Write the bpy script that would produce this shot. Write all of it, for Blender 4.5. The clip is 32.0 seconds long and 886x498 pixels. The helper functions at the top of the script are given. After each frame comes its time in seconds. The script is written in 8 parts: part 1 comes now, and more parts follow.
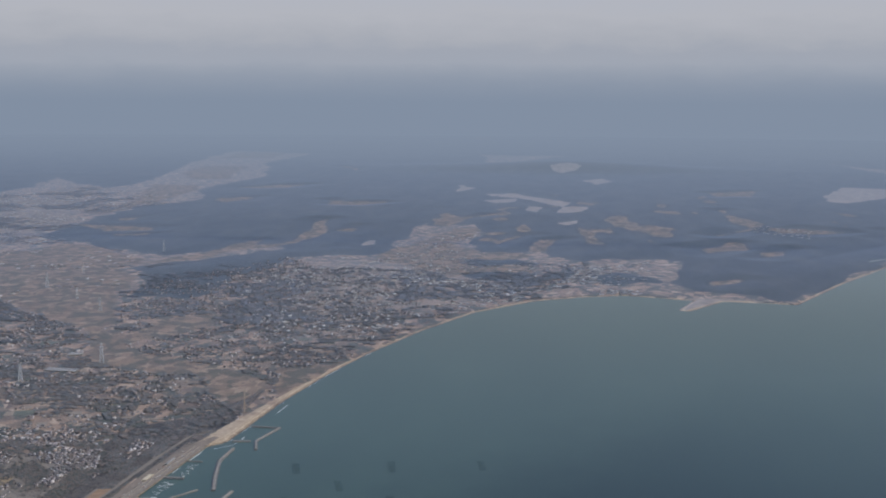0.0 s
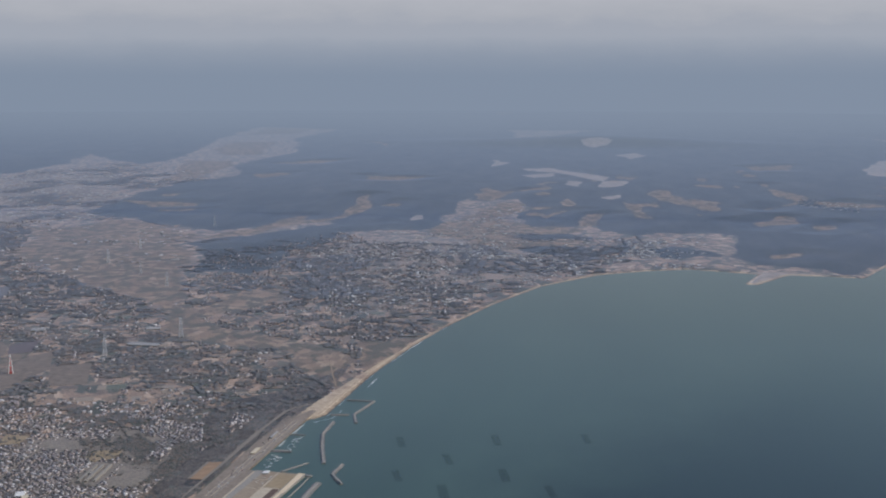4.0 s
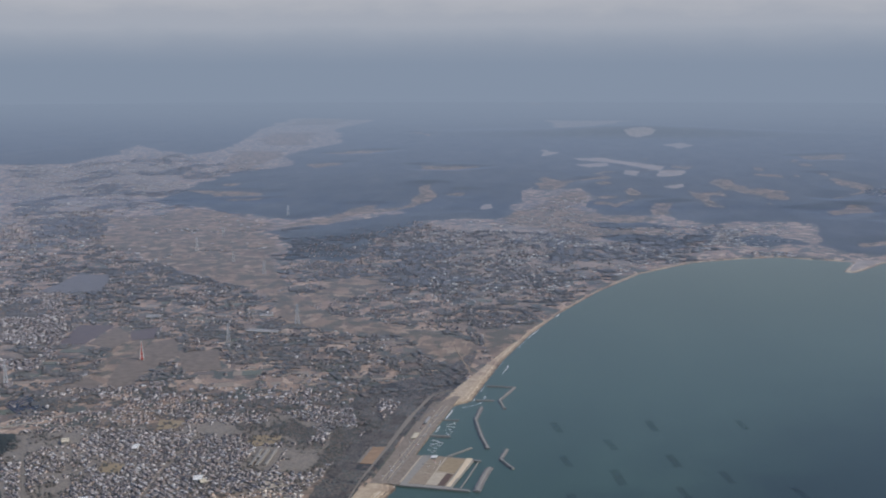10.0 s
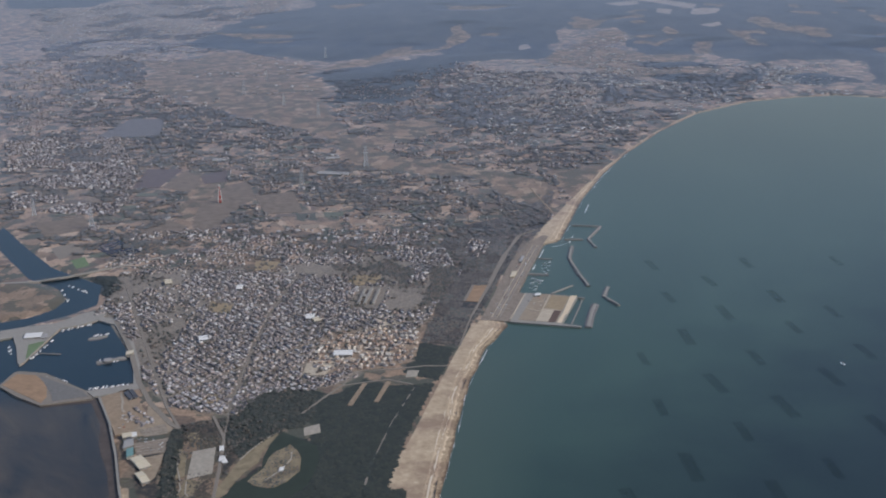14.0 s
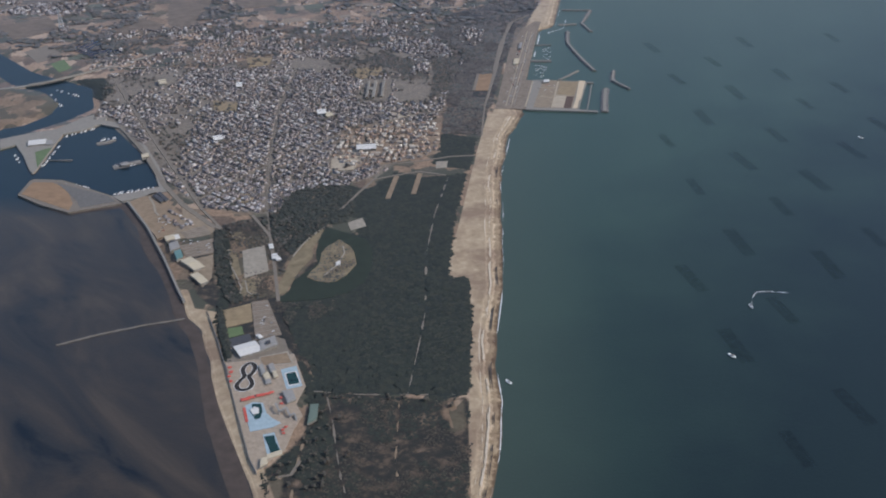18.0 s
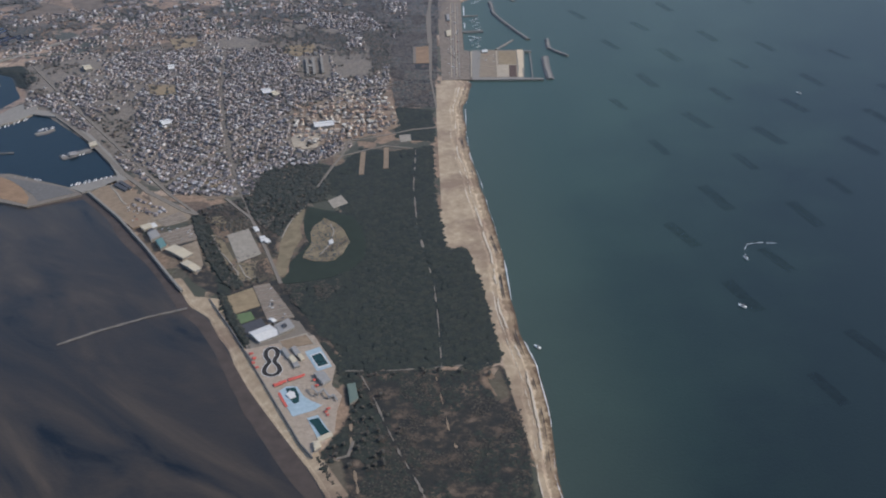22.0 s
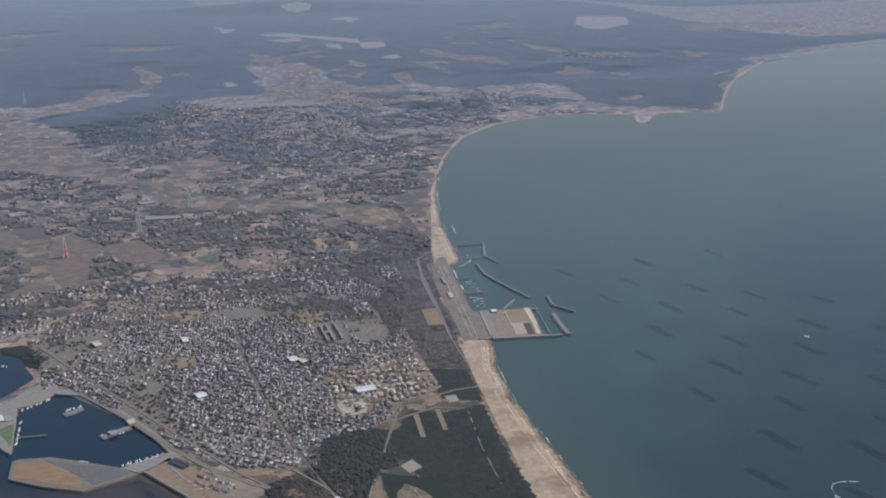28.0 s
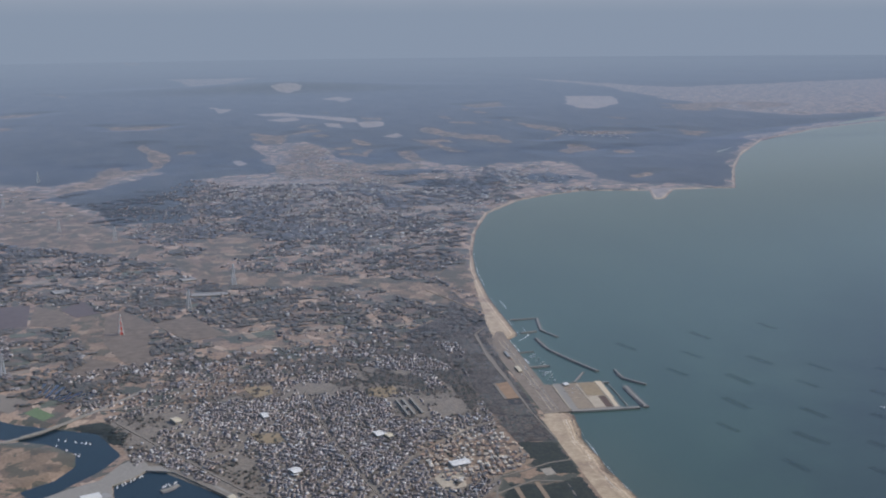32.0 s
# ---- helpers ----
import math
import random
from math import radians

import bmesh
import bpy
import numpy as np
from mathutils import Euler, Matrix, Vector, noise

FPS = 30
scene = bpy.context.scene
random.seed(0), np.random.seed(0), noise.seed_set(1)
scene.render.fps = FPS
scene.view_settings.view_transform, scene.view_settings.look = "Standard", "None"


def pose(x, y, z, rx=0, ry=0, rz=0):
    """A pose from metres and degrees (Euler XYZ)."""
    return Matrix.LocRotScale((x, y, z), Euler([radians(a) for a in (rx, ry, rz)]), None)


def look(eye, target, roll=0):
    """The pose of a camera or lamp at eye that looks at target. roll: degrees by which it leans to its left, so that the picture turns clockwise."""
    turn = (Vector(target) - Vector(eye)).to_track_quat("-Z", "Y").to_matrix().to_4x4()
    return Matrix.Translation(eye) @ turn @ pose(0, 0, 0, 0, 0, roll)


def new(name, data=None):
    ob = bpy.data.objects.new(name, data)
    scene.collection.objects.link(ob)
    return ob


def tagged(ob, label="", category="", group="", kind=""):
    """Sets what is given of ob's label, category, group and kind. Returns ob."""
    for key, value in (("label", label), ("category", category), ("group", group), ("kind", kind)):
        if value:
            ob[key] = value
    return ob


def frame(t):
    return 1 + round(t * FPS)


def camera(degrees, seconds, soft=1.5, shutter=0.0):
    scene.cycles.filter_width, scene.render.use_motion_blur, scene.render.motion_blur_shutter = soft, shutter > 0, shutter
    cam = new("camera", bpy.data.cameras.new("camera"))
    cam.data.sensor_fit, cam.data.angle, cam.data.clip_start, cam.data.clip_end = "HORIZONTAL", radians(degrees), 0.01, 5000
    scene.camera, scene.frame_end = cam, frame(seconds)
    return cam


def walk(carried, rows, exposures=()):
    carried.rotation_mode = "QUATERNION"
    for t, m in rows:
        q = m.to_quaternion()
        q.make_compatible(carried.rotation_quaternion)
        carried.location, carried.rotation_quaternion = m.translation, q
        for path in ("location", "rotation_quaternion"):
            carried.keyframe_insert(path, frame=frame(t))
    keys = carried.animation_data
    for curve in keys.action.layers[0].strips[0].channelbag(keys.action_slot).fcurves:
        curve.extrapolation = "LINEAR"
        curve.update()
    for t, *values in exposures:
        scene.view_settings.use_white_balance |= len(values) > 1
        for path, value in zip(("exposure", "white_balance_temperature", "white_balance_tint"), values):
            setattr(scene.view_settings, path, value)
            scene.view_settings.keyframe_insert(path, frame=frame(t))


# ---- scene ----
# The coast is a model at one tenth of its true size, so that the far hills lie within the lens's reach.
cam = camera(43.48, 32.0, soft=2.0)


def shot(x, y, z, pan, tilt, roll):
    return pose(x, y, z, 0, 0, pan) @ pose(0, 0, 0, 90 - tilt) @ pose(0, 0, 0, 0, 0, roll)


PATH = [
    (0.0, 0.000, 0.000, 120.350, 5.796, 7.258, 0.369),
    (0.5, -3.727, -0.110, 120.158, 5.943, 7.464, 0.283),
    (1.0, -7.445, -0.213, 119.966, 6.095, 7.770, 0.223),
    (1.5, -11.160, -0.312, 119.773, 6.202, 7.970, 0.208),
    (2.0, -14.888, -0.413, 119.580, 6.317, 8.098, 0.200),
    (2.5, -18.620, -0.511, 119.384, 6.393, 8.183, 0.160),
    (3.0, -22.354, -0.611, 119.187, 6.475, 8.276, 0.083),
    (3.5, -26.097, -0.722, 118.987, 6.538, 8.393, 0.087),
    (5.5, -41.285, -1.449, 118.149, 6.786, 8.691, 0.010),
    (6.0, -45.019, -1.725, 117.943, 6.867, 8.701, -0.022),
    (6.5, -48.758, -2.035, 117.739, 6.951, 8.654, -0.058),
    (7.0, -52.502, -2.376, 117.536, 7.032, 8.615, -0.102),
    (7.5, -56.260, -2.749, 117.336, 7.084, 8.609, -0.078),
    (8.0, -60.019, -3.153, 117.138, 7.171, 8.634, -0.074),
    (8.5, -63.778, -3.598, 116.941, 7.250, 8.664, -0.064),
    (9.0, -67.536, -4.090, 116.743, 7.345, 8.710, -0.013),
    (9.5, -71.298, -4.624, 116.540, 7.468, 8.794, -0.049),
    (10.0, -75.065, -5.170, 116.332, 7.622, 8.938, -0.098),
    (10.5, -78.836, -5.691, 116.118, 7.788, 9.187, -0.138),
    (11.0, -82.602, -6.157, 115.895, 7.953, 9.768, -0.190),
    (11.5, -86.362, -6.545, 115.663, 8.056, 10.686, -0.246),
    (12.0, -90.124, -6.849, 115.421, 8.143, 11.850, -0.280),
    (12.5, -93.900, -7.088, 115.166, 8.189, 13.099, -0.348),
    (13.0, -97.696, -7.291, 114.898, 8.186, 14.306, -0.474),
    (13.5, -101.499, -7.453, 114.620, 8.101, 15.576, -0.575),
    (14.0, -105.292, -7.574, 114.334, 7.918, 16.920, -0.688),
    (14.5, -109.055, -7.668, 114.042, 7.587, 18.399, -0.772),
    (15.0, -112.784, -7.745, 113.749, 7.133, 19.934, -0.862),
    (15.5, -116.477, -7.816, 113.455, 6.638, 21.453, -0.902),
    (17.5, -131.058, -8.395, 112.330, 4.331, 26.347, -1.314),
    (18.0, -134.868, -8.443, 112.086, 3.331, 27.419, -1.286),
    (18.5, -138.698, -8.455, 111.849, 2.303, 28.433, -1.272),
    (19.0, -142.552, -8.446, 111.622, 1.299, 29.256, -1.221),
    (19.5, -146.435, -8.400, 111.406, 0.223, 29.937, -1.140),
    (20.0, -150.336, -8.295, 111.202, -0.887, 30.283, -1.027),
    (20.5, -154.228, -8.116, 111.011, -2.032, 30.247, -0.943),
    (21.0, -158.087, -7.866, 110.834, -3.244, 29.989, -0.814),
    (21.5, -161.904, -7.553, 110.670, -4.427, 29.412, -0.689),
    (22.0, -165.677, -7.208, 110.521, -5.479, 28.614, -0.641),
    (22.5, -169.399, -6.820, 110.388, -6.373, 27.733, -0.615),
    (23.0, -173.077, -6.378, 110.270, -7.160, 26.709, -0.609),
    (23.5, -176.753, -5.872, 110.167, -7.889, 25.551, -0.668),
    (24.0, -180.457, -5.300, 110.079, -8.599, 24.265, -0.601),
    (24.5, -184.194, -4.644, 110.005, -9.317, 22.856, -0.594),
    (25.0, -187.971, -3.944, 109.942, -10.045, 21.273, -0.616),
    (25.5, -191.797, -3.234, 109.889, -10.759, 19.759, -0.730),
    (26.0, -195.656, -2.531, 109.843, -11.416, 18.551, -0.785),
    (26.5, -199.512, -1.841, 109.801, -11.974, 17.564, -0.775),
    (28.5, -214.792, 0.524, 109.725, -13.357, 14.400, -0.582),
    (29.0, -218.622, 1.073, 109.704, -13.552, 13.755, -0.584),
    (29.5, -222.447, 1.619, 109.682, -13.756, 13.154, -0.542),
    (30.0, -226.259, 2.157, 109.657, -13.962, 12.630, -0.584),
    (30.5, -230.054, 2.680, 109.630, -14.151, 12.141, -0.628),
    (31.0, -233.839, 3.194, 109.602, -14.308, 11.685, -0.609),
    (31.5, -237.628, 3.708, 109.574, -14.472, 11.329, -0.610),
    (32.0, -241.424, 4.216, 109.545, -14.527, 11.083, -0.593),
]
walk(cam, [(r[0], shot(*r[1:])) for r in PATH], [(0.0, 0.25), (12.0, 0.29), (18.0, 0.28), (23.0, 0.32), (26.0, 0.32), (29.0, 0.39), (32.0, 0.37)])

# ---- sky, sun ----
SUN_AZ, SUN_EL = 96.0, 38.0     # degrees clockwise from +y, and above the horizon
world = bpy.data.worlds.new("sky")
scene.world = world
world.use_nodes = True
wn = world.node_tree.nodes
sky = wn.new("ShaderNodeTexSky")
sky.sky_type = 'NISHITA'
sky.sun_disc = False
sky.sun_elevation, sky.sun_rotation = radians(SUN_EL), radians(SUN_AZ)
sky.air_density, sky.dust_density, sky.ozone_density = 1.0, 1.3, 1.8
wn["Background"].inputs[1].default_value = 0.15
world.node_tree.links.new(sky.outputs[0], wn["Background"].inputs[0])

lamp = bpy.data.lights.new("sun", 'SUN')
lamp.energy, lamp.angle, lamp.color = 1.9, radians(5.0), (1.0, 0.92, 0.83)
sun = new("sun", lamp)
_az, _el = radians(SUN_AZ), radians(SUN_EL)
sun.matrix_world = look((0, 0, 900), (-math.sin(_az) * math.cos(_el) * 100, -math.cos(_az) * math.cos(_el) * 100, 900 - math.sin(_el) * 100))

# ---- materials ----
def material(name):
    m = bpy.data.materials.new(name)
    m.use_nodes = True
    return m, m.node_tree.nodes, m.node_tree.links, m.node_tree.nodes["Principled BSDF"]


def noise_tex(n, l, scale, detail=3.0, rough=0.55, vec=None):
    x = n.new("ShaderNodeTexNoise")
    x.inputs["Scale"].default_value, x.inputs["Detail"].default_value, x.inputs["Roughness"].default_value = scale, detail, rough
    if vec is not None:
        l.new(vec, x.inputs["Vector"])
    return x


def ramp(n, l, fac, stops, interp='LINEAR'):
    r = n.new("ShaderNodeValToRGB")
    r.color_ramp.interpolation = interp
    els = r.color_ramp.elements
    while len(els) < len(stops):
        els.new(0.5)
    for e, (p, c) in zip(els, stops):
        e.position, e.color = p, (*c, 1.0) if len(c) == 3 else c
    l.new(fac, r.inputs[0])
    return r.outputs[0]


def mixc(n, l, fac, a, b, mode='MIX'):
    m = n.new("ShaderNodeMix")
    m.data_type, m.blend_type = 'RGBA', mode
    for sock, v in ((m.inputs[0], fac), (m.inputs[6], a), (m.inputs[7], b)):
        if isinstance(v, (int, float)):
            sock.default_value = v
        elif isinstance(v, tuple):
            sock.default_value = (*v, 1.0)
        else:
            l.new(v, sock)
    return m.outputs[2]


def world_pos(n):
    return n.new("ShaderNodeNewGeometry").outputs["Position"]


def plain(name, col, var=0.25, scale=1.0, rough=0.85, bump=0.3, metal=0.0, haze_sheen=0.35):
    """A worn surface: two scales of tone, a little relief."""
    m, n, l, b = material(name)
    p = world_pos(n)
    a = noise_tex(n, l, scale, 4.0, 0.6, p)
    c = noise_tex(n, l, scale * 0.13, 2.0, 0.5, p)
    lo = tuple(v * (1 - var) for v in col)
    hi = tuple(min(1.0, v * (1 + var)) for v in col)
    base = mixc(n, l, c.outputs[0], ramp(n, l, a.outputs[0], [(0.3, lo), (0.7, hi)]), col)
    l.new(base, b.inputs["Base Color"])
    b.inputs["Roughness"].default_value, b.inputs["Metallic"].default_value = rough, metal
    if haze_sheen and rough > 0.5:
        haze_gloss(b, haze_sheen)
    if bump:
        bp = n.new("ShaderNodeBump")
        bp.inputs["Strength"].default_value = bump
        bp.inputs["Distance"].default_value = 0.1
        l.new(a.outputs[0], bp.inputs["Height"])
        l.new(bp.outputs[0], b.inputs["Normal"])
    return m


def varied(name, cols, island=False, rough=0.8, lean=0.0, haze_sheen=0.0):
    """One of several colours for each piece, with a fine mottling."""
    m, n, l, b = material(name)
    if island:
        r = n.new("ShaderNodeNewGeometry").outputs["Random Per Island"]
    else:
        r = n.new("ShaderNodeObjectInfo").outputs["Random"]
    base = ramp(n, l, r, [(i / len(cols), c) for i, c in enumerate(cols)], 'CONSTANT')
    t = noise_tex(n, l, 2.5, 3.0, 0.6, world_pos(n))
    dirt = ramp(n, l, t.outputs[0], [(0.35, (0.75, 0.75, 0.75)), (0.65, (1.1, 1.1, 1.1))])
    l.new(mixc(n, l, 1.0, base, dirt, 'MULTIPLY'), b.inputs["Base Color"])
    b.inputs["Roughness"].default_value = rough
    if haze_sheen:
        haze_gloss(b, haze_sheen)
    if lean:
        canopy(n, l, b, lean)
    return m


def canopy(n, l, b, k):
    """Shades small crowns and roofs as one soft canopy: their normals lean upwards."""
    g = n.new("ShaderNodeNewGeometry").outputs["Normal"]
    mx = n.new("ShaderNodeMix")
    mx.data_type = 'VECTOR'
    mx.inputs[0].default_value = k
    l.new(g, mx.inputs[4])
    mx.inputs[5].default_value = (0, 0, 1)
    nm = n.new("ShaderNodeVectorMath"); nm.operation = 'NORMALIZE'
    l.new(mx.outputs[1], nm.inputs[0])
    l.new(nm.outputs[0], b.inputs["Normal"])


def haze_gloss(b, weight=0.8, rough=0.28):
    """Stands in for aerial haze: a bluish sheen that lifts surfaces at flat angles."""
    b.inputs["Sheen Weight"].default_value = weight
    b.inputs["Sheen Roughness"].default_value = rough
    b.inputs["Sheen Tint"].default_value = (0.68, 0.77, 1.0, 1.0)
    b.inputs["Specular IOR Level"].default_value = 0.2


def ground_material():
    """Fields, hedges, groves, sand, town ground and woods, chosen by the zones of the plan."""
    m, n, l, b = material("ground")
    p = world_pos(n)
    att = {}
    for z in ("sand", "woods", "town", "tan", "shore", "scrub", "bare"):
        a = n.new("ShaderNodeAttribute")
        a.attribute_name = z
        att[z] = a.outputs["Fac"]
    w = noise_tex(n, l, 0.02, 3.0, 0.6, p)
    vm = n.new("ShaderNodeVectorMath"); vm.operation = 'SCALE'
    vm.inputs["Scale"].default_value = 22.0
    l.new(w.outputs["Color"], vm.inputs[0])
    add = n.new("ShaderNodeVectorMath"); add.operation = 'ADD'
    l.new(p, add.inputs[0]); l.new(vm.outputs[0], add.inputs[1])
    mp = n.new("ShaderNodeMapping")
    mp.inputs["Rotation"].default_value = (0, 0, radians(14))
    mp.inputs["Scale"].default_value = (1.0, 0.8, 0.0)
    l.new(add.outputs[0], mp.inputs[0])
    v = n.new("ShaderNodeTexVoronoi")
    v.distance = 'CHEBYCHEV'
    v.inputs["Scale"].default_value = 0.21
    l.new(mp.outputs[0], v.inputs["Vector"])
    sep = n.new("ShaderNodeSeparateColor")
    l.new(v.outputs["Color"], sep.inputs[0])
    fields = ramp(n, l, sep.outputs[0], [(0.0, (0.147, 0.106, 0.077)), (0.14, (0.234, 0.163, 0.111)), (0.3, (0.332, 0.233, 0.159)), (0.42, (0.190, 0.140, 0.097)), (0.54, (0.111, 0.101, 0.071)), (0.64, (0.270, 0.185, 0.124)), (0.82, (0.394, 0.290, 0.205)), (0.89, (0.103, 0.091, 0.067))], 'CONSTANT')
    fine = noise_tex(n, l, 1.2, 4.0, 0.65, p)
    grain = ramp(n, l, fine.outputs[0], [(0.3, (0.65, 0.65, 0.65)), (0.7, (1.3, 1.3, 1.3))])
    fields = mixc(n, l, 1.0, fields, grain, 'MULTIPLY')
    g = noise_tex(n, l, 0.09, 5.0, 0.62, mp.outputs[0])
    gm = ramp(n, l, g.outputs[0], [(0.53, (0, 0, 0)), (0.56, (1, 1, 1))])
    fields = mixc(n, l, gm, fields, (0.075, 0.076, 0.056))
    tn = noise_tex(n, l, 0.12, 5.0, 0.6, p)
    tan = ramp(n, l, tn.outputs[0], [(0.3, (0.085, 0.066, 0.047)), (0.55, (0.142, 0.108, 0.073)), (0.75, (0.205, 0.158, 0.108))])
    tan = mixc(n, l, 0.62, tan, fields)
    town = ramp(n, l, fine.outputs[0], [(0.3, (0.13, 0.112, 0.09)), (0.5, (0.19, 0.16, 0.125)), (0.62, (0.25, 0.205, 0.155)), (0.72, (0.11, 0.098, 0.07))])
    ridge = n.new("ShaderNodeMapping")
    ridge.inputs["Rotation"].default_value = (0, 0, radians(9))
    ridge.inputs["Scale"].default_value = (1.0, 0.36, 1.0)
    l.new(p, ridge.inputs[0])
    wn2 = noise_tex(n, l, 0.035, 7.0, 0.66, ridge.outputs[0])
    woods = ramp(n, l, wn2.outputs[0], [(0.34, (0.022, 0.029, 0.027)), (0.48, (0.034, 0.041, 0.037)), (0.56, (0.044, 0.050, 0.044)), (0.64, (0.054, 0.058, 0.050)), (0.70, (0.070, 0.070, 0.060))])
    scn = noise_tex(n, l, 0.35, 6.0, 0.7, p)
    scrub = ramp(n, l, scn.outputs[0], [(0.35, (0.026, 0.028, 0.027)), (0.50, (0.038, 0.037, 0.032)), (0.57, (0.082, 0.063, 0.048)), (0.72, (0.19, 0.14, 0.10))])
    sn = noise_tex(n, l, 0.5, 6.0, 0.72, p)
    sand = ramp(n, l, sn.outputs[0], [(0.3, (0.296, 0.222, 0.143)), (0.55, (0.422, 0.325, 0.218)), (0.75, (0.541, 0.439, 0.308))])
    big_ = noise_tex(n, l, 0.07, 4.0, 0.6, p)
    sand = mixc(n, l, ramp(n, l, big_.outputs[0], [(0.48, (0, 0, 0)), (0.62, (0.85, 0.85, 0.85))]), sand, (0.235, 0.165, 0.115))
    # wet strand, then a pale line of drift, by the distance from the water
    sj = n.new("ShaderNodeMath"); sj.operation = 'MULTIPLY_ADD'
    l.new(sn.outputs[0], sj.inputs[0]); sj.inputs[1].default_value = 3.0
    l.new(att["shore"], sj.inputs[2])
    dk = n.new("ShaderNodeMapRange")
    dk.inputs[1].default_value, dk.inputs[2].default_value = 0.0, 8.5
    l.new(sj.outputs[0], dk.inputs[0])
    band = ramp(n, l, dk.outputs[0], [(0.0, (0.30, 0.28, 0.27)), (0.22, (0.42, 0.38, 0.36)), (0.27, (0.85, 0.82, 0.78)), (0.36, (0.8, 0.78, 0.75)), (0.40, (1.3, 1.3, 1.3)), (0.43, (1.4, 1.4, 1.4)), (0.455, (0.9, 0.9, 0.9)), (0.56, (1.0, 1.0, 1.0)), (0.60, (1.25, 1.25, 1.25)), (0.63, (0.95, 0.95, 0.95)), (0.8, (1.0, 1.0, 1.0))])
    sand = mixc(n, l, 1.0, sand, band, 'MULTIPLY')
    e = noise_tex(n, l, 0.12, 4.0, 0.65, p)
    k = n.new("ShaderNodeMath"); k.operation = 'MULTIPLY_ADD'
    l.new(e.outputs[0], k.inputs[0]); k.inputs[1].default_value, k.inputs[2].default_value = 0.5, -0.25

    def mask(a, soft=0.10):
        s = n.new("ShaderNodeMath"); s.operation = 'ADD'
        l.new(a, s.inputs[0])
        l.new(k.outputs[0], s.inputs[1])
        return ramp(n, l, s.outputs[0], [(0.5 - soft, (0, 0, 0)), (0.5 + soft, (1, 1, 1))])
    col = mixc(n, l, mask(att["town"]), fields, town)
    col = mixc(n, l, mask(att["woods"]), col, woods)
    col = mixc(n, l, mask(att["scrub"]), col, scrub)
    col = mixc(n, l, mask(att["tan"], 0.14), col, tan)
    bare = ramp(n, l, tn.outputs[0], [(0.3, (0.16, 0.135, 0.11)), (0.6, (0.30, 0.245, 0.195))])
    col = mixc(n, l, mask(att["bare"], 0.14), col, bare)
    sm = ramp(n, l, att["sand"], [(0.40, (0, 0, 0)), (0.60, (1, 1, 1))])
    col = mixc(n, l, sm, col, sand)
    l.new(col, b.inputs["Base Color"])
    b.inputs["Roughness"].default_value = 0.95
    haze_gloss(b)
    # the sheen that imitates haze is weaker over woods and tan ground
    sw = n.new("ShaderNodeMapRange")
    sw.inputs[3].default_value, sw.inputs[4].default_value = 0.56, 0.53
    l.new(att["woods"], sw.inputs[0])
    sw2 = n.new("ShaderNodeMapRange")
    sw2.inputs[3].default_value, sw2.inputs[4].default_value = 1.0, 0.78
    l.new(att["tan"], sw2.inputs[0])
    swm = n.new("ShaderNodeMath"); swm.operation = 'MULTIPLY'
    l.new(sw.outputs[0], swm.inputs[0]); l.new(sw2.outputs[0], swm.inputs[1])
    l.new(swm.outputs[0], b.inputs["Sheen Weight"])
    bp = n.new("ShaderNodeBump")
    bp.inputs["Strength"].default_value, bp.inputs["Distance"].default_value = 0.25, 0.15
    l.new(fine.outputs[0], bp.inputs["Height"])
    l.new(bp.outputs[0], b.inputs["Normal"])
    return m


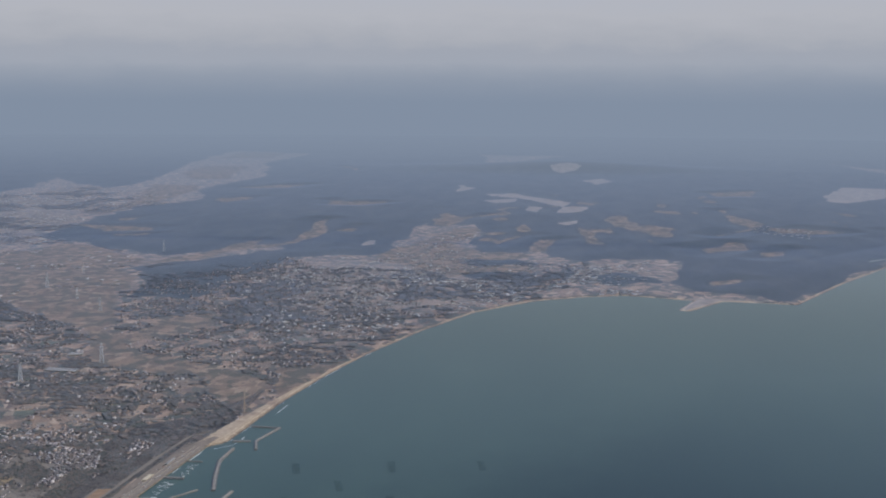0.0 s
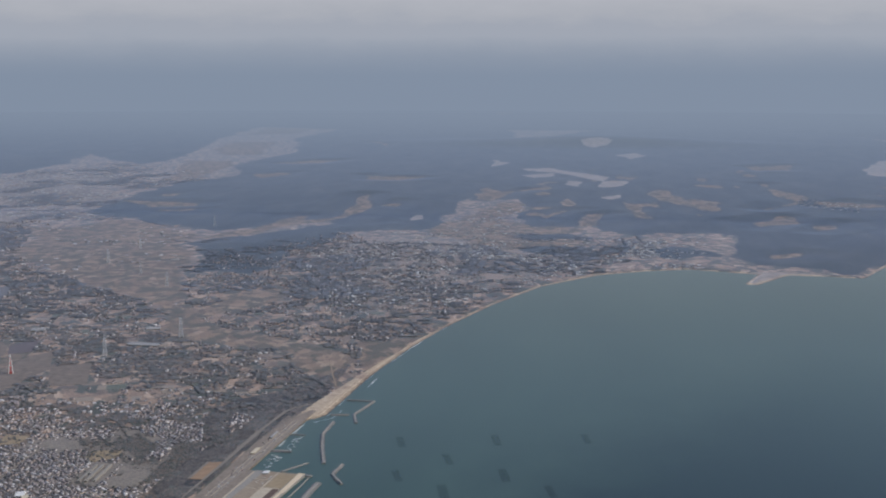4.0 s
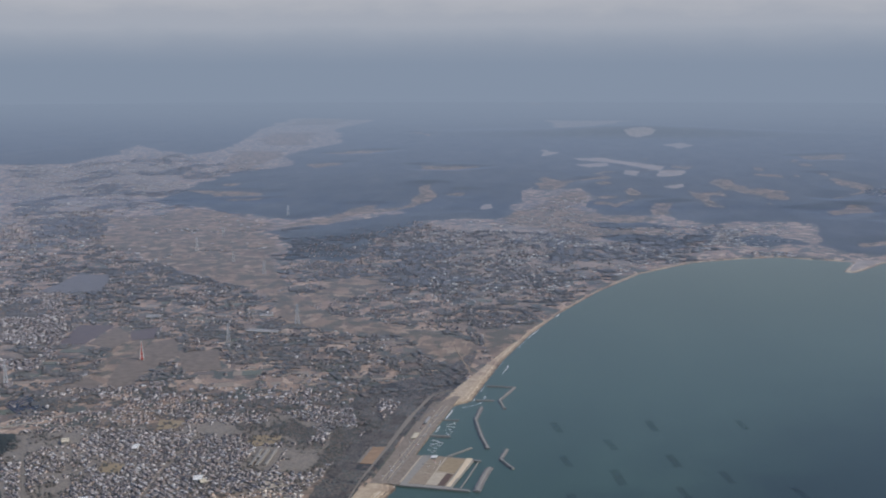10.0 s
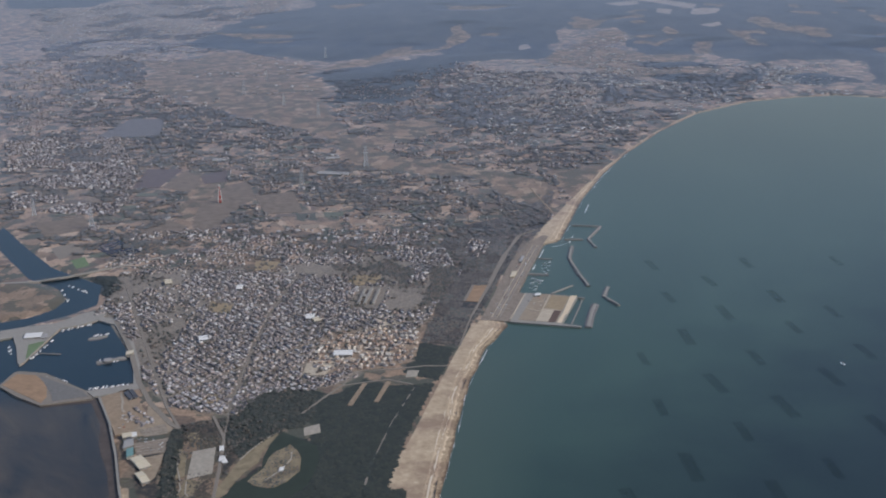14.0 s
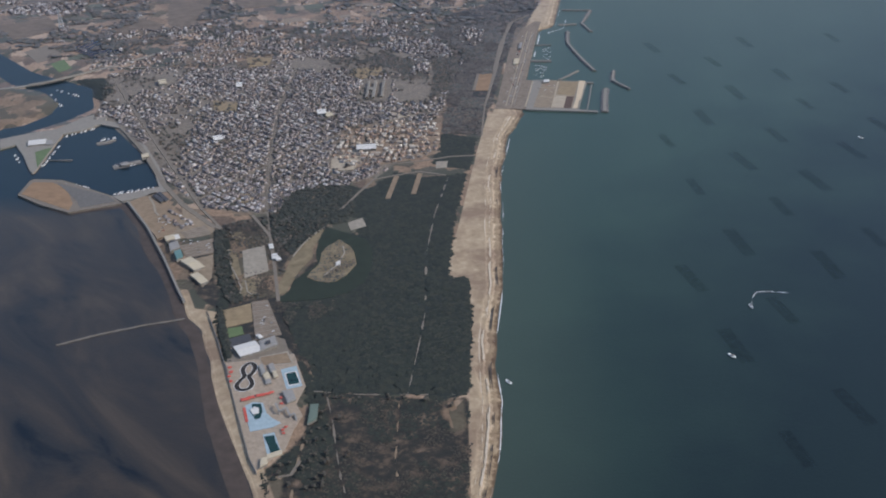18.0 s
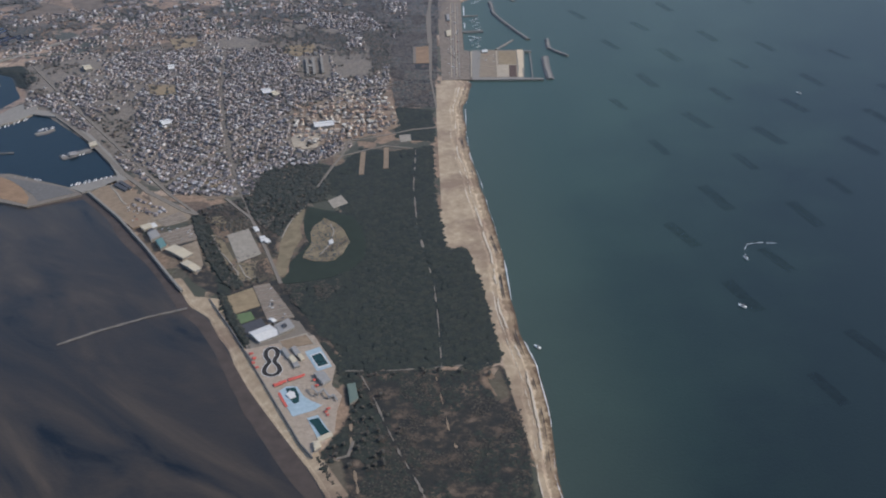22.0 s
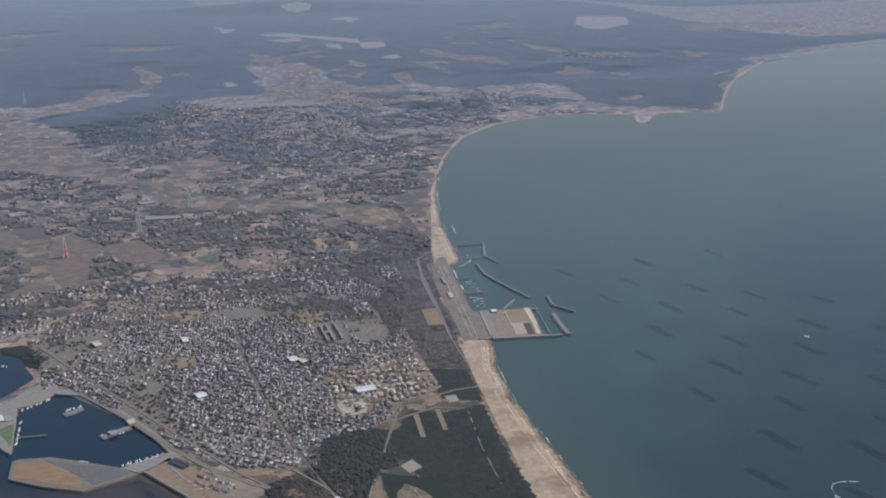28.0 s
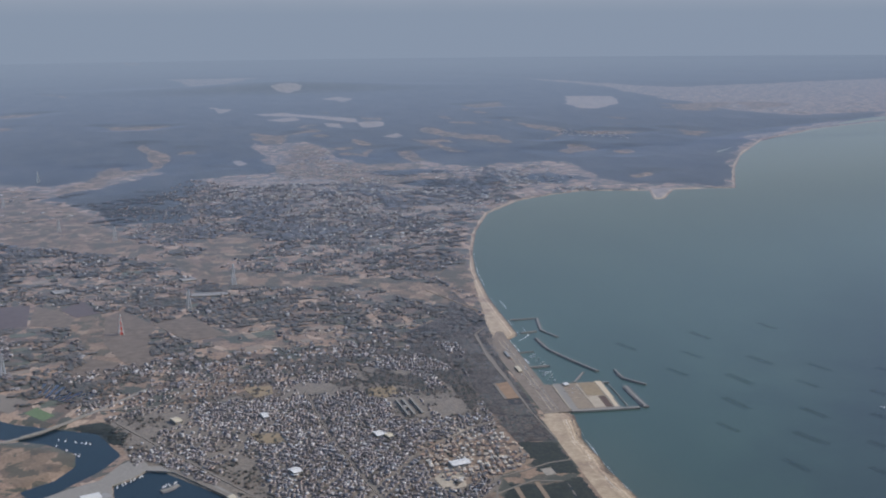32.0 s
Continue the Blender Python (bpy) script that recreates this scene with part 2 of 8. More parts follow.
def water_material():
    m, n, l, b = material("sea_water")
    p = world_pos(n)
    mp = n.new("ShaderNodeMapping")
    mp.inputs["Rotation"].default_value = (0, 0, radians(-18))
    mp.inputs["Scale"].default_value = (1.0, 0.4, 1.0)
    l.new(p, mp.inputs[0])
    mq = n.new("ShaderNodeMapping")
    mq.vector_type = 'TEXTURE'
    mq.inputs["Rotation"].default_value = (0, 0, radians(-48))
    mq.inputs["Scale"].default_value = (1.9, 0.75, 1.0)
    l.new(p, mq.inputs[0])
    a = noise_tex(n, l, 0.014, 4.0, 0.55, mp.outputs[0])
    c = noise_tex(n, l, 0.045, 6.0, 0.6, mq.outputs[0])
    c.inputs["Distortion"].default_value = 1.6
    open_sea = ramp(n, l, a.outputs[0], [(0.3, (0.029, 0.053, 0.043)), (0.5, (0.038, 0.068, 0.053)), (0.7, (0.052, 0.085, 0.064))])
    flats = ramp(n, l, c.outputs[0], [(0.33, (0.008, 0.012, 0.018)), (0.40, (0.028, 0.028, 0.029)), (0.50, (0.043, 0.037, 0.033)), (0.58, (0.055, 0.045, 0.037)), (0.66, (0.072, 0.057, 0.044)), (0.76, (0.090, 0.069, 0.052))])
    sep = n.new("ShaderNodeSeparateXYZ")
    l.new(p, sep.inputs[0])
    side = n.new("ShaderNodeMapRange")
    side.inputs[1].default_value, side.inputs[2].default_value = -168.0, -158.0
    l.new(sep.outputs[0], side.inputs[0])
    # the bay on the near side is shallow; past the port it is deep and blue
    deep = n.new("ShaderNodeMapRange")
    deep.inputs[1].default_value, deep.inputs[2].default_value = 222.0, 234.0
    l.new(sep.outputs[1], deep.inputs[0])
    flats = mixc(n, l, deep.outputs[0], flats, (0.008, 0.020, 0.030))
    # haze over the far sea is put into its colour: paler with distance
    sea_haze = n.new("ShaderNodeMapRange")
    sea_haze.inputs[1].default_value, sea_haze.inputs[2].default_value = 280.0, 800.0
    l.new(sep.outputs[1], sea_haze.inputs[0])
    open_sea = mixc(n, l, sea_haze.outputs[0], open_sea, (0.122, 0.158, 0.144))
    # off the cape the sea colour is darker, with a ragged edge
    off = n.new("ShaderNodeMath"); off.operation = 'MULTIPLY_ADD'
    l.new(sep.outputs[1], off.inputs[0]); off.inputs[1].default_value = -0.5
    l.new(sep.outputs[0], off.inputs[2])
    offshore = n.new("ShaderNodeMapRange")
    offshore.inputs[1].default_value, offshore.inputs[2].default_value = -226.0, -160.0
    edge = noise_tex(n, l, 0.03, 5.0, 0.6, p)
    rag = n.new("ShaderNodeMath"); rag.operation = 'MULTIPLY_ADD'
    l.new(edge.outputs[0], rag.inputs[0]); rag.inputs[1].default_value = 90.0
    l.new(off.outputs[0], rag.inputs[2])
    level = n.new("ShaderNodeMath"); level.operation = 'SUBTRACT'
    l.new(rag.outputs[0], level.inputs[0]); level.inputs[1].default_value = 45.0
    l.new(level.outputs[0], offshore.inputs[0])
    near = n.new("ShaderNodeMapRange")
    near.inputs[1].default_value, near.inputs[2].default_value = 500.0, 270.0
    l.new(sep.outputs[1], near.inputs[0])
    dn = n.new("ShaderNodeMath"); dn.operation = 'MULTIPLY'
    l.new(offshore.outputs[0], dn.inputs[0]); l.new(near.outputs[0], dn.inputs[1])
    open_sea = mixc(n, l, dn.outputs[0], open_sea, (0.012, 0.023, 0.024))
    shal = n.new("ShaderNodeMapRange")
    shal.inputs[1].default_value, shal.inputs[2].default_value = -137.0, -114.0
    shal.inputs[3].default_value, shal.inputs[4].default_value = 0.55, 0.0
    l.new(sep.outputs[0], shal.inputs[0])
    upto = n.new("ShaderNodeMapRange")
    upto.inputs[1].default_value, upto.inputs[2].default_value = 300.0, 260.0
    l.new(sep.outputs[1], upto.inputs[0])
    sh2 = n.new("ShaderNodeMath"); sh2.operation = 'MULTIPLY'
    l.new(shal.outputs[0], sh2.inputs[0]); l.new(upto.outputs[0], sh2.inputs[1])
    open_sea = mixc(n, l, sh2.outputs[0], open_sea, (0.066, 0.084, 0.064))
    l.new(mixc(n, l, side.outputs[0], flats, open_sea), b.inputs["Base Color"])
    b.inputs["Roughness"].default_value = 0.3
    b.inputs["IOR"].default_value = 1.33
    wv = noise_tex(n, l, 1.8, 4.0, 0.6, p)
    bp = n.new("ShaderNodeBump")
    bp.inputs["Strength"].default_value, bp.inputs["Distance"].default_value = 0.3, 0.1
    l.new(wv.outputs[0], bp.inputs["Height"])
    l.new(bp.outputs[0], b.inputs["Normal"])
    return m


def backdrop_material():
    """Glowing backdrop: painted distance haze that thickens into a bank of cloud, lighter above."""
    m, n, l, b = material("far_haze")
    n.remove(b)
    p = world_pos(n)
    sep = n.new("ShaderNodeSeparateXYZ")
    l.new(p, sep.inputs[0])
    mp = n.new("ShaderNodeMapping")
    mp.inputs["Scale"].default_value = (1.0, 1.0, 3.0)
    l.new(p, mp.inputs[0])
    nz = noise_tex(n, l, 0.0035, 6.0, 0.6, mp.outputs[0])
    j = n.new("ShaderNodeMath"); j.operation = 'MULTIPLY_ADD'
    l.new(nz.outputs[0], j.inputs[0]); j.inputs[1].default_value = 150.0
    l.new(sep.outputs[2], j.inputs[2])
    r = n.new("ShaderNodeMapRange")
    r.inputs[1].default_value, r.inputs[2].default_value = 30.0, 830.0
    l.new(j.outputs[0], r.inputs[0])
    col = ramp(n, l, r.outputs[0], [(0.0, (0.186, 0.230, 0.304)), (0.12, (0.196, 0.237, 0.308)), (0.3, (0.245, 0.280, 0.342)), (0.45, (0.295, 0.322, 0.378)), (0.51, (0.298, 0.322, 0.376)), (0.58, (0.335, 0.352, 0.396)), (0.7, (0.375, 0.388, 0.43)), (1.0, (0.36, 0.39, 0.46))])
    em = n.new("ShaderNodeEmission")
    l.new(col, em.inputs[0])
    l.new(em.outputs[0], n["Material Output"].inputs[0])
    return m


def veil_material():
    """A glowing haze sheet, painted denser with height and clear at its foot."""
    m, n, l, b = material("haze_sheet")
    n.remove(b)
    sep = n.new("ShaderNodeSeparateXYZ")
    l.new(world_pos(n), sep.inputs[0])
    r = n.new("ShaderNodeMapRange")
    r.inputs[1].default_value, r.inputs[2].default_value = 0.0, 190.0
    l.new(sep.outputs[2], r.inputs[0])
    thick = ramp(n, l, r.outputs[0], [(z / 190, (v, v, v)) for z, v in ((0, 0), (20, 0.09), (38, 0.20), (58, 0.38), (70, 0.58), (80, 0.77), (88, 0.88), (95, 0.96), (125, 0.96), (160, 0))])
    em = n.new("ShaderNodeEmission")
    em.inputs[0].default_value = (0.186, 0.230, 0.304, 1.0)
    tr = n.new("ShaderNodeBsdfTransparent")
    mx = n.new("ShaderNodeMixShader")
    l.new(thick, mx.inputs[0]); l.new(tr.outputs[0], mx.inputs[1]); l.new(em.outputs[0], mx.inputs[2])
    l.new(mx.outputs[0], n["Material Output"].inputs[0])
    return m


M_GROUND, M_WATER, M_HAZE, M_VEIL = ground_material(), water_material(), backdrop_material(), veil_material()
M_CONC = plain("weathered_concrete", (0.25, 0.23, 0.20), 0.25, 1.6, haze_sheen=0.25)
M_ROCK = plain("breakwater_blocks", (0.17, 0.16, 0.15), 0.35, 2.5, bump=0.8)
M_ASPH = plain("worn_asphalt", (0.15, 0.142, 0.132), 0.25, 1.4, haze_sheen=0.25)
M_LANE = plain("pale_road", (0.20, 0.172, 0.14), 0.25, 1.4, haze_sheen=0.25)
M_PARK = plain("car_park_asphalt", (0.215, 0.175, 0.138), 0.45, 0.9, haze_sheen=0.2)
M_LEDGE = plain("bare_cream_sand", (0.56, 0.455, 0.32), 0.2, 1.2, haze_sheen=0.2)
M_BREAK = plain("firebreak_soil", (0.25, 0.185, 0.125), 0.3, 0.9)
M_FLAT = plain("wet_mud_flat", (0.080, 0.062, 0.052), 0.4, 0.4, 0.6, haze_sheen=0.2)
M_PLOUGH = plain("ploughed_soil", (0.105, 0.078, 0.066), 0.25, 0.4, haze_sheen=0.5)
M_FALLOW = plain("fallow_grass", (0.155, 0.120, 0.088), 0.5, 0.3, haze_sheen=0.40)
M_PADDY = plain("flooded_paddy", (0.12, 0.108, 0.098), 0.25, 0.3, haze_sheen=0.5)
M_PARKG = plain("park_dry_grass", (0.205, 0.165, 0.105), 0.5, 0.5, haze_sheen=0.25)
M_YARD = plain("red_brown_yard", (0.11, 0.075, 0.06), 0.2, 1.2, haze_sheen=0.2)
M_SANDY = plain("sandy_fill", (0.40, 0.335, 0.25), 0.3, 0.9)
M_EARTH = plain("bare_earth", (0.27, 0.175, 0.105), 0.3, 0.5)
M_ESTATE = plain("estate_ground", (0.25, 0.185, 0.13), 0.3, 0.7)
M_APRON = plain("apron_fill", (0.26, 0.205, 0.145), 0.3, 0.8)
M_TANF = plain("dry_grass", (0.27, 0.205, 0.125), 0.3, 0.6)
M_GRASS = plain("short_grass", (0.12, 0.165, 0.08), 0.25, 0.8)
M_GRAVEL = plain("pale_gravel", (0.30, 0.265, 0.215), 0.35, 1.2, haze_sheen=0.2)
M_WHITE = plain("white_paint", (0.60, 0.585, 0.55), 0.15, 2.0, 0.7, haze_sheen=0.15)
M_CREAM = plain("cream_roof_sheet", (0.50, 0.435, 0.32), 0.15, 2.0, 0.7, haze_sheen=0.15)
M_GREYR = plain("grey_roof_sheet", (0.28, 0.27, 0.255), 0.2, 2.0, 0.7, haze_sheen=0.2)
M_DARKR = plain("dark_roof", (0.07, 0.07, 0.075), 0.2, 2.0, 0.6)
M_TEAL = plain("teal_roof", (0.13, 0.23, 0.22), 0.15, 2.0, 0.6)
M_RED = plain("red_canvas", (0.50, 0.105, 0.08), 0.2, 2.0, 0.7)
M_BLUE = plain("light_blue_paint", (0.32, 0.405, 0.445), 0.2, 1.5, 0.7, haze_sheen=0.15)
M_POOLG = plain("green_pool_water", (0.012, 0.04, 0.034), 0.25, 0.8, 0.12, 0.05)
M_CHAN = plain("drained_channel", (0.022, 0.018, 0.016), 0.3, 1.5, 0.8, haze_sheen=0.0)
M_BOAT = plain("white_hull", (0.80, 0.79, 0.76), 0.08, 3.0, 0.5)
M_LODGE = plain("lodge_roof", (0.14, 0.18, 0.15), 0.2, 2.0, 0.7, haze_sheen=0.15)
M_PAVE = plain("beige_paving", (0.345, 0.28, 0.215), 0.35, 1.6, haze_sheen=0.2)
M_POND = plain("pond_water", (0.036, 0.045, 0.035), 0.2, 0.3, 0.6, 0.05, 0.0, 0.0)
M_POND.node_tree.nodes["Principled BSDF"].inputs["IOR"].default_value = 1.2
M_STEEL = plain("galvanised_steel", (0.42, 0.43, 0.44), 0.1, 3.0, 0.5, 0.0)
M_NORI = plain("seaweed_nets", (0.006, 0.011, 0.014), 0.3, 1.2, 0.3, 0.1)
M_FOAM = plain("sea_foam", (0.78, 0.78, 0.76), 0.2, 2.5, 0.8)
M_SOLAR = plain("solar_glass", (0.035, 0.05, 0.09), 0.2, 1.0, 0.25, 0.0)
M_TRUNK = plain("bark", (0.10, 0.075, 0.055), 0.2, 6.0)
WALLS = [(0.512, 0.448, 0.421), (0.404, 0.346, 0.313), (0.646, 0.583, 0.557), (0.364, 0.327, 0.320), (0.512, 0.397, 0.334)]
ROOFS = [(0.154, 0.140, 0.141), (0.226, 0.205, 0.202), (0.312, 0.279, 0.273), (0.178, 0.161, 0.158), (0.226, 0.182, 0.165), (0.379, 0.345, 0.338), (0.169, 0.165, 0.183), (0.207, 0.182, 0.170), (0.264, 0.239, 0.238), (0.293, 0.270, 0.266), (0.197, 0.172, 0.163), (0.245, 0.219, 0.213), (0.258, 0.239, 0.239), (0.612, 0.581, 0.562), (0.62, 0.60, 0.58), (0.44, 0.425, 0.42), (0.13, 0.125, 0.13)]
# far roofs painted paler to imitate haze, plus some truly white buildings
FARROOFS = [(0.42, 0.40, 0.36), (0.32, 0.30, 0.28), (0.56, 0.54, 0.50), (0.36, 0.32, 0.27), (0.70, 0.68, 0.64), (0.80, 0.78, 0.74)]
TANROOFS = [(0.48, 0.37, 0.27), (0.34, 0.225, 0.155), (0.58, 0.49, 0.38), (0.22, 0.195, 0.175), (0.50, 0.39, 0.29), (0.38, 0.26, 0.185), (0.62, 0.56, 0.47), (0.26, 0.225, 0.19)]
M_WALL = varied("house_walls", WALLS, True, 0.8, 0.7, 0.45)
M_ROOF = varied("house_roofs", ROOFS, True, 0.7, 0.65, 0.16)
M_WALLF = varied("far_house_walls", WALLS, True, 0.8, 0.9, 1.0)
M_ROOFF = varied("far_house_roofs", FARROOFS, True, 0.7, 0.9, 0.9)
M_ROOFT = varied("tan_roofs", TANROOFS, True, 0.7, 0.5, 0.3)
M_WALL1 = varied("house_wall", WALLS, False, 0.8, 0.7, 0.25)
M_ROOF1 = varied("house_roof", ROOFS, False, 0.7, 0.6, 0.1)
M_PINE = varied("pine_crowns", [(0.038, 0.045, 0.037), (0.043, 0.050, 0.040), (0.034, 0.041, 0.036), (0.049, 0.053, 0.042), (0.040, 0.046, 0.039)], True, 0.9, 0.97, 0.36)
M_GROVE = varied("grove_crowns", [(0.102, 0.100, 0.084), (0.145, 0.122, 0.096), (0.092, 0.092, 0.080), (0.172, 0.136, 0.105), (0.117, 0.115, 0.093)], True, 0.9, 0.95, 0.95)
M_GROVEF = varied("far_grove_crowns", [(0.098, 0.098, 0.089), (0.126, 0.113, 0.097), (0.087, 0.089, 0.084)], True, 0.9, 0.97, 0.75)
M_BARE = varied("bare_crowns", [(0.090, 0.076, 0.062), (0.076, 0.067, 0.055), (0.101, 0.084, 0.067), (0.064, 0.060, 0.048), (0.082, 0.070, 0.058)], True, 0.95, 0.95, 0.6)
M_GROVE1 = varied("grove_crown", [(0.102, 0.100, 0.084), (0.145, 0.122, 0.096), (0.092, 0.092, 0.080), (0.172, 0.136, 0.105), (0.117, 0.115, 0.093)], False, 0.9, 0.95, 0.95)
M_DEEP = varied("evergreen_crowns", [(0.052, 0.059, 0.051), (0.062, 0.066, 0.055), (0.046, 0.053, 0.048), (0.078, 0.074, 0.060), (0.056, 0.062, 0.053)], True, 0.9, 0.9, 0.4)
M_BARE2 = varied("leafless_crowns", [(0.125, 0.106, 0.090), (0.108, 0.095, 0.082), (0.140, 0.116, 0.096), (0.092, 0.085, 0.073), (0.116, 0.099, 0.085)], True, 0.95, 0.96, 0.6)
_nb, _nn = M_NORI.node_tree.nodes["Principled BSDF"], M_NORI.node_tree.nodes
_nb.inputs["IOR"].default_value = 1.315
_thin = noise_tex(_nn, M_NORI.node_tree.links, 0.9, 4.0, 0.7, world_pos(_nn))
M_NORI.node_tree.links.new(ramp(_nn, M_NORI.node_tree.links, _thin.outputs[0], [(0.34, (0.02, 0.02, 0.02)), (0.5, (0.16, 0.16, 0.16)), (0.7, (0.29, 0.29, 0.29))]), _nb.inputs["Alpha"])

# ---- plan ----
COAST = [(-156, 55), (-143, 85)] + [(-136.7, 111.0), (-136.7, 114.5), (-136.6, 120.8), (-135.8, 127.4), (-135.0, 134.5), (-134.7, 142.2), (-134.6, 150.4), (-135.3, 159.4), (-135.6, 169.0), (-135.0, 179.5), (-134.2, 190.9), (-134.2, 203.4), (-134.5, 217.2)] + [(-134.4, 229.8), (-134.9, 239.8), (-134.3, 254.0), (-132.5, 273.6), (-128.3, 290.8), (-129.6, 294.7), (-127.0, 320.8), (-124.9, 343.7), (-121.9, 372.7)] + [(-116.4, 378.1), (-109.8, 436.7), (-101.0, 485.3), (-90.0, 529.9), (-70.4, 590.1), (-46.1, 647.2), (-11.4, 691.1), (17.5, 708.4), (45.6, 719.0), (87.8, 705.6), (74.2, 669.3), (81.1, 667.2), (106.4, 705.4), (138.2, 701.0), (149.9, 697.3), (202.1, 792.8), (255.3, 879.1)]
FAR_COAST = [(350, 1002), (470, 1092), (590, 1150), (850, 1260), (1300, 1450), (2600, 1800), (6000, 9000), (-9000, 9000), (-9000, 400), (-750, 350), (-400, 310), (-290, 268)]
NORTH_COAST = [(-270.4, 262.4), (-266.3, 266.0), (-261.8, 259.3), (-255.9, 248.7), (-254.3, 246.9), (-254.1, 249.5), (-255.4, 264.8), (-256.1, 274.3), (-251.2, 277.7), (-248.3, 281.6), (-248.1, 286.1), (-242.5, 278.6), (-231.1, 262.2), (-224.7, 251.6), (-219.8, 240.3), (-230.1, 234.6), (-245.6, 244.4), (-252.8, 244.6), (-253.4, 234.7), (-246.1, 229.4), (-237.3, 224.8), (-226.1, 230.4)] + [(-224.8, 231.6), (-215.9, 217.5), (-207.8, 202.1), (-201.7, 189.5), (-198.9, 183.6), (-196.6, 177.0), (-192.5, 172.4), (-188.6, 161.5), (-184.0, 148.9), (-179.9, 139.9), (-175.2, 130.0), (-171.4, 120.5)] + [(-167, 85)]
LAND = COAST + FAR_COAST + NORTH_COAST
RIVER = [(-330.8, 378.6), (-306.2, 350.8), (-285.8, 329.5), (-261.3, 313.8), (-254.6, 295.7), (-259.9, 285.4), (-267.8, 276.3), (-274.2, 269.5), (-278.2, 277.3), (-270.7, 282.1), (-265.9, 290.8), (-266.4, 299.9), (-274.8, 310.0), (-287.9, 317.4), (-314.2, 346.8)] + [(-325, 366)]


def inside_dist(poly, x, y):
    """Signed distance to a closed outline, positive inside."""
    d = np.full(x.shape, 1e9)
    ins = np.zeros(x.shape, bool)
    for (x0, y0), (x1, y1) in zip(poly, poly[1:] + poly[:1]):
        ex, ey = x1 - x0, y1 - y0
        t = np.clip(((x - x0) * ex + (y - y0) * ey) / (ex * ex + ey * ey + 1e-9), 0, 1)
        d = np.minimum(d, (x - x0 - t * ex) ** 2 + (y - y0 - t * ey) ** 2)
        if y0 != y1:
            ins ^= ((y0 > y) != (y1 > y)) & (x < x0 + (y - y0) * ex / ey)
    d = np.sqrt(d)
    return np.where(ins, d, -d)


def any_dist(polys, x, y):
    d = np.full(x.shape, -1e9)
    for p in polys:
        q = np.array(p)
        (x0, y0), (x1, y1) = q.min(0), q.max(0)
        m = 32 + 0.1 * (y1 - y0)
        k = (x > x0 - m) & (x < x1 + m) & (y > y0 - m) & (y < y1 + m)
        if k.any():
            d[k] = np.maximum(d[k], inside_dist(p, x[k], y[k]))
    return d


def value_noise(x, y, scale, seed):
    """Smooth noise from 0 to 1 on arrays."""
    r = np.random.RandomState(seed).rand(256, 256)
    u, v = x / scale, y / scale
    i, j = np.floor(u).astype(int), np.floor(v).astype(int)
    f, g = u - i, v - j
    f, g = f * f * (3 - 2 * f), g * g * (3 - 2 * g)
    s = lambda a, b: r[a % 256, b % 256]
    return (s(i, j) * (1 - f) + s(i + 1, j) * f) * (1 - g) + (s(i, j + 1) * (1 - f) + s(i + 1, j + 1) * f) * g


def land_dist(x, y):
    return np.minimum(inside_dist(LAND, x, y), -inside_dist(RIVER, x, y))


def raw_mesh(me, co, faces):
    n = faces.shape[1]
    me.vertices.add(len(co))
    me.vertices.foreach_set("co", np.asarray(co, np.float32).ravel())
    me.loops.add(faces.size)
    me.loops.foreach_set("vertex_index", faces.astype(np.int32).ravel())
    me.polygons.add(len(faces))
    me.polygons.foreach_set("loop_start", np.arange(0, faces.size, n, dtype=np.int32))
    me.polygons.foreach_set("loop_total", np.full(len(faces), n, np.int32))
    me.update(calc_edges=True)


# ---- ground: one sheet, finer where the camera passes ----
LEVEL = 0.35
ROWS, COLS = 640, 760
gy = 50 * (4950 / 50) ** np.linspace(0, 1, ROWS)
gu = np.linspace(0, 1, COLS)
GY = np.repeat(gy[:, None], COLS, 1)
GX = (-0.62 * GY - 215) * (1 - gu) + (0.80 * GY + 45) * gu
SD = land_dist(GX, GY)
SD = SD + (value_noise(GX, GY, 7, 21) - 0.5) * 0.9 * (np.abs(GX + 150) < 60) * (GY < 300)


# the zones of the plan
SAND = []
SAND.append([(-139.8, 110.7), (-139.2, 125.8), (-139.6, 131.4), (-140.1, 143.5), (-140.1, 151.9), (-140.3, 160.9), (-140.4, 174.9), (-140.9, 185.9), (-141.2, 192.5), (-145.8, 193.8), (-145.7, 206.0), (-144.5, 217.0)] + [(-140.7, 267.6), (-138.5, 291.1)] + [(-137.3, 290.8), (-133.8, 316.1), (-130.3, 352.6), (-127.8, 377.6), (-120.1, 409.2), (-109.8, 456.6), (-100.0, 502.8)] + [(-71.6, 592.1), (-43.4, 659.9), (-8.5, 703.4), (23.5, 726.4), (51.4, 735.0), (93.7, 724.5), (115.5, 720.5), (144.8, 714.2), (157.0, 704.2)] + [(200, 640), (0, 300), (0, 60), (-146, 60)])
SAND.append([(-167.6, 119.6), (-171.7, 129.2), (-177.2, 142.1), (-183.8, 161.9), (-189.6, 178.7), (-195.8, 180.5), (-199.1, 188.1)] + [(-201.6, 188.8), (-198.8, 183.0), (-196.5, 176.4), (-192.4, 171.9), (-188.6, 161.0), (-183.9, 148.5), (-179.8, 139.4), (-175.2, 129.6), (-171.3, 120.1)])
PINES = []
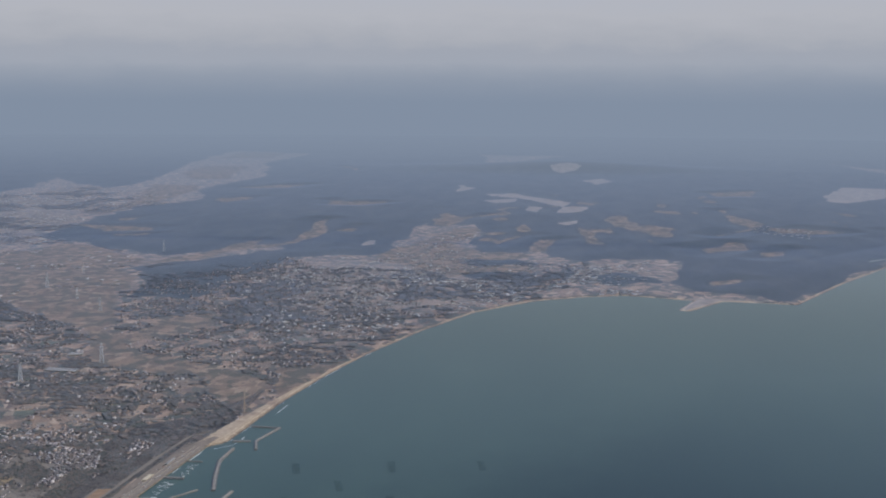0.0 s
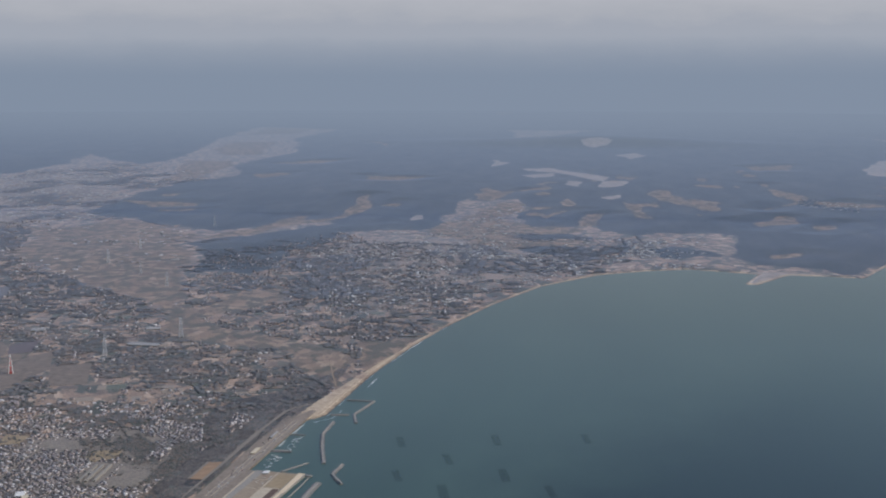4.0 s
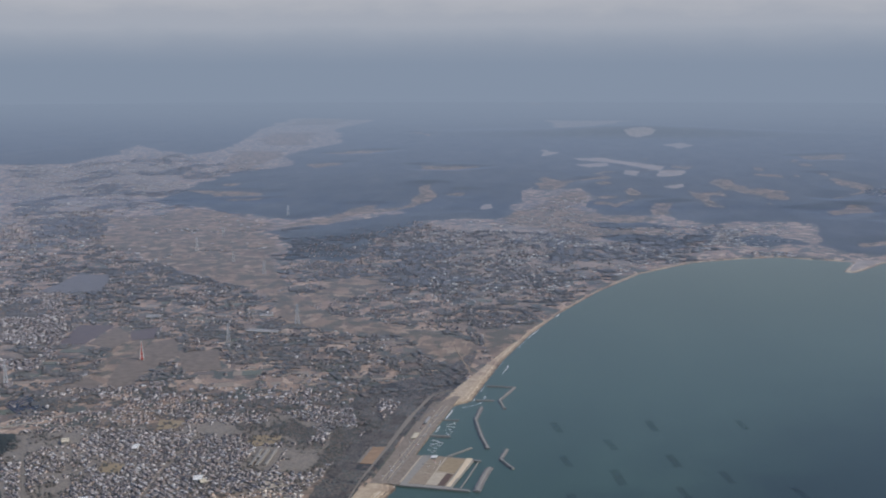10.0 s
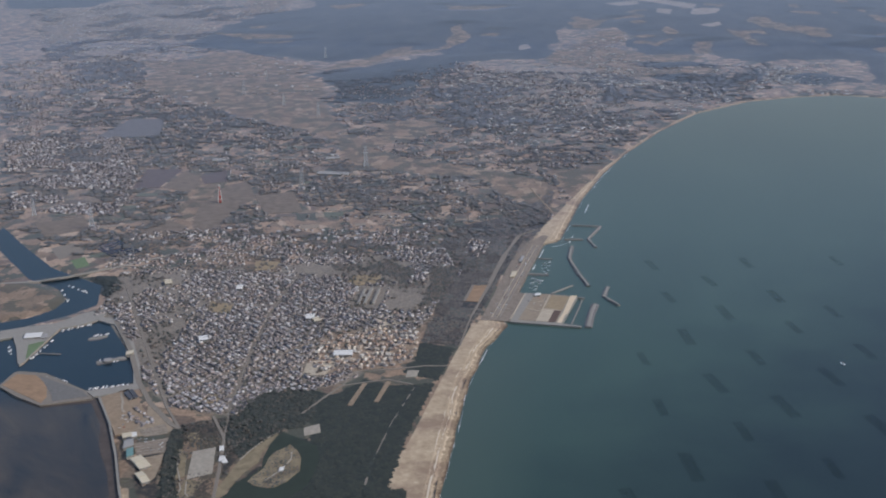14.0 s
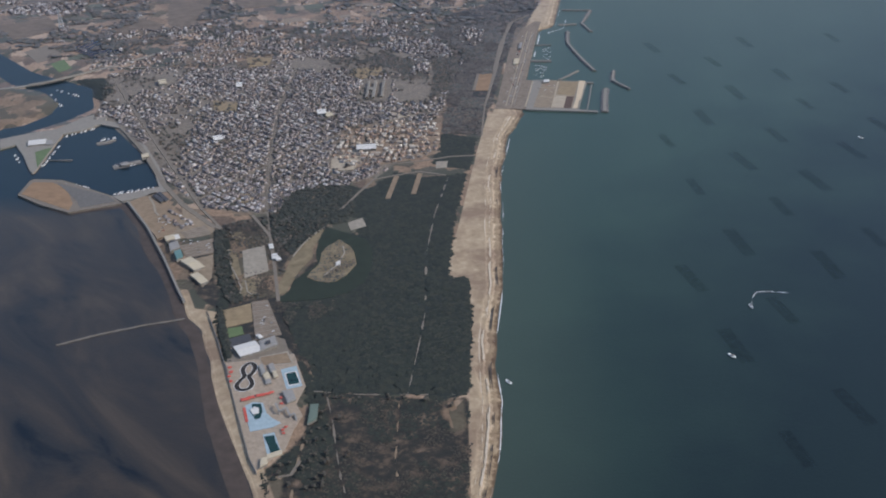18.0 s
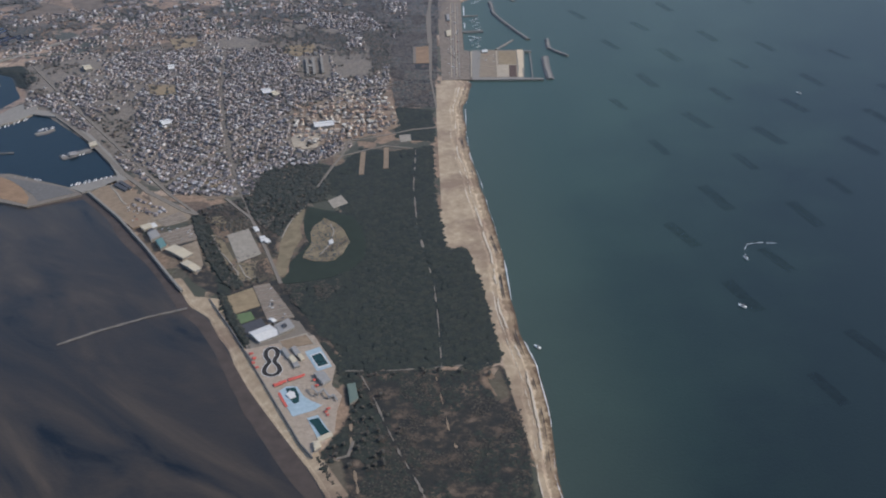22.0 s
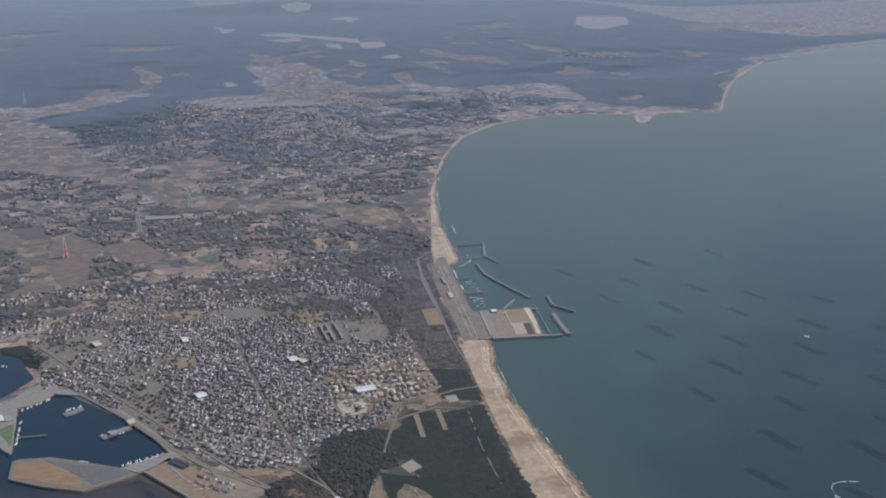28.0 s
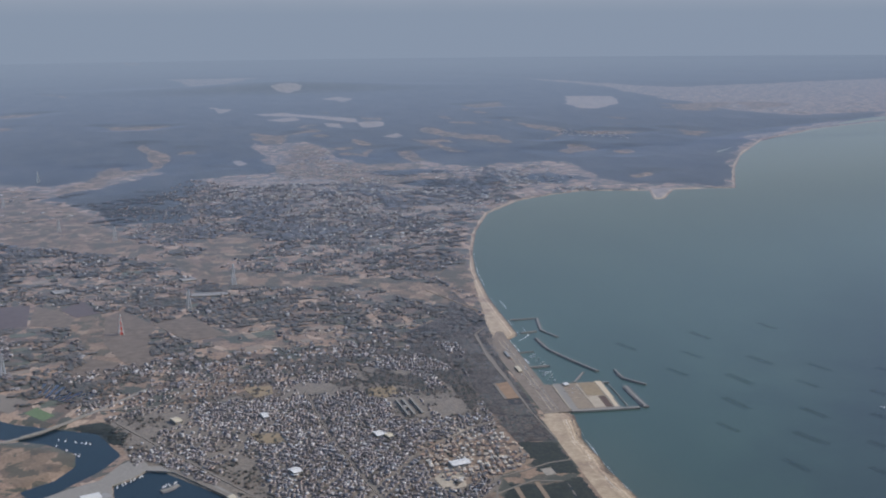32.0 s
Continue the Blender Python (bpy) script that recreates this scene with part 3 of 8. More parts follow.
PINES.append([(-167.0, 238.0), (-161.2, 248.5), (-153.0, 245.4), (-143.6, 247.8), (-145.4, 224.2), (-145.7, 205.6), (-145.7, 194.0), (-141.6, 193.5), (-140.5, 179.4), (-140.1, 159.0), (-140.3, 151.8), (-144.4, 149.7), (-149.1, 151.5), (-158.9, 151.4), (-167.5, 152.4), (-169.0, 160.2), (-172.0, 164.6), (-174.1, 170.7), (-177.7, 178.4), (-172.5, 182.1), (-165.2, 186.8), (-161.8, 194.7), (-160.3, 206.0), (-162.5, 213.1), (-167.4, 220.8), (-172.4, 225.0), (-180.1, 222.4), (-187.3, 225.6), (-184.5, 236.8), (-172.4, 240.3)])
PINES.append([(-199.2, 216.7), (-196.8, 213.6), (-192.1, 192.3), (-189.0, 180.3), (-185.7, 166.2), (-184.1, 160.8), (-185.8, 162.1), (-190.5, 176.7), (-192.4, 187.3), (-197.3, 205.2)])
PINES.append([(-168.6, 220.4), (-161.9, 212.2), (-159.5, 203.3), (-160.9, 193.4), (-164.7, 185.6), (-171.4, 181.3), (-174.2, 182.9), (-169.1, 185.9), (-164.7, 190.0), (-161.7, 199.7), (-162.6, 207.3), (-167.0, 214.5)])
PINES.append([(-170.1, 215.0), (-163.4, 211.0), (-160.9, 201.1), (-162.1, 191.7), (-167.1, 186.1), (-170.8, 182.9), (-176.8, 181.0), (-177.6, 183.5), (-171.3, 185.4), (-167.9, 188.2), (-163.4, 193.2), (-162.4, 201.1), (-164.3, 208.6), (-169.9, 212.5)])
PINES.append([(-179.8, 209.7), (-183.7, 217.1), (-187.8, 222.7), (-177.6, 221.5)])
PINES.append([(-179.1, 183.9), (-176.9, 183.7), (-168.5, 162.3), (-171.0, 164.5), (-174.1, 170.3)])
PINES.append([(-152.2, 253.6), (-150.8, 275.1), (-141.4, 271.8), (-143.0, 249.9)])
PINES.append([(-172.3, 163.2), (-166.1, 151.4), (-161.5, 135.3), (-164.7, 126.6), (-169.9, 132.4), (-167.2, 138.2), (-167.6, 147.8), (-170.5, 158.7)])
PINES.append([(-268.5, 321.3), (-260.3, 323.1), (-254.0, 311.4), (-254.2, 302.5), (-260.8, 307.7)])
SCRUB = []
SCRUB.append([(-167.5, 152.4), (-158.9, 151.4), (-144.4, 149.7), (-140.5, 151.0), (-139.3, 141.7), (-139.2, 131.1), (-140.8, 116.6)] + [(-143, 100), (-150, 65), (-163, 85)] + [(-169.3, 119.8), (-172.6, 129.3), (-169.0, 135.9), (-166.5, 141.7)])
SCRUB.append([(-198.7, 218.3), (-192.7, 221.0), (-186.7, 213.2), (-179.1, 183.9), (-182.4, 182.1), (-190.2, 185.3)])
SCRUB.append([(-173.1, 208.9), (-168.8, 210.2), (-166.4, 206.7), (-165.4, 199.3), (-167.9, 194.2), (-171.9, 189.4), (-178.1, 188.3), (-175.4, 197.5)])
SCRUB.append([(-152.4, 379.2), (-131.1, 376.3), (-140.4, 273.7), (-151.1, 275.1), (-150.7, 307.2)])
SCRUB.append([(-121.5, 454.5), (-122.1, 400.8), (-133.3, 343.4), (-137.6, 295.8), (-150.1, 296.7), (-148.4, 323.0), (-147.7, 347.4), (-160.6, 361.1), (-155.2, 393.3), (-133.9, 413.1)])
TOWN = [[(-250.5, 283.5), (-260.1, 326.5), (-247.0, 332.8), (-226.4, 332.8), (-201.6, 349.7), (-156.9, 366.0), (-148.8, 339.7), (-151.6, 292.8), (-164.0, 247.8), (-172.4, 240.3), (-184.5, 236.8), (-187.8, 223.3), (-205.9, 227.0), (-221.6, 246.4), (-231.7, 265.4)]]
TOWN_FAR = [[(-221.0, 744.8), (-175.3, 889.3), (-82.7, 849.7), (-3.2, 772.6), (7.5, 724.8), (-34.5, 676.1), (-78.0, 614.4), (-106.2, 563.0), (-125.1, 519.4), (-163.7, 586.7)],
        [(-824.4, 1355.9), (-641.3, 1477.2), (-507.8, 1163.3), (-476.6, 951.5), (-532.5, 826.1)], [(-412.9, 533.0), (-359.1, 554.1), (-301.5, 443.2), (-288.8, 372.2), (-333.9, 391.8)]]
FAR_WOODS = []
FAR_WOODS.append([(-875, 1406), (-792, 1433), (-790, 1514), (-804, 1638), (-855, 1840), (-750, 1707), (-660, 1593), (-683, 1782), (-723, 2056), (-810, 2448), (-875, 2910), (-939, 3694), (-847, 4017), (-1347, 6554), (-2221, 5724), (-2691, 4549)])
FAR_WOODS.append([(-489, 1012), (-500, 1121), (-516, 1213), (-516, 1306), (-496, 1356), (-471, 1393), (-476, 1465), (-515, 1541), (-535, 1769), (-526, 1968), (-644, 2462), (-654, 3041), (-278, 3521), (-175, 2793), (-104, 1541), (-119, 1363), (-144, 1322), (-121, 1222), (-132, 1160), (-140, 1043), (-139, 965), (-146, 933), (-162, 909), (-177, 899), (-190, 941), (-203, 896), (-206, 887), (-265, 964), (-290, 902), (-310, 886), (-326, 876), (-361, 893), (-415, 945)])
FAR_WOODS.append([(-326, 795), (-303, 834), (-281, 849), (-267, 905), (-246, 940), (-224, 953), (-204, 994), (-166, 979), (-138, 968), (-147, 923), (-180, 909), (-207, 882), (-212, 845), (-225, 815), (-229, 779), (-240, 774), (-226, 741), (-223, 692), (-230, 669), (-252, 670), (-258, 662), (-271, 662), (-282, 689), (-288, 737), (-298, 771)])
FAR_WOODS.append([(-166, 1382), (-217, 1648), (-178, 2271), (65, 3070), (441, 3234), (637, 2759), (651, 2118), (592, 1731), (554, 1431), (594, 1324), (723, 1327), (637, 1206), (521, 1180), (369, 1054), (285, 935), (231, 845), (177, 750), (152, 706), (138, 704), (133, 728), (109, 733), (87, 734), (82, 763), (87, 811), (96, 874), (91, 917), (55, 901), (23, 875), (4, 892), (-14, 919), (-8, 957), (-33, 946), (-63, 943), (-85, 1010), (-74, 1089), (-88, 1183), (-115, 1149), (-148, 1161)])
FAR_WOODS.append([(-74, 881), (-48, 898), (-27, 885), (-9, 860), (-32, 861), (-58, 849)])
FAR_WOODS.append([(-65, 813), (-43, 831), (-18, 810), (-24, 776), (-44, 773), (-64, 798)])
FAR_WOODS.append([(-23, 772), (0, 827), (13, 839), (15, 814), (8, 782), (-14, 759)])
FAR_WOODS.append([(26, 806), (49, 821), (71, 804), (69, 775), (38, 764)])
FAR_WOODS.append([(-2600, 4000), (-700, 2950), (60, 2950), (440, 3050), (620, 2700), (760, 2050), (2600, 2500), (4000, 4950), (-4000, 4950)])
CLEAR = []
CLEAR.append([(-344, 859), (-322, 834), (-306, 862), (-290, 926), (-285, 1000), (-271, 1005), (-267, 970), (-247, 986), (-245, 1060), (-258, 1183), (-253, 1211), (-241, 1153), (-230, 1080), (-230, 1004), (-237, 959), (-255, 943), (-268, 918), (-281, 853), (-296, 841), (-316, 809), (-338, 808)])
CLEAR.append([(-140, 921), (-138, 968), (-126, 1041), (-112, 1119), (-89, 1171), (-76, 1136), (-76, 1078), (-86, 1026), (-76, 985), (-64, 939), (-44, 941), (-25, 938), (-10, 948), (-24, 908), (-42, 901), (-73, 890), (-74, 855), (-59, 841), (-32, 861), (-8, 847), (-11, 819), (-33, 820), (-60, 815), (-73, 791), (-101, 830), (-130, 865)])
CLEAR.append([(-143, 1373), (-129, 1252), (-141, 1177), (-109, 1153), (-99, 1241), (-82, 1286), (-110, 1260), (-127, 1326)])
CLEAR.append([(544, 1580), (657, 1621), (611, 1537), (511, 1449), (495, 1480)])
CLEAR.append([(654, 1607), (691, 1576), (701, 1528), (615, 1430), (582, 1419), (608, 1498)])
CLEAR.append([(203, 1395), (210, 1325), (228, 1233), (204, 1165), (159, 1113), (196, 1190), (192, 1271)])
CLEAR.append([(216, 1198), (259, 1205), (305, 1165), (259, 1138), (213, 1155)])
CLEAR.append([(344, 1189), (369, 1141), (327, 1085), (319, 1123)])
CLEAR.append([(227, 1685), (296, 1730), (277, 1636), (226, 1616)])
CLEAR.append([(-16, 1056), (1, 1055), (-8, 957), (-23, 947)])
CLEAR.append([(-56, 1042), (-39, 1082), (-29, 1089), (-52, 1007)])
CLEAR.append([(-217, 1101), (-208, 1147), (-200, 1122), (-206, 1097)])
CLEAR.append([(121, 1002), (166, 1047), (171, 1000), (127, 958)])
CLEAR.append([(182, 977), (210, 1010), (204, 987), (172, 940)])
CLEAR.append([(115, 788), (131, 798), (125, 784), (110, 771)])
CLEAR.append([(-303, 1468), (-280, 1433), (-226, 1439), (-252, 1397), (-285, 1402)])
CLEAR.append([(-481, 1670), (-434, 1738), (-396, 1755), (-420, 1676)])
CLEAR.append([(-453, 1467), (-414, 1500), (-418, 1452), (-431, 1414)])
CLEAR.append([(-449, 2308), (-398, 2246), (-391, 2164)])
CLEAR.append([(-490, 1177), (-463, 1212), (-457, 1174), (-475, 1153)])
CLEAR.append([(-500, 1121), (-449, 1115), (-414, 1102), (-411, 1075), (-447, 1060)])
CLEAR.append([(-441, 1028), (-397, 1044), (-398, 1018)])
CLEAR.append([(-420, 738), (-415, 801), (-437, 875), (-444, 951), (-415, 945), (-358, 885), (-320, 842), (-325, 805), (-289, 740), (-272, 699), (-285, 679), (-297, 660), (-332, 674), (-374, 692)])
CLEAR.append([(-385, 5176), (-338, 5532), (-269, 4425), (-305, 4267)])
CLEAR.append([(-745, 6948), (-656, 7604), (-532, 6237), (-600, 5787)])
CLEAR.append([(-600, 1560), (-640, 1720), (-560, 1700), (-530, 1560), (-515, 1400), (-535, 1345)])
CLEAR.append([(-690, 1980), (-740, 2260), (-650, 2280), (-600, 2050), (-560, 1880), (-620, 1850)])
CLEAR.append([(-800, 2600), (-860, 3000), (-720, 2950), (-690, 2650)])
CLEAR.append([(-176.0, 215.1), (-174.9, 215.9), (-175.7, 209.0), (-176.1, 206.3), (-175.4, 202.4), (-177.1, 197.4), (-178.2, 190.2), (-178.5, 186.7), (-180.7, 185.7), (-181.1, 190.3), (-180.5, 195.1), (-180.4, 200.1), (-179.2, 206.5), (-178.3, 210.5)])
CLEAR.append([(-258.3, 587.7), (-240.2, 564.6), (-222.0, 550.8), (-212.3, 516.6), (-198.9, 504.8), (-182.7, 487.9), (-156.7, 490.1), (-148.0, 479.4), (-131.8, 464.5), (-123.8, 449.9), (-119.1, 418.0), (-121.1, 413.5), (-127.5, 430.5), (-134.7, 434.5), (-143.6, 443.2), (-152.5, 473.5), (-168.3, 477.7), (-183.5, 476.3), (-195.3, 484.5), (-211.5, 485.5), (-223.3, 509.2), (-235.1, 542.4), (-249.3, 563.9)])
CLEAR.append([(-121.4, 481.7), (-107.8, 500.1), (-98.7, 513.1), (-105.0, 472.1), (-111.8, 441.3), (-119.4, 460.4)])
CLEAR.append([(-225.0, 550.6), (-215.1, 595.9), (-198.0, 609.4), (-187.5, 628.3), (-193.1, 576.1), (-202.7, 559.8), (-215.7, 534.0)])
# quarries, bare cuts and the far mole in the hills
BARE = [[(70, 672), (82, 664), (108, 702), (140, 703), (112, 713), (84, 713)], [(10, 2130), (-10, 2180), (-16, 2225), (8, 2258), (36, 2258), (52, 2230), (38, 2180), (24, 2150)]]
BARE.append([(-101, 1601), (-59, 1620), (-40, 1577), (5, 1504), (18, 1468), (10, 1403), (-7, 1428), (-28, 1486), (-52, 1538), (-89, 1563)])
BARE.append([(-95, 1492), (-54, 1527), (-52, 1475), (-79, 1437)])
BARE.append([(-36, 1402), (-13, 1393), (-23, 1319), (-35, 1340)])
BARE.append([(9, 1403), (41, 1410), (33, 1332), (8, 1308), (-2, 1311)])
BARE.append([(0, 1198), (22, 1225), (26, 1195), (12, 1180)])
BARE.append([(47, 1935), (81, 1992), (93, 1915), (65, 1828)])
BARE.append([(-155, 1802), (-144, 1756), (-125, 1721), (-146, 1643)])
BARE.append([(458, 1843), (534, 1810), (467, 1627), (388, 1524), (365, 1533), (381, 1634)])
BARE.append([(-174, 1017), (-166, 1025), (-163, 988), (-172, 971)])
BARE.append([(-99, 793), (-90, 793), (-92, 777), (-101, 774)])
BARE.append([(-86, 788), (-80, 783), (-82, 764), (-87, 766)])
BARE.append([(23, 866), (35, 852), (28, 837), (13, 839)])
BARE.append([(12, 854), (31, 871), (39, 843), (30, 816), (20, 821)])
CLEAR.append([(-233.5, 586.0), (-227.7, 540.3), (-193.3, 510.6), (-151.7, 489.8), (-128.9, 473.6), (-119.2, 453.8), (-124.7, 432.4), (-137.2, 443.1), (-152.3, 468.9), (-175.2, 484.7), (-216.3, 508.6), (-231.4, 521.7)])
CLEAR.append([(-477.6, 874.1), (-422.1, 897.4), (-358.9, 883.3), (-279.6, 686.0), (-240.2, 582.3), (-248.6, 565.2), (-304.6, 611.3), (-404.8, 710.8)])
CLEAR.append([(-286.7, 472.6), (-256.2, 448.1), (-247.0, 401.5), (-258.9, 375.6), (-264.1, 382.9)])
CLEAR.append([(-253.1, 234.5), (-252.8, 241.8), (-247.4, 242.3), (-235.7, 230.9), (-237.3, 225.0)])
CLEAR.append([(-295.3, 310.1), (-284.7, 311.0), (-273.9, 306.3), (-266.4, 297.9), (-267.2, 289.7), (-272.6, 282.5), (-278.8, 278.2)])
CLEAR.append([(-243.3, 582.0), (-219.5, 545.2), (-202.9, 493.4), (-214.9, 498.3)])
CLEAR.append([(-228.1, 600.6), (-195.8, 621.9), (-187.3, 587.5), (-202.0, 547.0)])
CLEAR.append([(-128.0, 491.5), (-101.5, 496.6), (-103.3, 478.1), (-110.9, 462.6)])
CLEAR.append([(-138.2, 150.1), (-136.0, 150.0), (-136.0, 143.4), (-137.2, 138.4), (-138.1, 141.9)])
CLEAR.append([(-193.9, 211.3), (-191.2, 214.5), (-185.8, 210.9), (-181.4, 192.7), (-182.9, 185.8), (-186.1, 183.7), (-189.1, 185.7), (-192.6, 198.2)])
CLEAR.append([(-196.1, 208.7), (-193.7, 210.0), (-191.9, 205.9), (-191.2, 198.1), (-189.4, 192.0), (-185.3, 187.1), (-186.1, 183.7), (-189.1, 185.7), (-191.9, 193.3), (-194.5, 200.8)])
CLEAR.append([(-180.5, 186.4), (-182.1, 193.7), (-179.8, 200.3), (-178.1, 210.7), (-174.6, 216.7), (-173.9, 215.0), (-175.6, 200.1), (-178.4, 190.4)])
CLEAR.append([(-195.9, 207.4), (-192.4, 205.4), (-188.7, 193.6), (-184.6, 192.4), (-184.5, 185.4), (-187.8, 184.5), (-191.4, 192.8), (-194.0, 199.3)])
CLEAR.append([(-197.4, 214.0), (-193.2, 214.6), (-191.9, 211.2), (-193.7, 210.2)])
CLEAR.append([(-144.2, 148.9), (-143.1, 150.5), (-141.2, 150.2), (-140.6, 145.6), (-140.9, 141.6), (-142.6, 141.3), (-143.1, 143.9), (-144.8, 145.5)])
CLEAR.append([(-171.2, 128.5), (-169.2, 128.2), (-168.0, 121.7), (-167.7, 111.9), (-169.3, 112.0)])
CLEAR.append([(-200.9, 214.9), (-199.2, 216.7), (-190.2, 185.3), (-193.9, 190.2)])
CLEAR.append([(-178.5, 208.2), (-174.3, 215.4), (-175.4, 201.3), (-177.1, 195.3), (-178.7, 187.3), (-180.5, 193.3)])


def relief(x, y, sd):
    """The plain falls off slowly towards the hills, which rise from their valley floors."""
    k = np.clip((y - 700) / 400, 0, 1)
    fall = -4.5 * k * k * (3 - 2 * k) * np.clip((sd - 8) / 60, 0, 1)
    w = any_dist(FAR_WOODS, x, y)
    open_land = np.clip(any_dist(CLEAR, x, y) / -30, 0, 1)
    slope = np.clip((w + 6) / 130, 0, 1) * open_land * np.clip((y - 600) / 200, 0, 1) * np.clip((4300 - y) / 1500, 0, 1) * np.clip(sd / 30, 0, 1)
    return fall + slope * (0.6 + 1.6 * value_noise(x, y, 260, 3)) + 16.0 * np.exp(-((x - 20) / 260) ** 2 - ((y - 2300) / 110) ** 2)


GZ = np.where(SD > 0, np.minimum(LEVEL, 0.09 * SD), np.maximum(-3, 0.12 * SD)) + relief(GX, GY, SD)
gme = bpy.data.meshes.new("ground")
_k = np.arange((ROWS - 1) * COLS).reshape(ROWS - 1, COLS)[:, :-1].ravel()
raw_mesh(gme, np.stack([GX, GY, GZ], -1).reshape(-1, 3), np.stack([_k, _k + 1, _k + COLS + 1, _k + COLS], -1))
gme.materials.append(M_GROUND)
gme.polygons.foreach_set("use_smooth", np.ones(len(gme.polygons), bool))
tagged(new("ground", gme), "brown winter farmland, dark woods and sandy shore", "ground", kind="structure")

def zone(name, d, soft=2.5):
    v = np.clip(0.5 + d / (2 * soft), 0, 1)
    gme.attributes.new(name, 'FLOAT', 'POINT').data.foreach_set("value", v.astype(np.float32).ravel())


far_soft = np.maximum(1.5, GY * 0.0045)
_s = np.where(GY > 470, 1.6 + GY * 0.0007 + 1.6 * (value_noise(GX, GY, 25, 41) - 0.5) - SD, any_dist(SAND, GX, GY))
zone("sand", np.where((GX < -240) & (GY > 235), -9, _s), 0.6)
_far = np.clip((GY - 560) / 200, 0, 1)
_rag = _far * (26 * (value_noise(GX, GY * 0.5, 45, 61) - 0.5) + 14 * (value_noise(GX, GY * 0.5, 15, 62) - 0.5))
_w = np.clip(0.5 + np.maximum(any_dist(PINES, GX, GY), any_dist(FAR_WOODS, GX, GY) + _rag) / (2 * far_soft), 0, 1)
# wood colour thins out beyond 2500 to imitate haze on the far land
zone("woods", _w * np.clip(1.1 - (GY - 2500) / 4500, 0.6, 1.0) - 0.5, 0.5)
PARK = [(-203.0, 200.8), (-198.7, 218.3), (-186.6, 224.7), (-174.4, 218.8), (-172.5, 187.7), (-176.9, 181.5), (-168.5, 162.3), (-171.7, 136.3), (-184.5, 160.5), (-190.3, 178.8), (-196.9, 186.0)]
zone("scrub", any_dist(SCRUB + [PARK], GX, GY), far_soft)
_t = np.maximum(np.clip(0.5 + any_dist(TOWN, GX, GY) / 5, 0, 1), 0.48 * np.clip(0.5 + any_dist(TOWN_FAR, GX, GY) / 30, 0, 1))
zone("bare", any_dist(BARE, GX, GY) + far_soft * (value_noise(GX, GY * 0.4, 12, 47) - 0.5), far_soft * 0.5)
zone("town", _t - 0.5, 0.5)
_glade = 40 * (value_noise(GX, GY * 0.30, 34, 63) + 0.5 * value_noise(GX, GY * 0.4, 11, 64) - 1.14) - 60 * np.clip((-60 - GX) / 120, 0, 1) - 300 * (1 - _far) - 0.05 * np.clip(GY - 1500, 0, None)
zone("tan", np.maximum(any_dist(CLEAR, GX, GY) + 0.7 * _rag + far_soft * 1.2 * (value_noise(GX, GY * 0.4, 9, 46) - 0.5), _glade), far_soft * 0.8)
gme.attributes.new("shore", 'FLOAT', 'POINT').data.foreach_set("value", np.clip(np.where((GX < -160) & (GY < 240), SD * 2.2 + 2.2, SD), 0, 20).astype(np.float32).ravel())

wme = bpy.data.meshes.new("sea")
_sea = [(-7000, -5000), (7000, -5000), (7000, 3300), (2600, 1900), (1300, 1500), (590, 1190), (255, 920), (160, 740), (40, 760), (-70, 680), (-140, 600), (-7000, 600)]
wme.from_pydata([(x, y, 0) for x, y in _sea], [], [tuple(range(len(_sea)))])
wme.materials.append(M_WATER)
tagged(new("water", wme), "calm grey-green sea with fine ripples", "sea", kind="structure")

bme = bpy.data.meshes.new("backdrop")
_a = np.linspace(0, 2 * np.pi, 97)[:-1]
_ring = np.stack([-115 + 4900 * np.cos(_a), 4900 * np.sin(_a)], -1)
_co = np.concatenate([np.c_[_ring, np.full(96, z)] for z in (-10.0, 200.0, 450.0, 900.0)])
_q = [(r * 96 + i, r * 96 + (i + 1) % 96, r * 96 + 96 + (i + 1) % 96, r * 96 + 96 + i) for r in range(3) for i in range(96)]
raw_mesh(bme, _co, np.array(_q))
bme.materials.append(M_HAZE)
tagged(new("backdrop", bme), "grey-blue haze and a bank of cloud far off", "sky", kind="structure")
# an upright glowing sheet stands in for haze that swallows the last plain
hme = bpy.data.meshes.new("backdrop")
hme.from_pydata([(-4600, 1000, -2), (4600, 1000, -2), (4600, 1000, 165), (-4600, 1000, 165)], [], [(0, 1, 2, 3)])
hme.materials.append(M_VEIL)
tagged(new("backdrop", hme), "glowing upright sheet standing in for far haze", "haze", kind="structure")

# ---- builders ----
RNG = np.random.RandomState(7)
STREETS = []


def thing(name, label, category, x=0.0, y=0.0, z=0.0, turn=0.0, group="", kind=""):
    e = new(name)
    e.matrix_basis = pose(x, y, z, 0, 0, turn)
    return tagged(e, label, category, group, kind)


def mesh_ob(name, verts, faces, mat, parent=None, label=""):
    me = bpy.data.meshes.new(name)
    me.from_pydata([tuple(map(float, v)) for v in verts], [], faces)
    me.update()
    me.materials.append(mat)
    ob = new(name, me)
    if parent is not None:
        ob.parent = parent
    if label:
        ob["label"] = label
    return ob


def part(name, bm, mat, parent, label=""):
    me = bpy.data.meshes.new(name)
    bm.to_mesh(me)
    bm.free()
    me.materials.append(mat)
    ob = new(name, me)
    ob.parent = parent
    if label:
        ob["label"] = label
    return ob


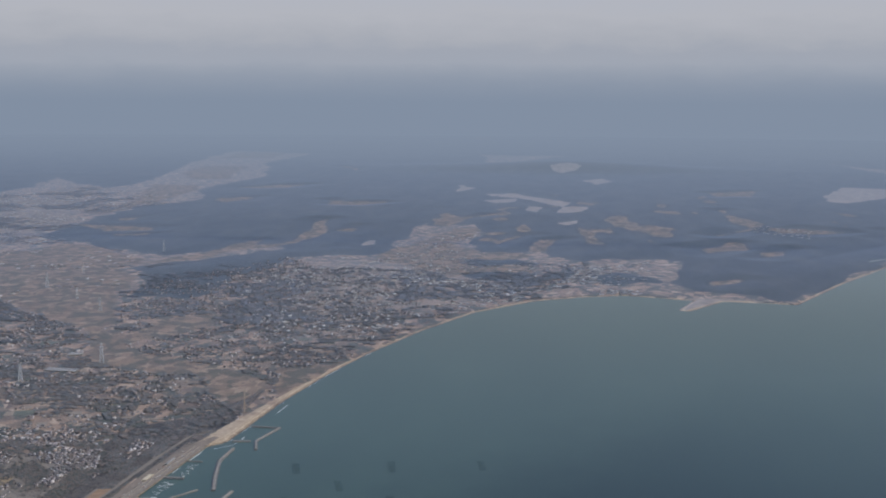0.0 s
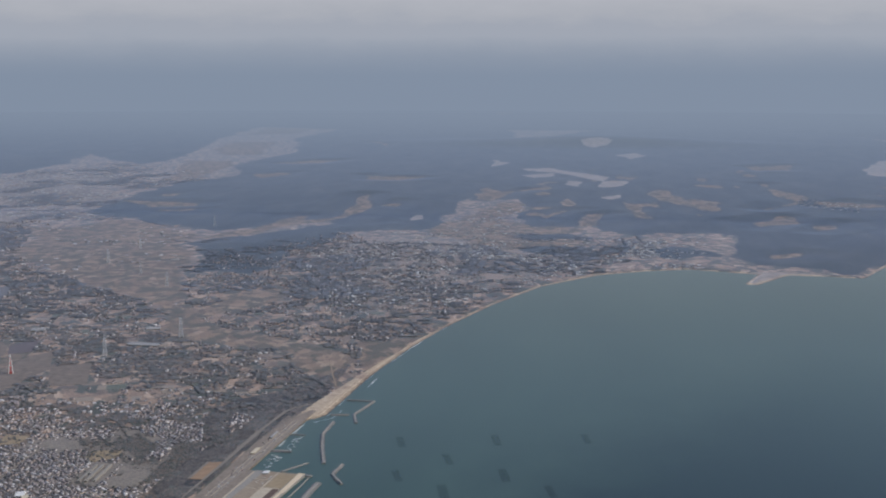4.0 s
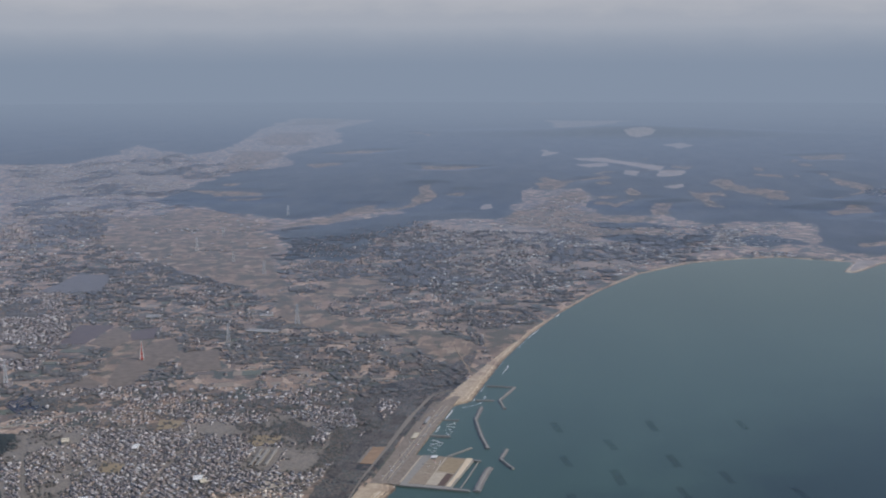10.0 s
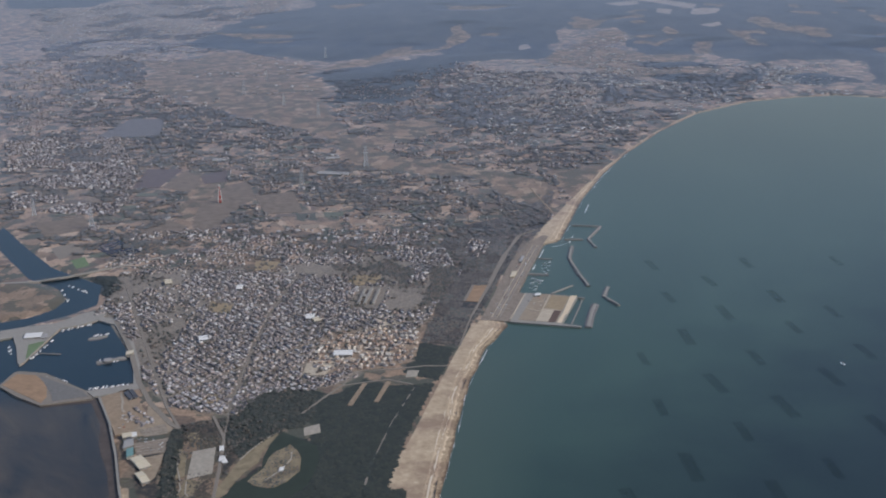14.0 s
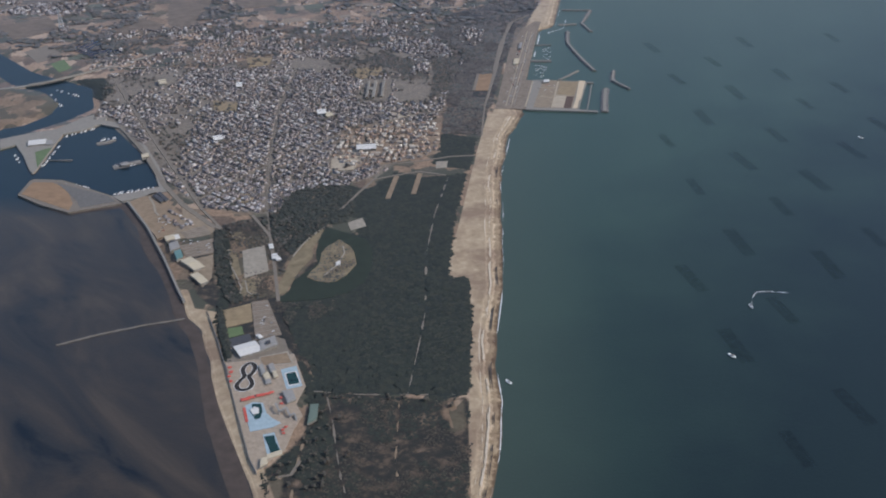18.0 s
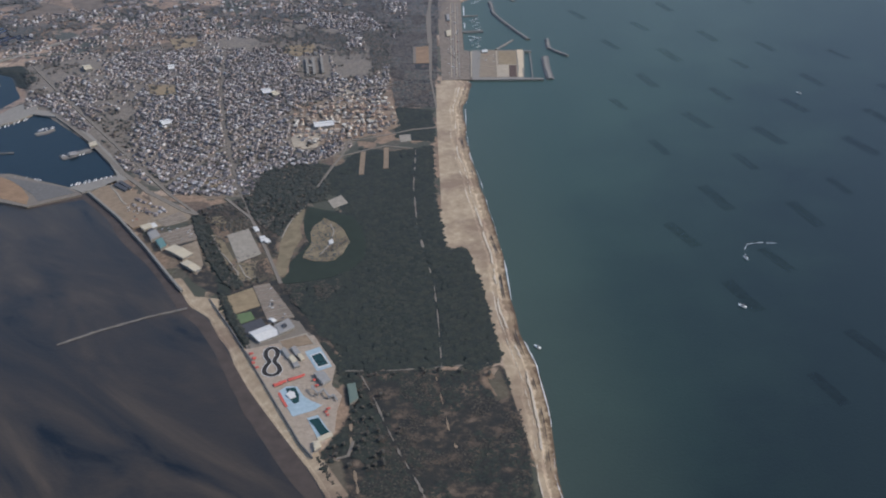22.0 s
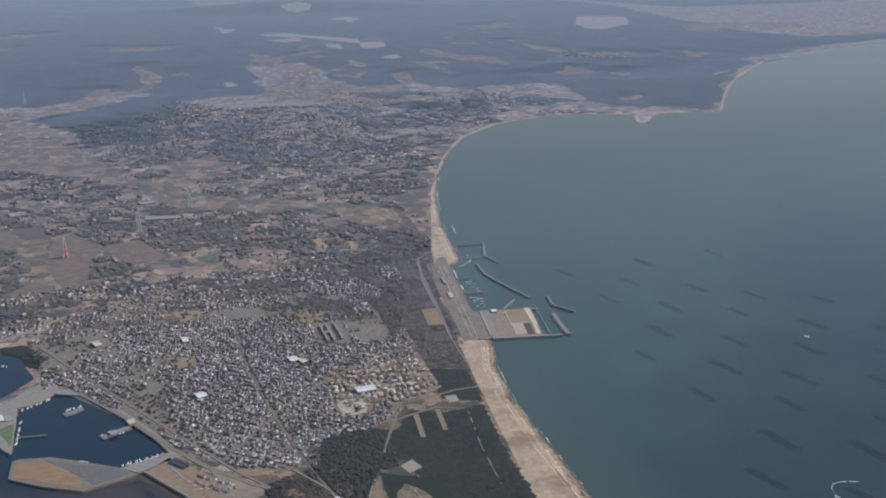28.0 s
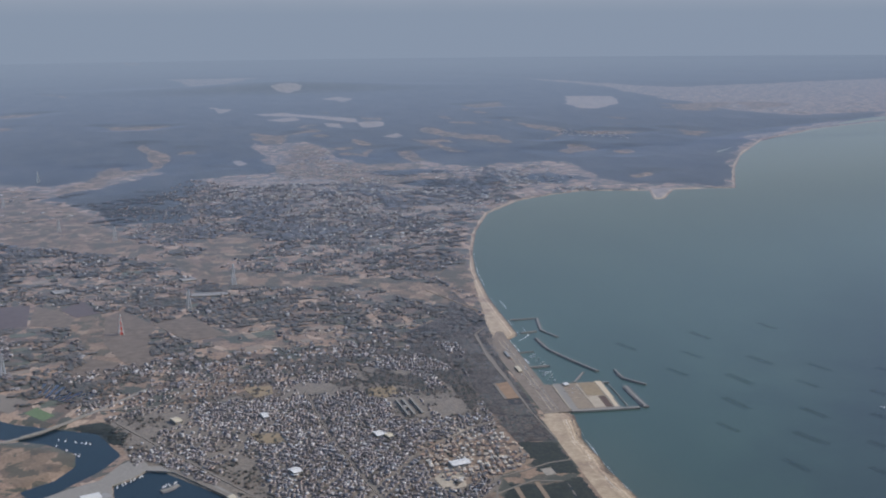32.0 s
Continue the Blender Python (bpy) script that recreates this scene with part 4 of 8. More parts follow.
def box_bm(x0, x1, y0, y1, z0, z1, bevel=0.0):
    bm = bmesh.new()
    v = [bm.verts.new(p) for p in ((x0, y0, z0), (x1, y0, z0), (x1, y1, z0), (x0, y1, z0), (x0, y0, z1), (x1, y0, z1), (x1, y1, z1), (x0, y1, z1))]
    for f in ((3, 2, 1, 0), (4, 5, 6, 7), (0, 1, 5, 4), (1, 2, 6, 5), (2, 3, 7, 6), (3, 0, 4, 7)):
        bm.faces.new([v[i] for i in f])
    if bevel:
        bmesh.ops.bevel(bm, geom=bm.edges[:], offset=bevel, segments=1, affect='EDGES')
    return bm


def area2(pts):
    return sum(a[0] * b[1] - b[0] * a[1] for a, b in zip(pts, pts[1:] + pts[:1]))


def prism_data(pts, z0, z1):
    """A slab of any outline."""
    pts = list(pts) if area2(list(pts)) > 0 else list(pts)[::-1]
    n = len(pts)
    v = [(x, y, z0) for x, y in pts] + [(x, y, z1) for x, y in pts]
    f = [tuple(range(n, 2 * n))] + [(i, (i + 1) % n, n + (i + 1) % n, n + i) for i in range(n)]
    return v, f


def slab(name, pts, z0, z1, mat, label="", category="", parent=None, kind="structure"):
    v, f = prism_data(pts, z0, z1)
    ob = mesh_ob(name, v, f, mat, parent, "" if category else label)
    return tagged(ob, label, category, kind=kind) if category else ob


def offset_line(pts, w):
    """Left and right borders of a band along a line."""
    p = [np.array(q, float) for q in pts]
    left, right = [], []
    for i in range(len(p)):
        a, b = p[max(i - 1, 0)], p[min(i + 1, len(p) - 1)]
        t = (b - a) / (np.linalg.norm(b - a) + 1e-9)
        nrm = np.array([-t[1], t[0]]) * w / 2
        left.append(tuple(p[i] + nrm)); right.append(tuple(p[i] - nrm))
    return left, right


def fine_line(pts, step):
    out = []
    for a, b in zip(pts, pts[1:]):
        k = max(1, int(math.hypot(b[0] - a[0], b[1] - a[1]) / step))
        out += [(a[0] + (b[0] - a[0]) * i / k, a[1] + (b[1] - a[1]) * i / k) for i in range(k)]
    return out + [pts[-1]]


def band(name, pts, w, z0, z1, mat, label="", category="", parent=None, kind="structure", batter=0.0, jitter=0.0, step=0.0):
    """A solid band along a line, with sloping sides where batter is given."""
    if step:
        pts = fine_line(pts, step)
    lt, rt = offset_line(pts, w)
    lb, rb = offset_line(pts, w + 2 * batter)
    n = len(pts)
    jig = lambda q, z: (q[0] + RNG.uniform(-jitter, jitter), q[1] + RNG.uniform(-jitter, jitter), z + RNG.uniform(-jitter, jitter) * 0.5)
    v = [jig(q, z0) for q in lb] + [jig(q, z1) for q in lt] + [jig(q, z1) for q in rt] + [jig(q, z0) for q in rb]
    f = []
    for i in range(n - 1):
        for k in range(3):
            f.append((k * n + i, (k + 1) * n + i, (k + 1) * n + i + 1, k * n + i + 1))
    f += [(0, n, 2 * n, 3 * n)[::-1], (n - 1, 2 * n - 1, 3 * n - 1, 4 * n - 1)]
    f = [t[::-1] for t in f]
    ob = mesh_ob(name, v, f, mat, parent, "" if category else label)
    return tagged(ob, label, category, kind=kind) if category else ob


def gable(w, d, h, rise, over=0.06, inset=0.0):
    """Walls and roof of a house, ridge along x, hipped where inset is given."""
    x, y = w / 2, d / 2
    wall = ([(-x, -y, 0), (x, -y, 0), (x, y, 0), (-x, y, 0), (-x, -y, h), (x, -y, h), (x, y, h), (-x, y, h)],
            [(0, 1, 5), (0, 5, 4), (1, 2, 6), (1, 6, 5), (2, 3, 7), (2, 7, 6), (3, 0, 4), (3, 4, 7)])
    X, Y = x + over, y + over
    r = X - inset
    roof = ([(-X, -Y, h - 0.03), (X, -Y, h - 0.03), (X, Y, h - 0.03), (-X, Y, h - 0.03), (-r, 0, h + rise), (r, 0, h + rise)],
            [(0, 1, 5), (0, 5, 4), (2, 3, 4), (2, 4, 5), (1, 2, 5), (3, 0, 4), (2, 1, 0), (3, 2, 0)])
    return wall, roof


def many(name, places, shapes, mat, label, category, smooth=False):
    """Many small pieces joined in one mesh: places are x, y, z, turn, sx, sy, sz and the number of the shape."""
    co, fa, base = [], [], 0
    by = {}
    for p in places:
        by.setdefault(int(p[7]), []).append(p)
    for k, ps in sorted(by.items()):
        v, f = np.array(shapes[k][0], float), np.array(shapes[k][1], int)
        ps = np.array(ps, float)
        c, s = np.cos(ps[:, 3])[:, None], np.sin(ps[:, 3])[:, None]
        X, Y, Z = v[:, 0] * ps[:, 4:5], v[:, 1] * ps[:, 5:6], v[:, 2] * ps[:, 6:7]
        w = np.stack([X * c - Y * s + ps[:, 0:1], X * s + Y * c + ps[:, 1:2], Z + ps[:, 2:3]], -1)
        co.append(w.reshape(-1, 3))
        fa.append((f[None] + (np.arange(len(ps)) * len(v))[:, None, None] + base).reshape(-1, 3))
        base += len(ps) * len(v)
    me = bpy.data.meshes.new(name)
    raw_mesh(me, np.concatenate(co), np.concatenate(fa))
    me.materials.append(mat)
    if smooth:
        me.polygons.foreach_set("use_smooth", np.ones(len(me.polygons), bool))
    return tagged(new(name, me), label, category, kind="stuff")


def crown_shape(seed, sides=6):
    """An uneven leafy clump: a skirt, a shoulder and an off-centre top."""
    r = np.random.RandomState(seed)
    v, f = [], []
    for k, (rad, z) in enumerate(((0.42, 0.15), (0.52, 0.5), (0.30, 0.85))):
        for i in range(sides):
            a = 2 * np.pi * (i + 0.5 * k) / sides + r.uniform(-0.3, 0.3)
            q = rad * r.uniform(0.65, 1.3)
            v.append((q * np.cos(a), q * np.sin(a), z + r.uniform(-0.13, 0.13)))
    v.append((r.uniform(-0.1, 0.1), r.uniform(-0.1, 0.1), 1.05))
    for k in range(2):
        for i in range(sides):
            a, b = k * sides + i, k * sides + (i + 1) % sides
            f += [(a, b, a + sides), (b, b + sides, a + sides)]
    f += [(2 * sides + i, 2 * sides + (i + 1) % sides, 3 * sides) for i in range(sides)]
    return v, f


CROWNS = [crown_shape(s, 5) for s in range(40, 48)]


def scatter(polys, spacing, keep=None, seed=1):
    """Jittered points inside outlines."""
    out = []
    r = np.random.RandomState(seed)
    for p in polys:
        a = np.array(p)
        x0, y0 = a.min(0); x1, y1 = a.max(0)
        gx, gy_ = np.meshgrid(np.arange(x0, x1, spacing), np.arange(y0, y1, spacing * 0.87))
        gx = gx.ravel() + r.uniform(-0.45, 0.45, gx.size) * spacing
        gy_ = gy_.ravel() + r.uniform(-0.45, 0.45, gy_.size) * spacing
        k = inside_dist(p, gx, gy_) > 0
        out.append(np.stack([gx[k], gy_[k]], -1))
    o = np.concatenate(out)
    return o[keep(o[:, 0], o[:, 1])] if keep is not None else o


def line_dist(pts, x, y):
    d = np.full(x.shape, 1e9)
    for (x0, y0), (x1, y1) in zip(pts, pts[1:]):
        ex, ey = x1 - x0, y1 - y0
        t = np.clip(((x - x0) * ex + (y - y0) * ey) / (ex * ex + ey * ey + 1e-9), 0, 1)
        d = np.minimum(d, np.hypot(x - x0 - t * ex, y - y0 - t * ey))
    return d


def ground_z(x, y):
    sd = land_dist(x, y)
    return np.where(sd > 0, np.minimum(LEVEL, 0.09 * sd), 0.0) + relief(x, y, sd)


def trees(name, xy, size, mat, label, seed=3, tall=1.0):
    r = np.random.RandomState(seed)
    n = len(xy)
    s = size * r.uniform(0.65, 1.35, n)
    p = np.stack([xy[:, 0], xy[:, 1], ground_z(xy[:, 0], xy[:, 1]) - 0.08, r.uniform(0, 6.28, n), s, s * r.uniform(0.8, 1.2, n), s * tall * r.uniform(0.7, 1.2, n), r.randint(0, len(CROWNS), n)], -1)
    return many(name, p, CROWNS, mat, label, "trees")

# ---- shore works ----
Z = LEVEL
# seaside road and car park behind the beach
slab("pavement", [(-136.6, 294.2), (-134.8, 315.4), (-132.7, 343.6), (-129.7, 376.1), (-126.8, 375.7)] + [(-123.0, 384.2), (-120.6, 383.6)] + [(-121.8, 375.0), (-125.7, 336.6), (-127.3, 319.8), (-124.4, 318.4), (-127.8, 294.0)], -0.6, Z + 0.05, M_PARK, "worn pale asphalt car park behind the beach", "car park")
for i in range(4):
    a, b = [(-133.8, 297.1), (-126.2, 371.4)]
    c, d = [(-130.7, 296.7), (-123.1, 371.0)]
    t = (i + 0.5) / 4
    band("road_marking", [(a[0] + (c[0] - a[0]) * t, a[1] + (c[1] - a[1]) * t), (b[0] + (d[0] - b[0]) * t, b[1] + (d[1] - b[1]) * t)], 0.22, Z, Z + 0.065, M_CONC if i % 2 else M_SANDY, "faded painted line on the car park", "road marking")
# reclaimed fishing-port apron
apron = thing("harbour_apron", "square reclaimed harbour apron of sand and concrete", "harbour", kind="structure")
slab("apron_wall", [(-124.9, 319.5), (-106.7, 317.1), (-106.8, 316.4), (-108.9, 316.6), (-112.8, 293.4), (-107.3, 292.4), (-107.5, 291.4), (-127.8, 293.5)], -1.2, Z + 0.10, M_CONC, parent=apron, label="grey concrete quay wall")
slab("apron_fill", [(-122.0, 319.1), (-111.2, 317.7), (-114.6, 294.2), (-125.6, 295.1)], -0.5, Z + 0.14, M_APRON, parent=apron, label="dry grass and gravel fill")
slab("grass_plot", [(-116.8, 317.4), (-111.5, 316.7), (-113.2, 304.8), (-118.5, 305.5)], -0.5, Z + 0.16, M_TANF, parent=apron, label="olive dry grass plot")
slab("sandy_ledge", [(-111.1, 318.2), (-109.2, 318.0), (-111.6, 301.6), (-112.1, 301.2), (-113.1, 294.0), (-114.4, 294.2), (-113.0, 301.8)], -0.5, Z + 0.18, M_LEDGE, parent=apron, label="bare cream sand ledge")
slab("gravel_yard", [(-118.6, 305.0), (-115.6, 304.7), (-117.0, 294.5), (-120.4, 294.9)], -0.5, Z + 0.17, M_SANDY, parent=apron, label="bare sandy yard")
slab("dark_yard", [(-115.5, 304.1), (-113.5, 303.9), (-114.9, 294.2), (-116.9, 294.5)], -0.5, Z + 0.17, M_YARD, parent=apron, label="dark red-brown yard")
for q in ([(-125.1, 318.4), (-127.9, 295.4)], [(-117.4, 318.0), (-120.3, 294.4)], [(-122.8, 311.8), (-118.6, 311.2)], [(-123.7, 304.7), (-119.7, 303.2)], [(-118.5, 305.5), (-113.5, 304.4)]):
    band("apron_lane", q, 0.4, Z, Z + 0.20, M_SANDY, parent=apron)
band("sea_wall", [(-107.4, 316.1), (-108.5, 306.8), (-110.2, 294.1)], 0.3, -1.2, 0.22, M_CONC, parent=apron, label="low concrete sea wall, broken by gaps")


def breakwater(pts, w, label, top=0.5):
    b = thing("breakwater", label, "breakwater", group="breakwaters of the fishing harbour")
    band("rubble_mound", pts, w, -1.5, top * 0.55, M_ROCK, parent=b, batter=0.35, jitter=0.2, step=0.9, label="dark rubble blocks")
    band("crown_wall", pts, w * 0.45, -0.5, top, M_CONC, parent=b, label="pale concrete crown")
    return b


breakwater([(-111.9, 371.6), (-112.6, 357.6), (-109.2, 342.0), (-105.7, 328.7)], 1.3, "long bent concrete breakwater off the fishing harbour")
breakwater([(-99.7, 328.5), (-100.9, 319.1), (-96.4, 311.5)], 1.2, "short bent breakwater standing in open water")
breakwater([(-103.5, 311.4), (-104.7, 302.2), (-105.4, 292.1)], 2.0, "straight stubby breakwater off the harbour apron")
breakwater([(-112.6, 399.2), (-102.0, 398.8), (-106.4, 381.7), (-103.7, 371.4)], 1.2, "hooked breakwater at the end of the sand beach", 0.4)
breakwater([(-114.7, 380.0), (-108.2, 380.8)], 1.2, "short jetty beside the marina entrance", 0.4)
breakwater([(-117.1, 320.1), (-110.8, 328.8)], 0.9, "slanting pile jetty off the harbour apron", 0.3)
breakwater([(-125.5, 339.0), (-118.7, 338.7)], 1.7, "boat jetty in the middle of the marina", 0.45)
breakwater([(-123.4, 356.2), (-118.1, 356.1)], 0.7, "narrow floating jetty of the marina", 0.3)
pier = thing("sand_groyne", "long low stone groyne running into shallow bay", "groyne")
band("stone_bank", [(-197.0, 176.7), (-204.2, 174.3), (-212.0, 170.8), (-219.1, 166.7)], 0.42, -1.0, 0.14, M_ROCK, parent=pier, batter=0.15, jitter=0.12, step=0.8)
band("pale_crest", [(-197.0, 176.7), (-204.2, 174.3), (-212.0, 170.8), (-219.1, 166.7)], 0.22, -0.5, 0.19, M_LANE, parent=pier, jitter=0.05, step=1.2)

# town port: quays, moles and piers
slab("quay", [(-219.4, 239.2), (-224.1, 250.7), (-230.8, 262.8), (-241.8, 279.4), (-248.2, 282.2), (-249.2, 285.7), (-243.9, 283.8), (-230.4, 266.0), (-223.0, 252.1), (-216.1, 236.8), (-226.1, 230.6), (-229.7, 233.6)], -1.2, Z + 0.06, M_CONC, "grey concrete quay of the fishing port", "quay")
slab("quay", [(-269.9, 264.0), (-266.6, 266.8), (-261.8, 259.6), (-255.9, 249.1), (-254.6, 247.6), (-254.4, 249.8), (-255.7, 265.2), (-256.4, 274.7), (-251.4, 278.1), (-248.4, 282.0), (-247.9, 286.5), (-249.7, 293.0), (-254.7, 287.9), (-259.6, 278.6), (-266.4, 275.1), (-272.7, 270.9)], -1.2, Z + 0.07, M_CONC, "concrete mole with sheds between basin and river", "quay")
slab("quay", [(-225.9, 229.6), (-229.8, 233.9), (-245.1, 243.3), (-252.4, 243.9), (-253.5, 242.9), (-253.2, 234.2), (-245.9, 228.9), (-237.1, 224.4)], -1.2, Z + 0.05, M_LANE, "grey concrete edge of the port spit", "quay")
slab("field", [(-252.5, 234.8), (-252.3, 241.8), (-247.1, 241.7), (-241.8, 237.2), (-237.7, 229.3), (-237.4, 225.6), (-245.0, 230.2)], -0.5, Z + 0.10, M_EARTH, "orange bare earth on the port spit", "bare ground")
slab("field", [(-246.0, 241.6), (-230.4, 233.6), (-227.5, 230.6), (-235.1, 226.8), (-237.3, 230.9)], -0.5, Z + 0.11, M_ASPH, "grey gravel on the port spit", "bare ground")
breakwater([(-244.7, 268.1), (-242.6, 269.0), (-240.6, 271.1)], 2.0, "small concrete landing pier in the port", 0.32)
breakwater([(-235.0, 251.8), (-232.3, 253.5), (-228.9, 256.3)], 2.4, "wide concrete landing pier in the port", 0.32)
breakwater([(-254.0, 256.6), (-247.5, 256.6)], 0.45, "thin pontoon in the port basin", 0.3)
slab("pavement", [(-224.2, 230.5), (-219.4, 236.3), (-209.2, 223.0), (-208.9, 213.2), (-211.9, 210.9), (-215.8, 217.0)], -0.6, Z + 0.06, M_BREAK, "brown open storage ground beside the port", "yard")
slab("pavement", [(-209.2, 222.7), (-210.9, 228.5), (-201.1, 217.5), (-199.1, 214.5), (-206.8, 210.8), (-208.9, 213.5)], -0.6, Z + 0.05, M_APRON, "brown gravel ground beside the harbour road", "yard")
# wet mud flats that the tide has left along the bay
_nl = np.array(fine_line(NORTH_COAST[19:], 0.8))
for _i in range(14):
    _nl[1:-1] = (_nl[:-2] + 2 * _nl[1:-1] + _nl[2:]) / 4
_nl = [tuple(q) for q in _nl]
_l, _r = offset_line(_nl, 2.0)
fv, ff = [], []
for i, (q, c) in enumerate(zip(_r, _nl)):
    t = np.array([c[0] - q[0], c[1] - q[1]])
    w = (1.0 + 2.4 * float(value_noise(np.array(c[0]), np.array(c[1]), 16.0, 44)) + 0.35 * float(value_noise(np.array(c[0]), np.array(c[1]), 4.0, 45))) * min(1.0, i / 25)
    s = -1 if land_dist(np.array([q[0]]), np.array([q[1]]))[0] > 0 else 1
    fv += [(c[0] - s * t[0] * 0.05, c[1] - s * t[1] * 0.05, 0.03), (c[0] - s * t[0] * w, c[1] - s * t[1] * w, 0.012)]
    if i:
        ff.append((2 * i - 2, 2 * i - 1, 2 * i + 1, 2 * i) if s < 0 else (2 * i - 2, 2 * i, 2 * i + 1, 2 * i - 1))
tagged(mesh_ob("mud_flat", fv, ff, M_FLAT), "wet brown mud flat along the bay", "mud flat", kind="structure")
band("sea_wall", [(-224.6, 230.5), (-215.8, 216.7), (-207.7, 201.4), (-201.6, 188.8), (-198.6, 183.0)], 0.5, -0.8, Z + 0.25, M_CONC, "concrete sea wall along the bay", "sea wall")
band("sea_wall", [(-193.0, 179.2), (-188.7, 169.1), (-185.4, 160.7), (-179.8, 145.4), (-175.1, 132.9), (-173.2, 129.3)], 0.16, -0.4, Z + 0.17, M_ASPH, "dark wall between the beach and the pool park", "sea wall")
band("road", [(-243.6, 283.9), (-229.5, 261.4), (-218.8, 241.1), (-211.0, 229.1), (-201.2, 217.8), (-198.5, 216.0)], 1.3, -0.3, Z + 0.09, M_LANE, "grey road along the harbour front", "road")

# surf: thin broken lines of foam along the open beach
_shore = fine_line(COAST[2:21], 0.7)
_lt, _rt = offset_line(_shore, 1.0)
sv, sf = [], []
for i in range(len(_shore) - 1):
    x, y = _shore[i]
    a = float(value_noise(np.array(x), np.array(y), 6.0, 31))
    lanes = [(0.15, 0.36, 0.40)] + ([(1.4, 2.0, 0.60)] if y > 300 else [])
    for near, wide, cut in lanes:
        b = 0.65 * float(value_noise(np.array(x + near * 40), np.array(y), 5.0, 33)) + 0.35 * float(value_noise(np.array(x + near * 40), np.array(y), 1.3, 34))
        if b < cut:
            continue
        n0 = np.array(_rt[i]) - np.array(_shore[i]); n1 = np.array(_rt[i + 1]) - np.array(_shore[i + 1])
        o = near + a * 0.5 - 0.4
        k = len(sv)
        wd = (wide - near) * (b - cut) * 2.2 * (1.5 if y > 300 else 1.0)
        for (px, py), nn in ((_shore[i], n0), (_shore[i + 1], n1)):
            for q in (o, o + wd):
                p = np.array((px, py)) + nn * 2 * q
                sv.append((p[0], p[1], 0.06))
        sf.append((k, k + 1, k + 3, k + 2))
tagged(mesh_ob("surf", sv, [f[::-1] for f in sf], M_FOAM), "thin broken white lines of surf on shore", "surf", kind="stuff")

_shore2 = fine_line(COAST[22:28], 0.9)
_lt2, _rt2 = offset_line(_shore2, 1.0)
sv, sf = [], []
for i in range(len(_shore2) - 1):
    for lane, cut, wide in ((0.6, 0.44, 0.30), (3.6, 0.60, 0.28)):
        x, y = _shore2[i]
        here = 0.7 * float(value_noise(np.array(x + 40 * lane), np.array(y), 11.0, 35)) + 0.3 * float(value_noise(np.array(x + 40 * lane), np.array(y), 3.0, 36))
        if here < cut:
            continue
        k = len(sv)
        for (px_, py_), q in ((_shore2[i], _rt2[i]), (_shore2[i + 1], _rt2[i + 1])):
            for w in (lane, lane + wide * min(1.0, (here - cut) * 6)):
                sv.append((px_ + 2 * (q[0] - px_) * w, py_ + 2 * (q[1] - py_) * w, 0.06))
        sf.append((k + 2, k + 3, k + 1, k))
tagged(mesh_ob("surf", sv, sf, M_FOAM), "broken white surf along the long sand beach", "surf", kind="stuff")

# ragged lines of pale drift and dry weed along the open beach


def drift_line(off, wide, cut, seed, mat, label):
    v, f = [], []
    for i, (c, q) in enumerate(zip(_shore, _lt)):
        if c[1] > 288:
            break
        m = np.array(((q[0] - c[0]) * 2, (q[1] - c[1]) * 2))
        here = 0.6 * float(value_noise(np.array(c[0]), np.array(c[1]), 5.0, seed)) + 0.4 * float(value_noise(np.array(c[0]), np.array(c[1]), 1.1, seed + 1))
        o = off * (0.62 + 0.38 * min(1.0, max(0.0, (c[1] - 110) / 110))) + 0.5 * (float(value_noise(np.array(c[0]), np.array(c[1]), 9.0, seed + 2)) - 0.5)
        w = wide * min(1.0, max(0.04, (here - cut) * 5)) * (0.75 + 0.5 * float(value_noise(np.array(c[0]), np.array(c[1]), 1.6, seed + 3)))
        for k in (o, o + w):
            v.append((c[0] + m[0] * k, c[1] + m[1] * k, LEVEL + 0.02))
        if i and here > cut - 0.12:
            f.append((2 * i - 2, 2 * i - 1, 2 * i + 1, 2 * i))
    tagged(mesh_ob("drift_line", v, f, mat), label, "drift", kind="stuff")


M_DRIFT = plain("bleached_drift", (0.56, 0.47, 0.36), 0.35, 2.5, haze_sheen=0.15)
drift_line(2.7, 0.42, 0.38, 301, M_DRIFT, "pale ragged line of drift on the beach")
drift_line(3.9, 0.25, 0.48, 311, M_DRIFT, "thin upper line of dry weed on the beach")
drift_line(1.3, 0.3, 0.50, 321, M_FLAT, "dark wet weed near the water's edge")

# seaweed beds: floating nets in rows
BEDS = [(-90.7, 270.5), (-73.3, 256.5), (-61.1, 274.7), (-87.7, 240.5), (-58.2, 244.5), (-44.0, 263.6), (-69.6, 229.5), (-82.8, 211.1), (-95.5, 194.6), (-79.6, 181.8), (-52.9, 213.7), (-91.2, 168.9), (-74.8, 149.8), (-87.1, 138.0), (-66.1, 200.9), (-85.0, 353.0), (-81.2, 320.8), (-65.7, 308.7), (-53.5, 358.7), (-67.4, 337.7), (-47.6, 298.6), (-78.3, 287.9), (-31.6, 282.2), (-15.2, 302.7), (-24.9, 253.0), (-13.4, 271.2), (-34.2, 312.9), (-38.1, 235.4), (-48.7, 325.1), (-23.4, 363.7)]


def seaweed_bed(x, y, k):
    bed = thing("seaweed_bed", "dark submerged rectangle of seaweed farming nets", "seaweed bed", x, y, 0.0, 15 + 4 * math.sin(k * 1.7), group="seaweed beds off the beach")
    return bed


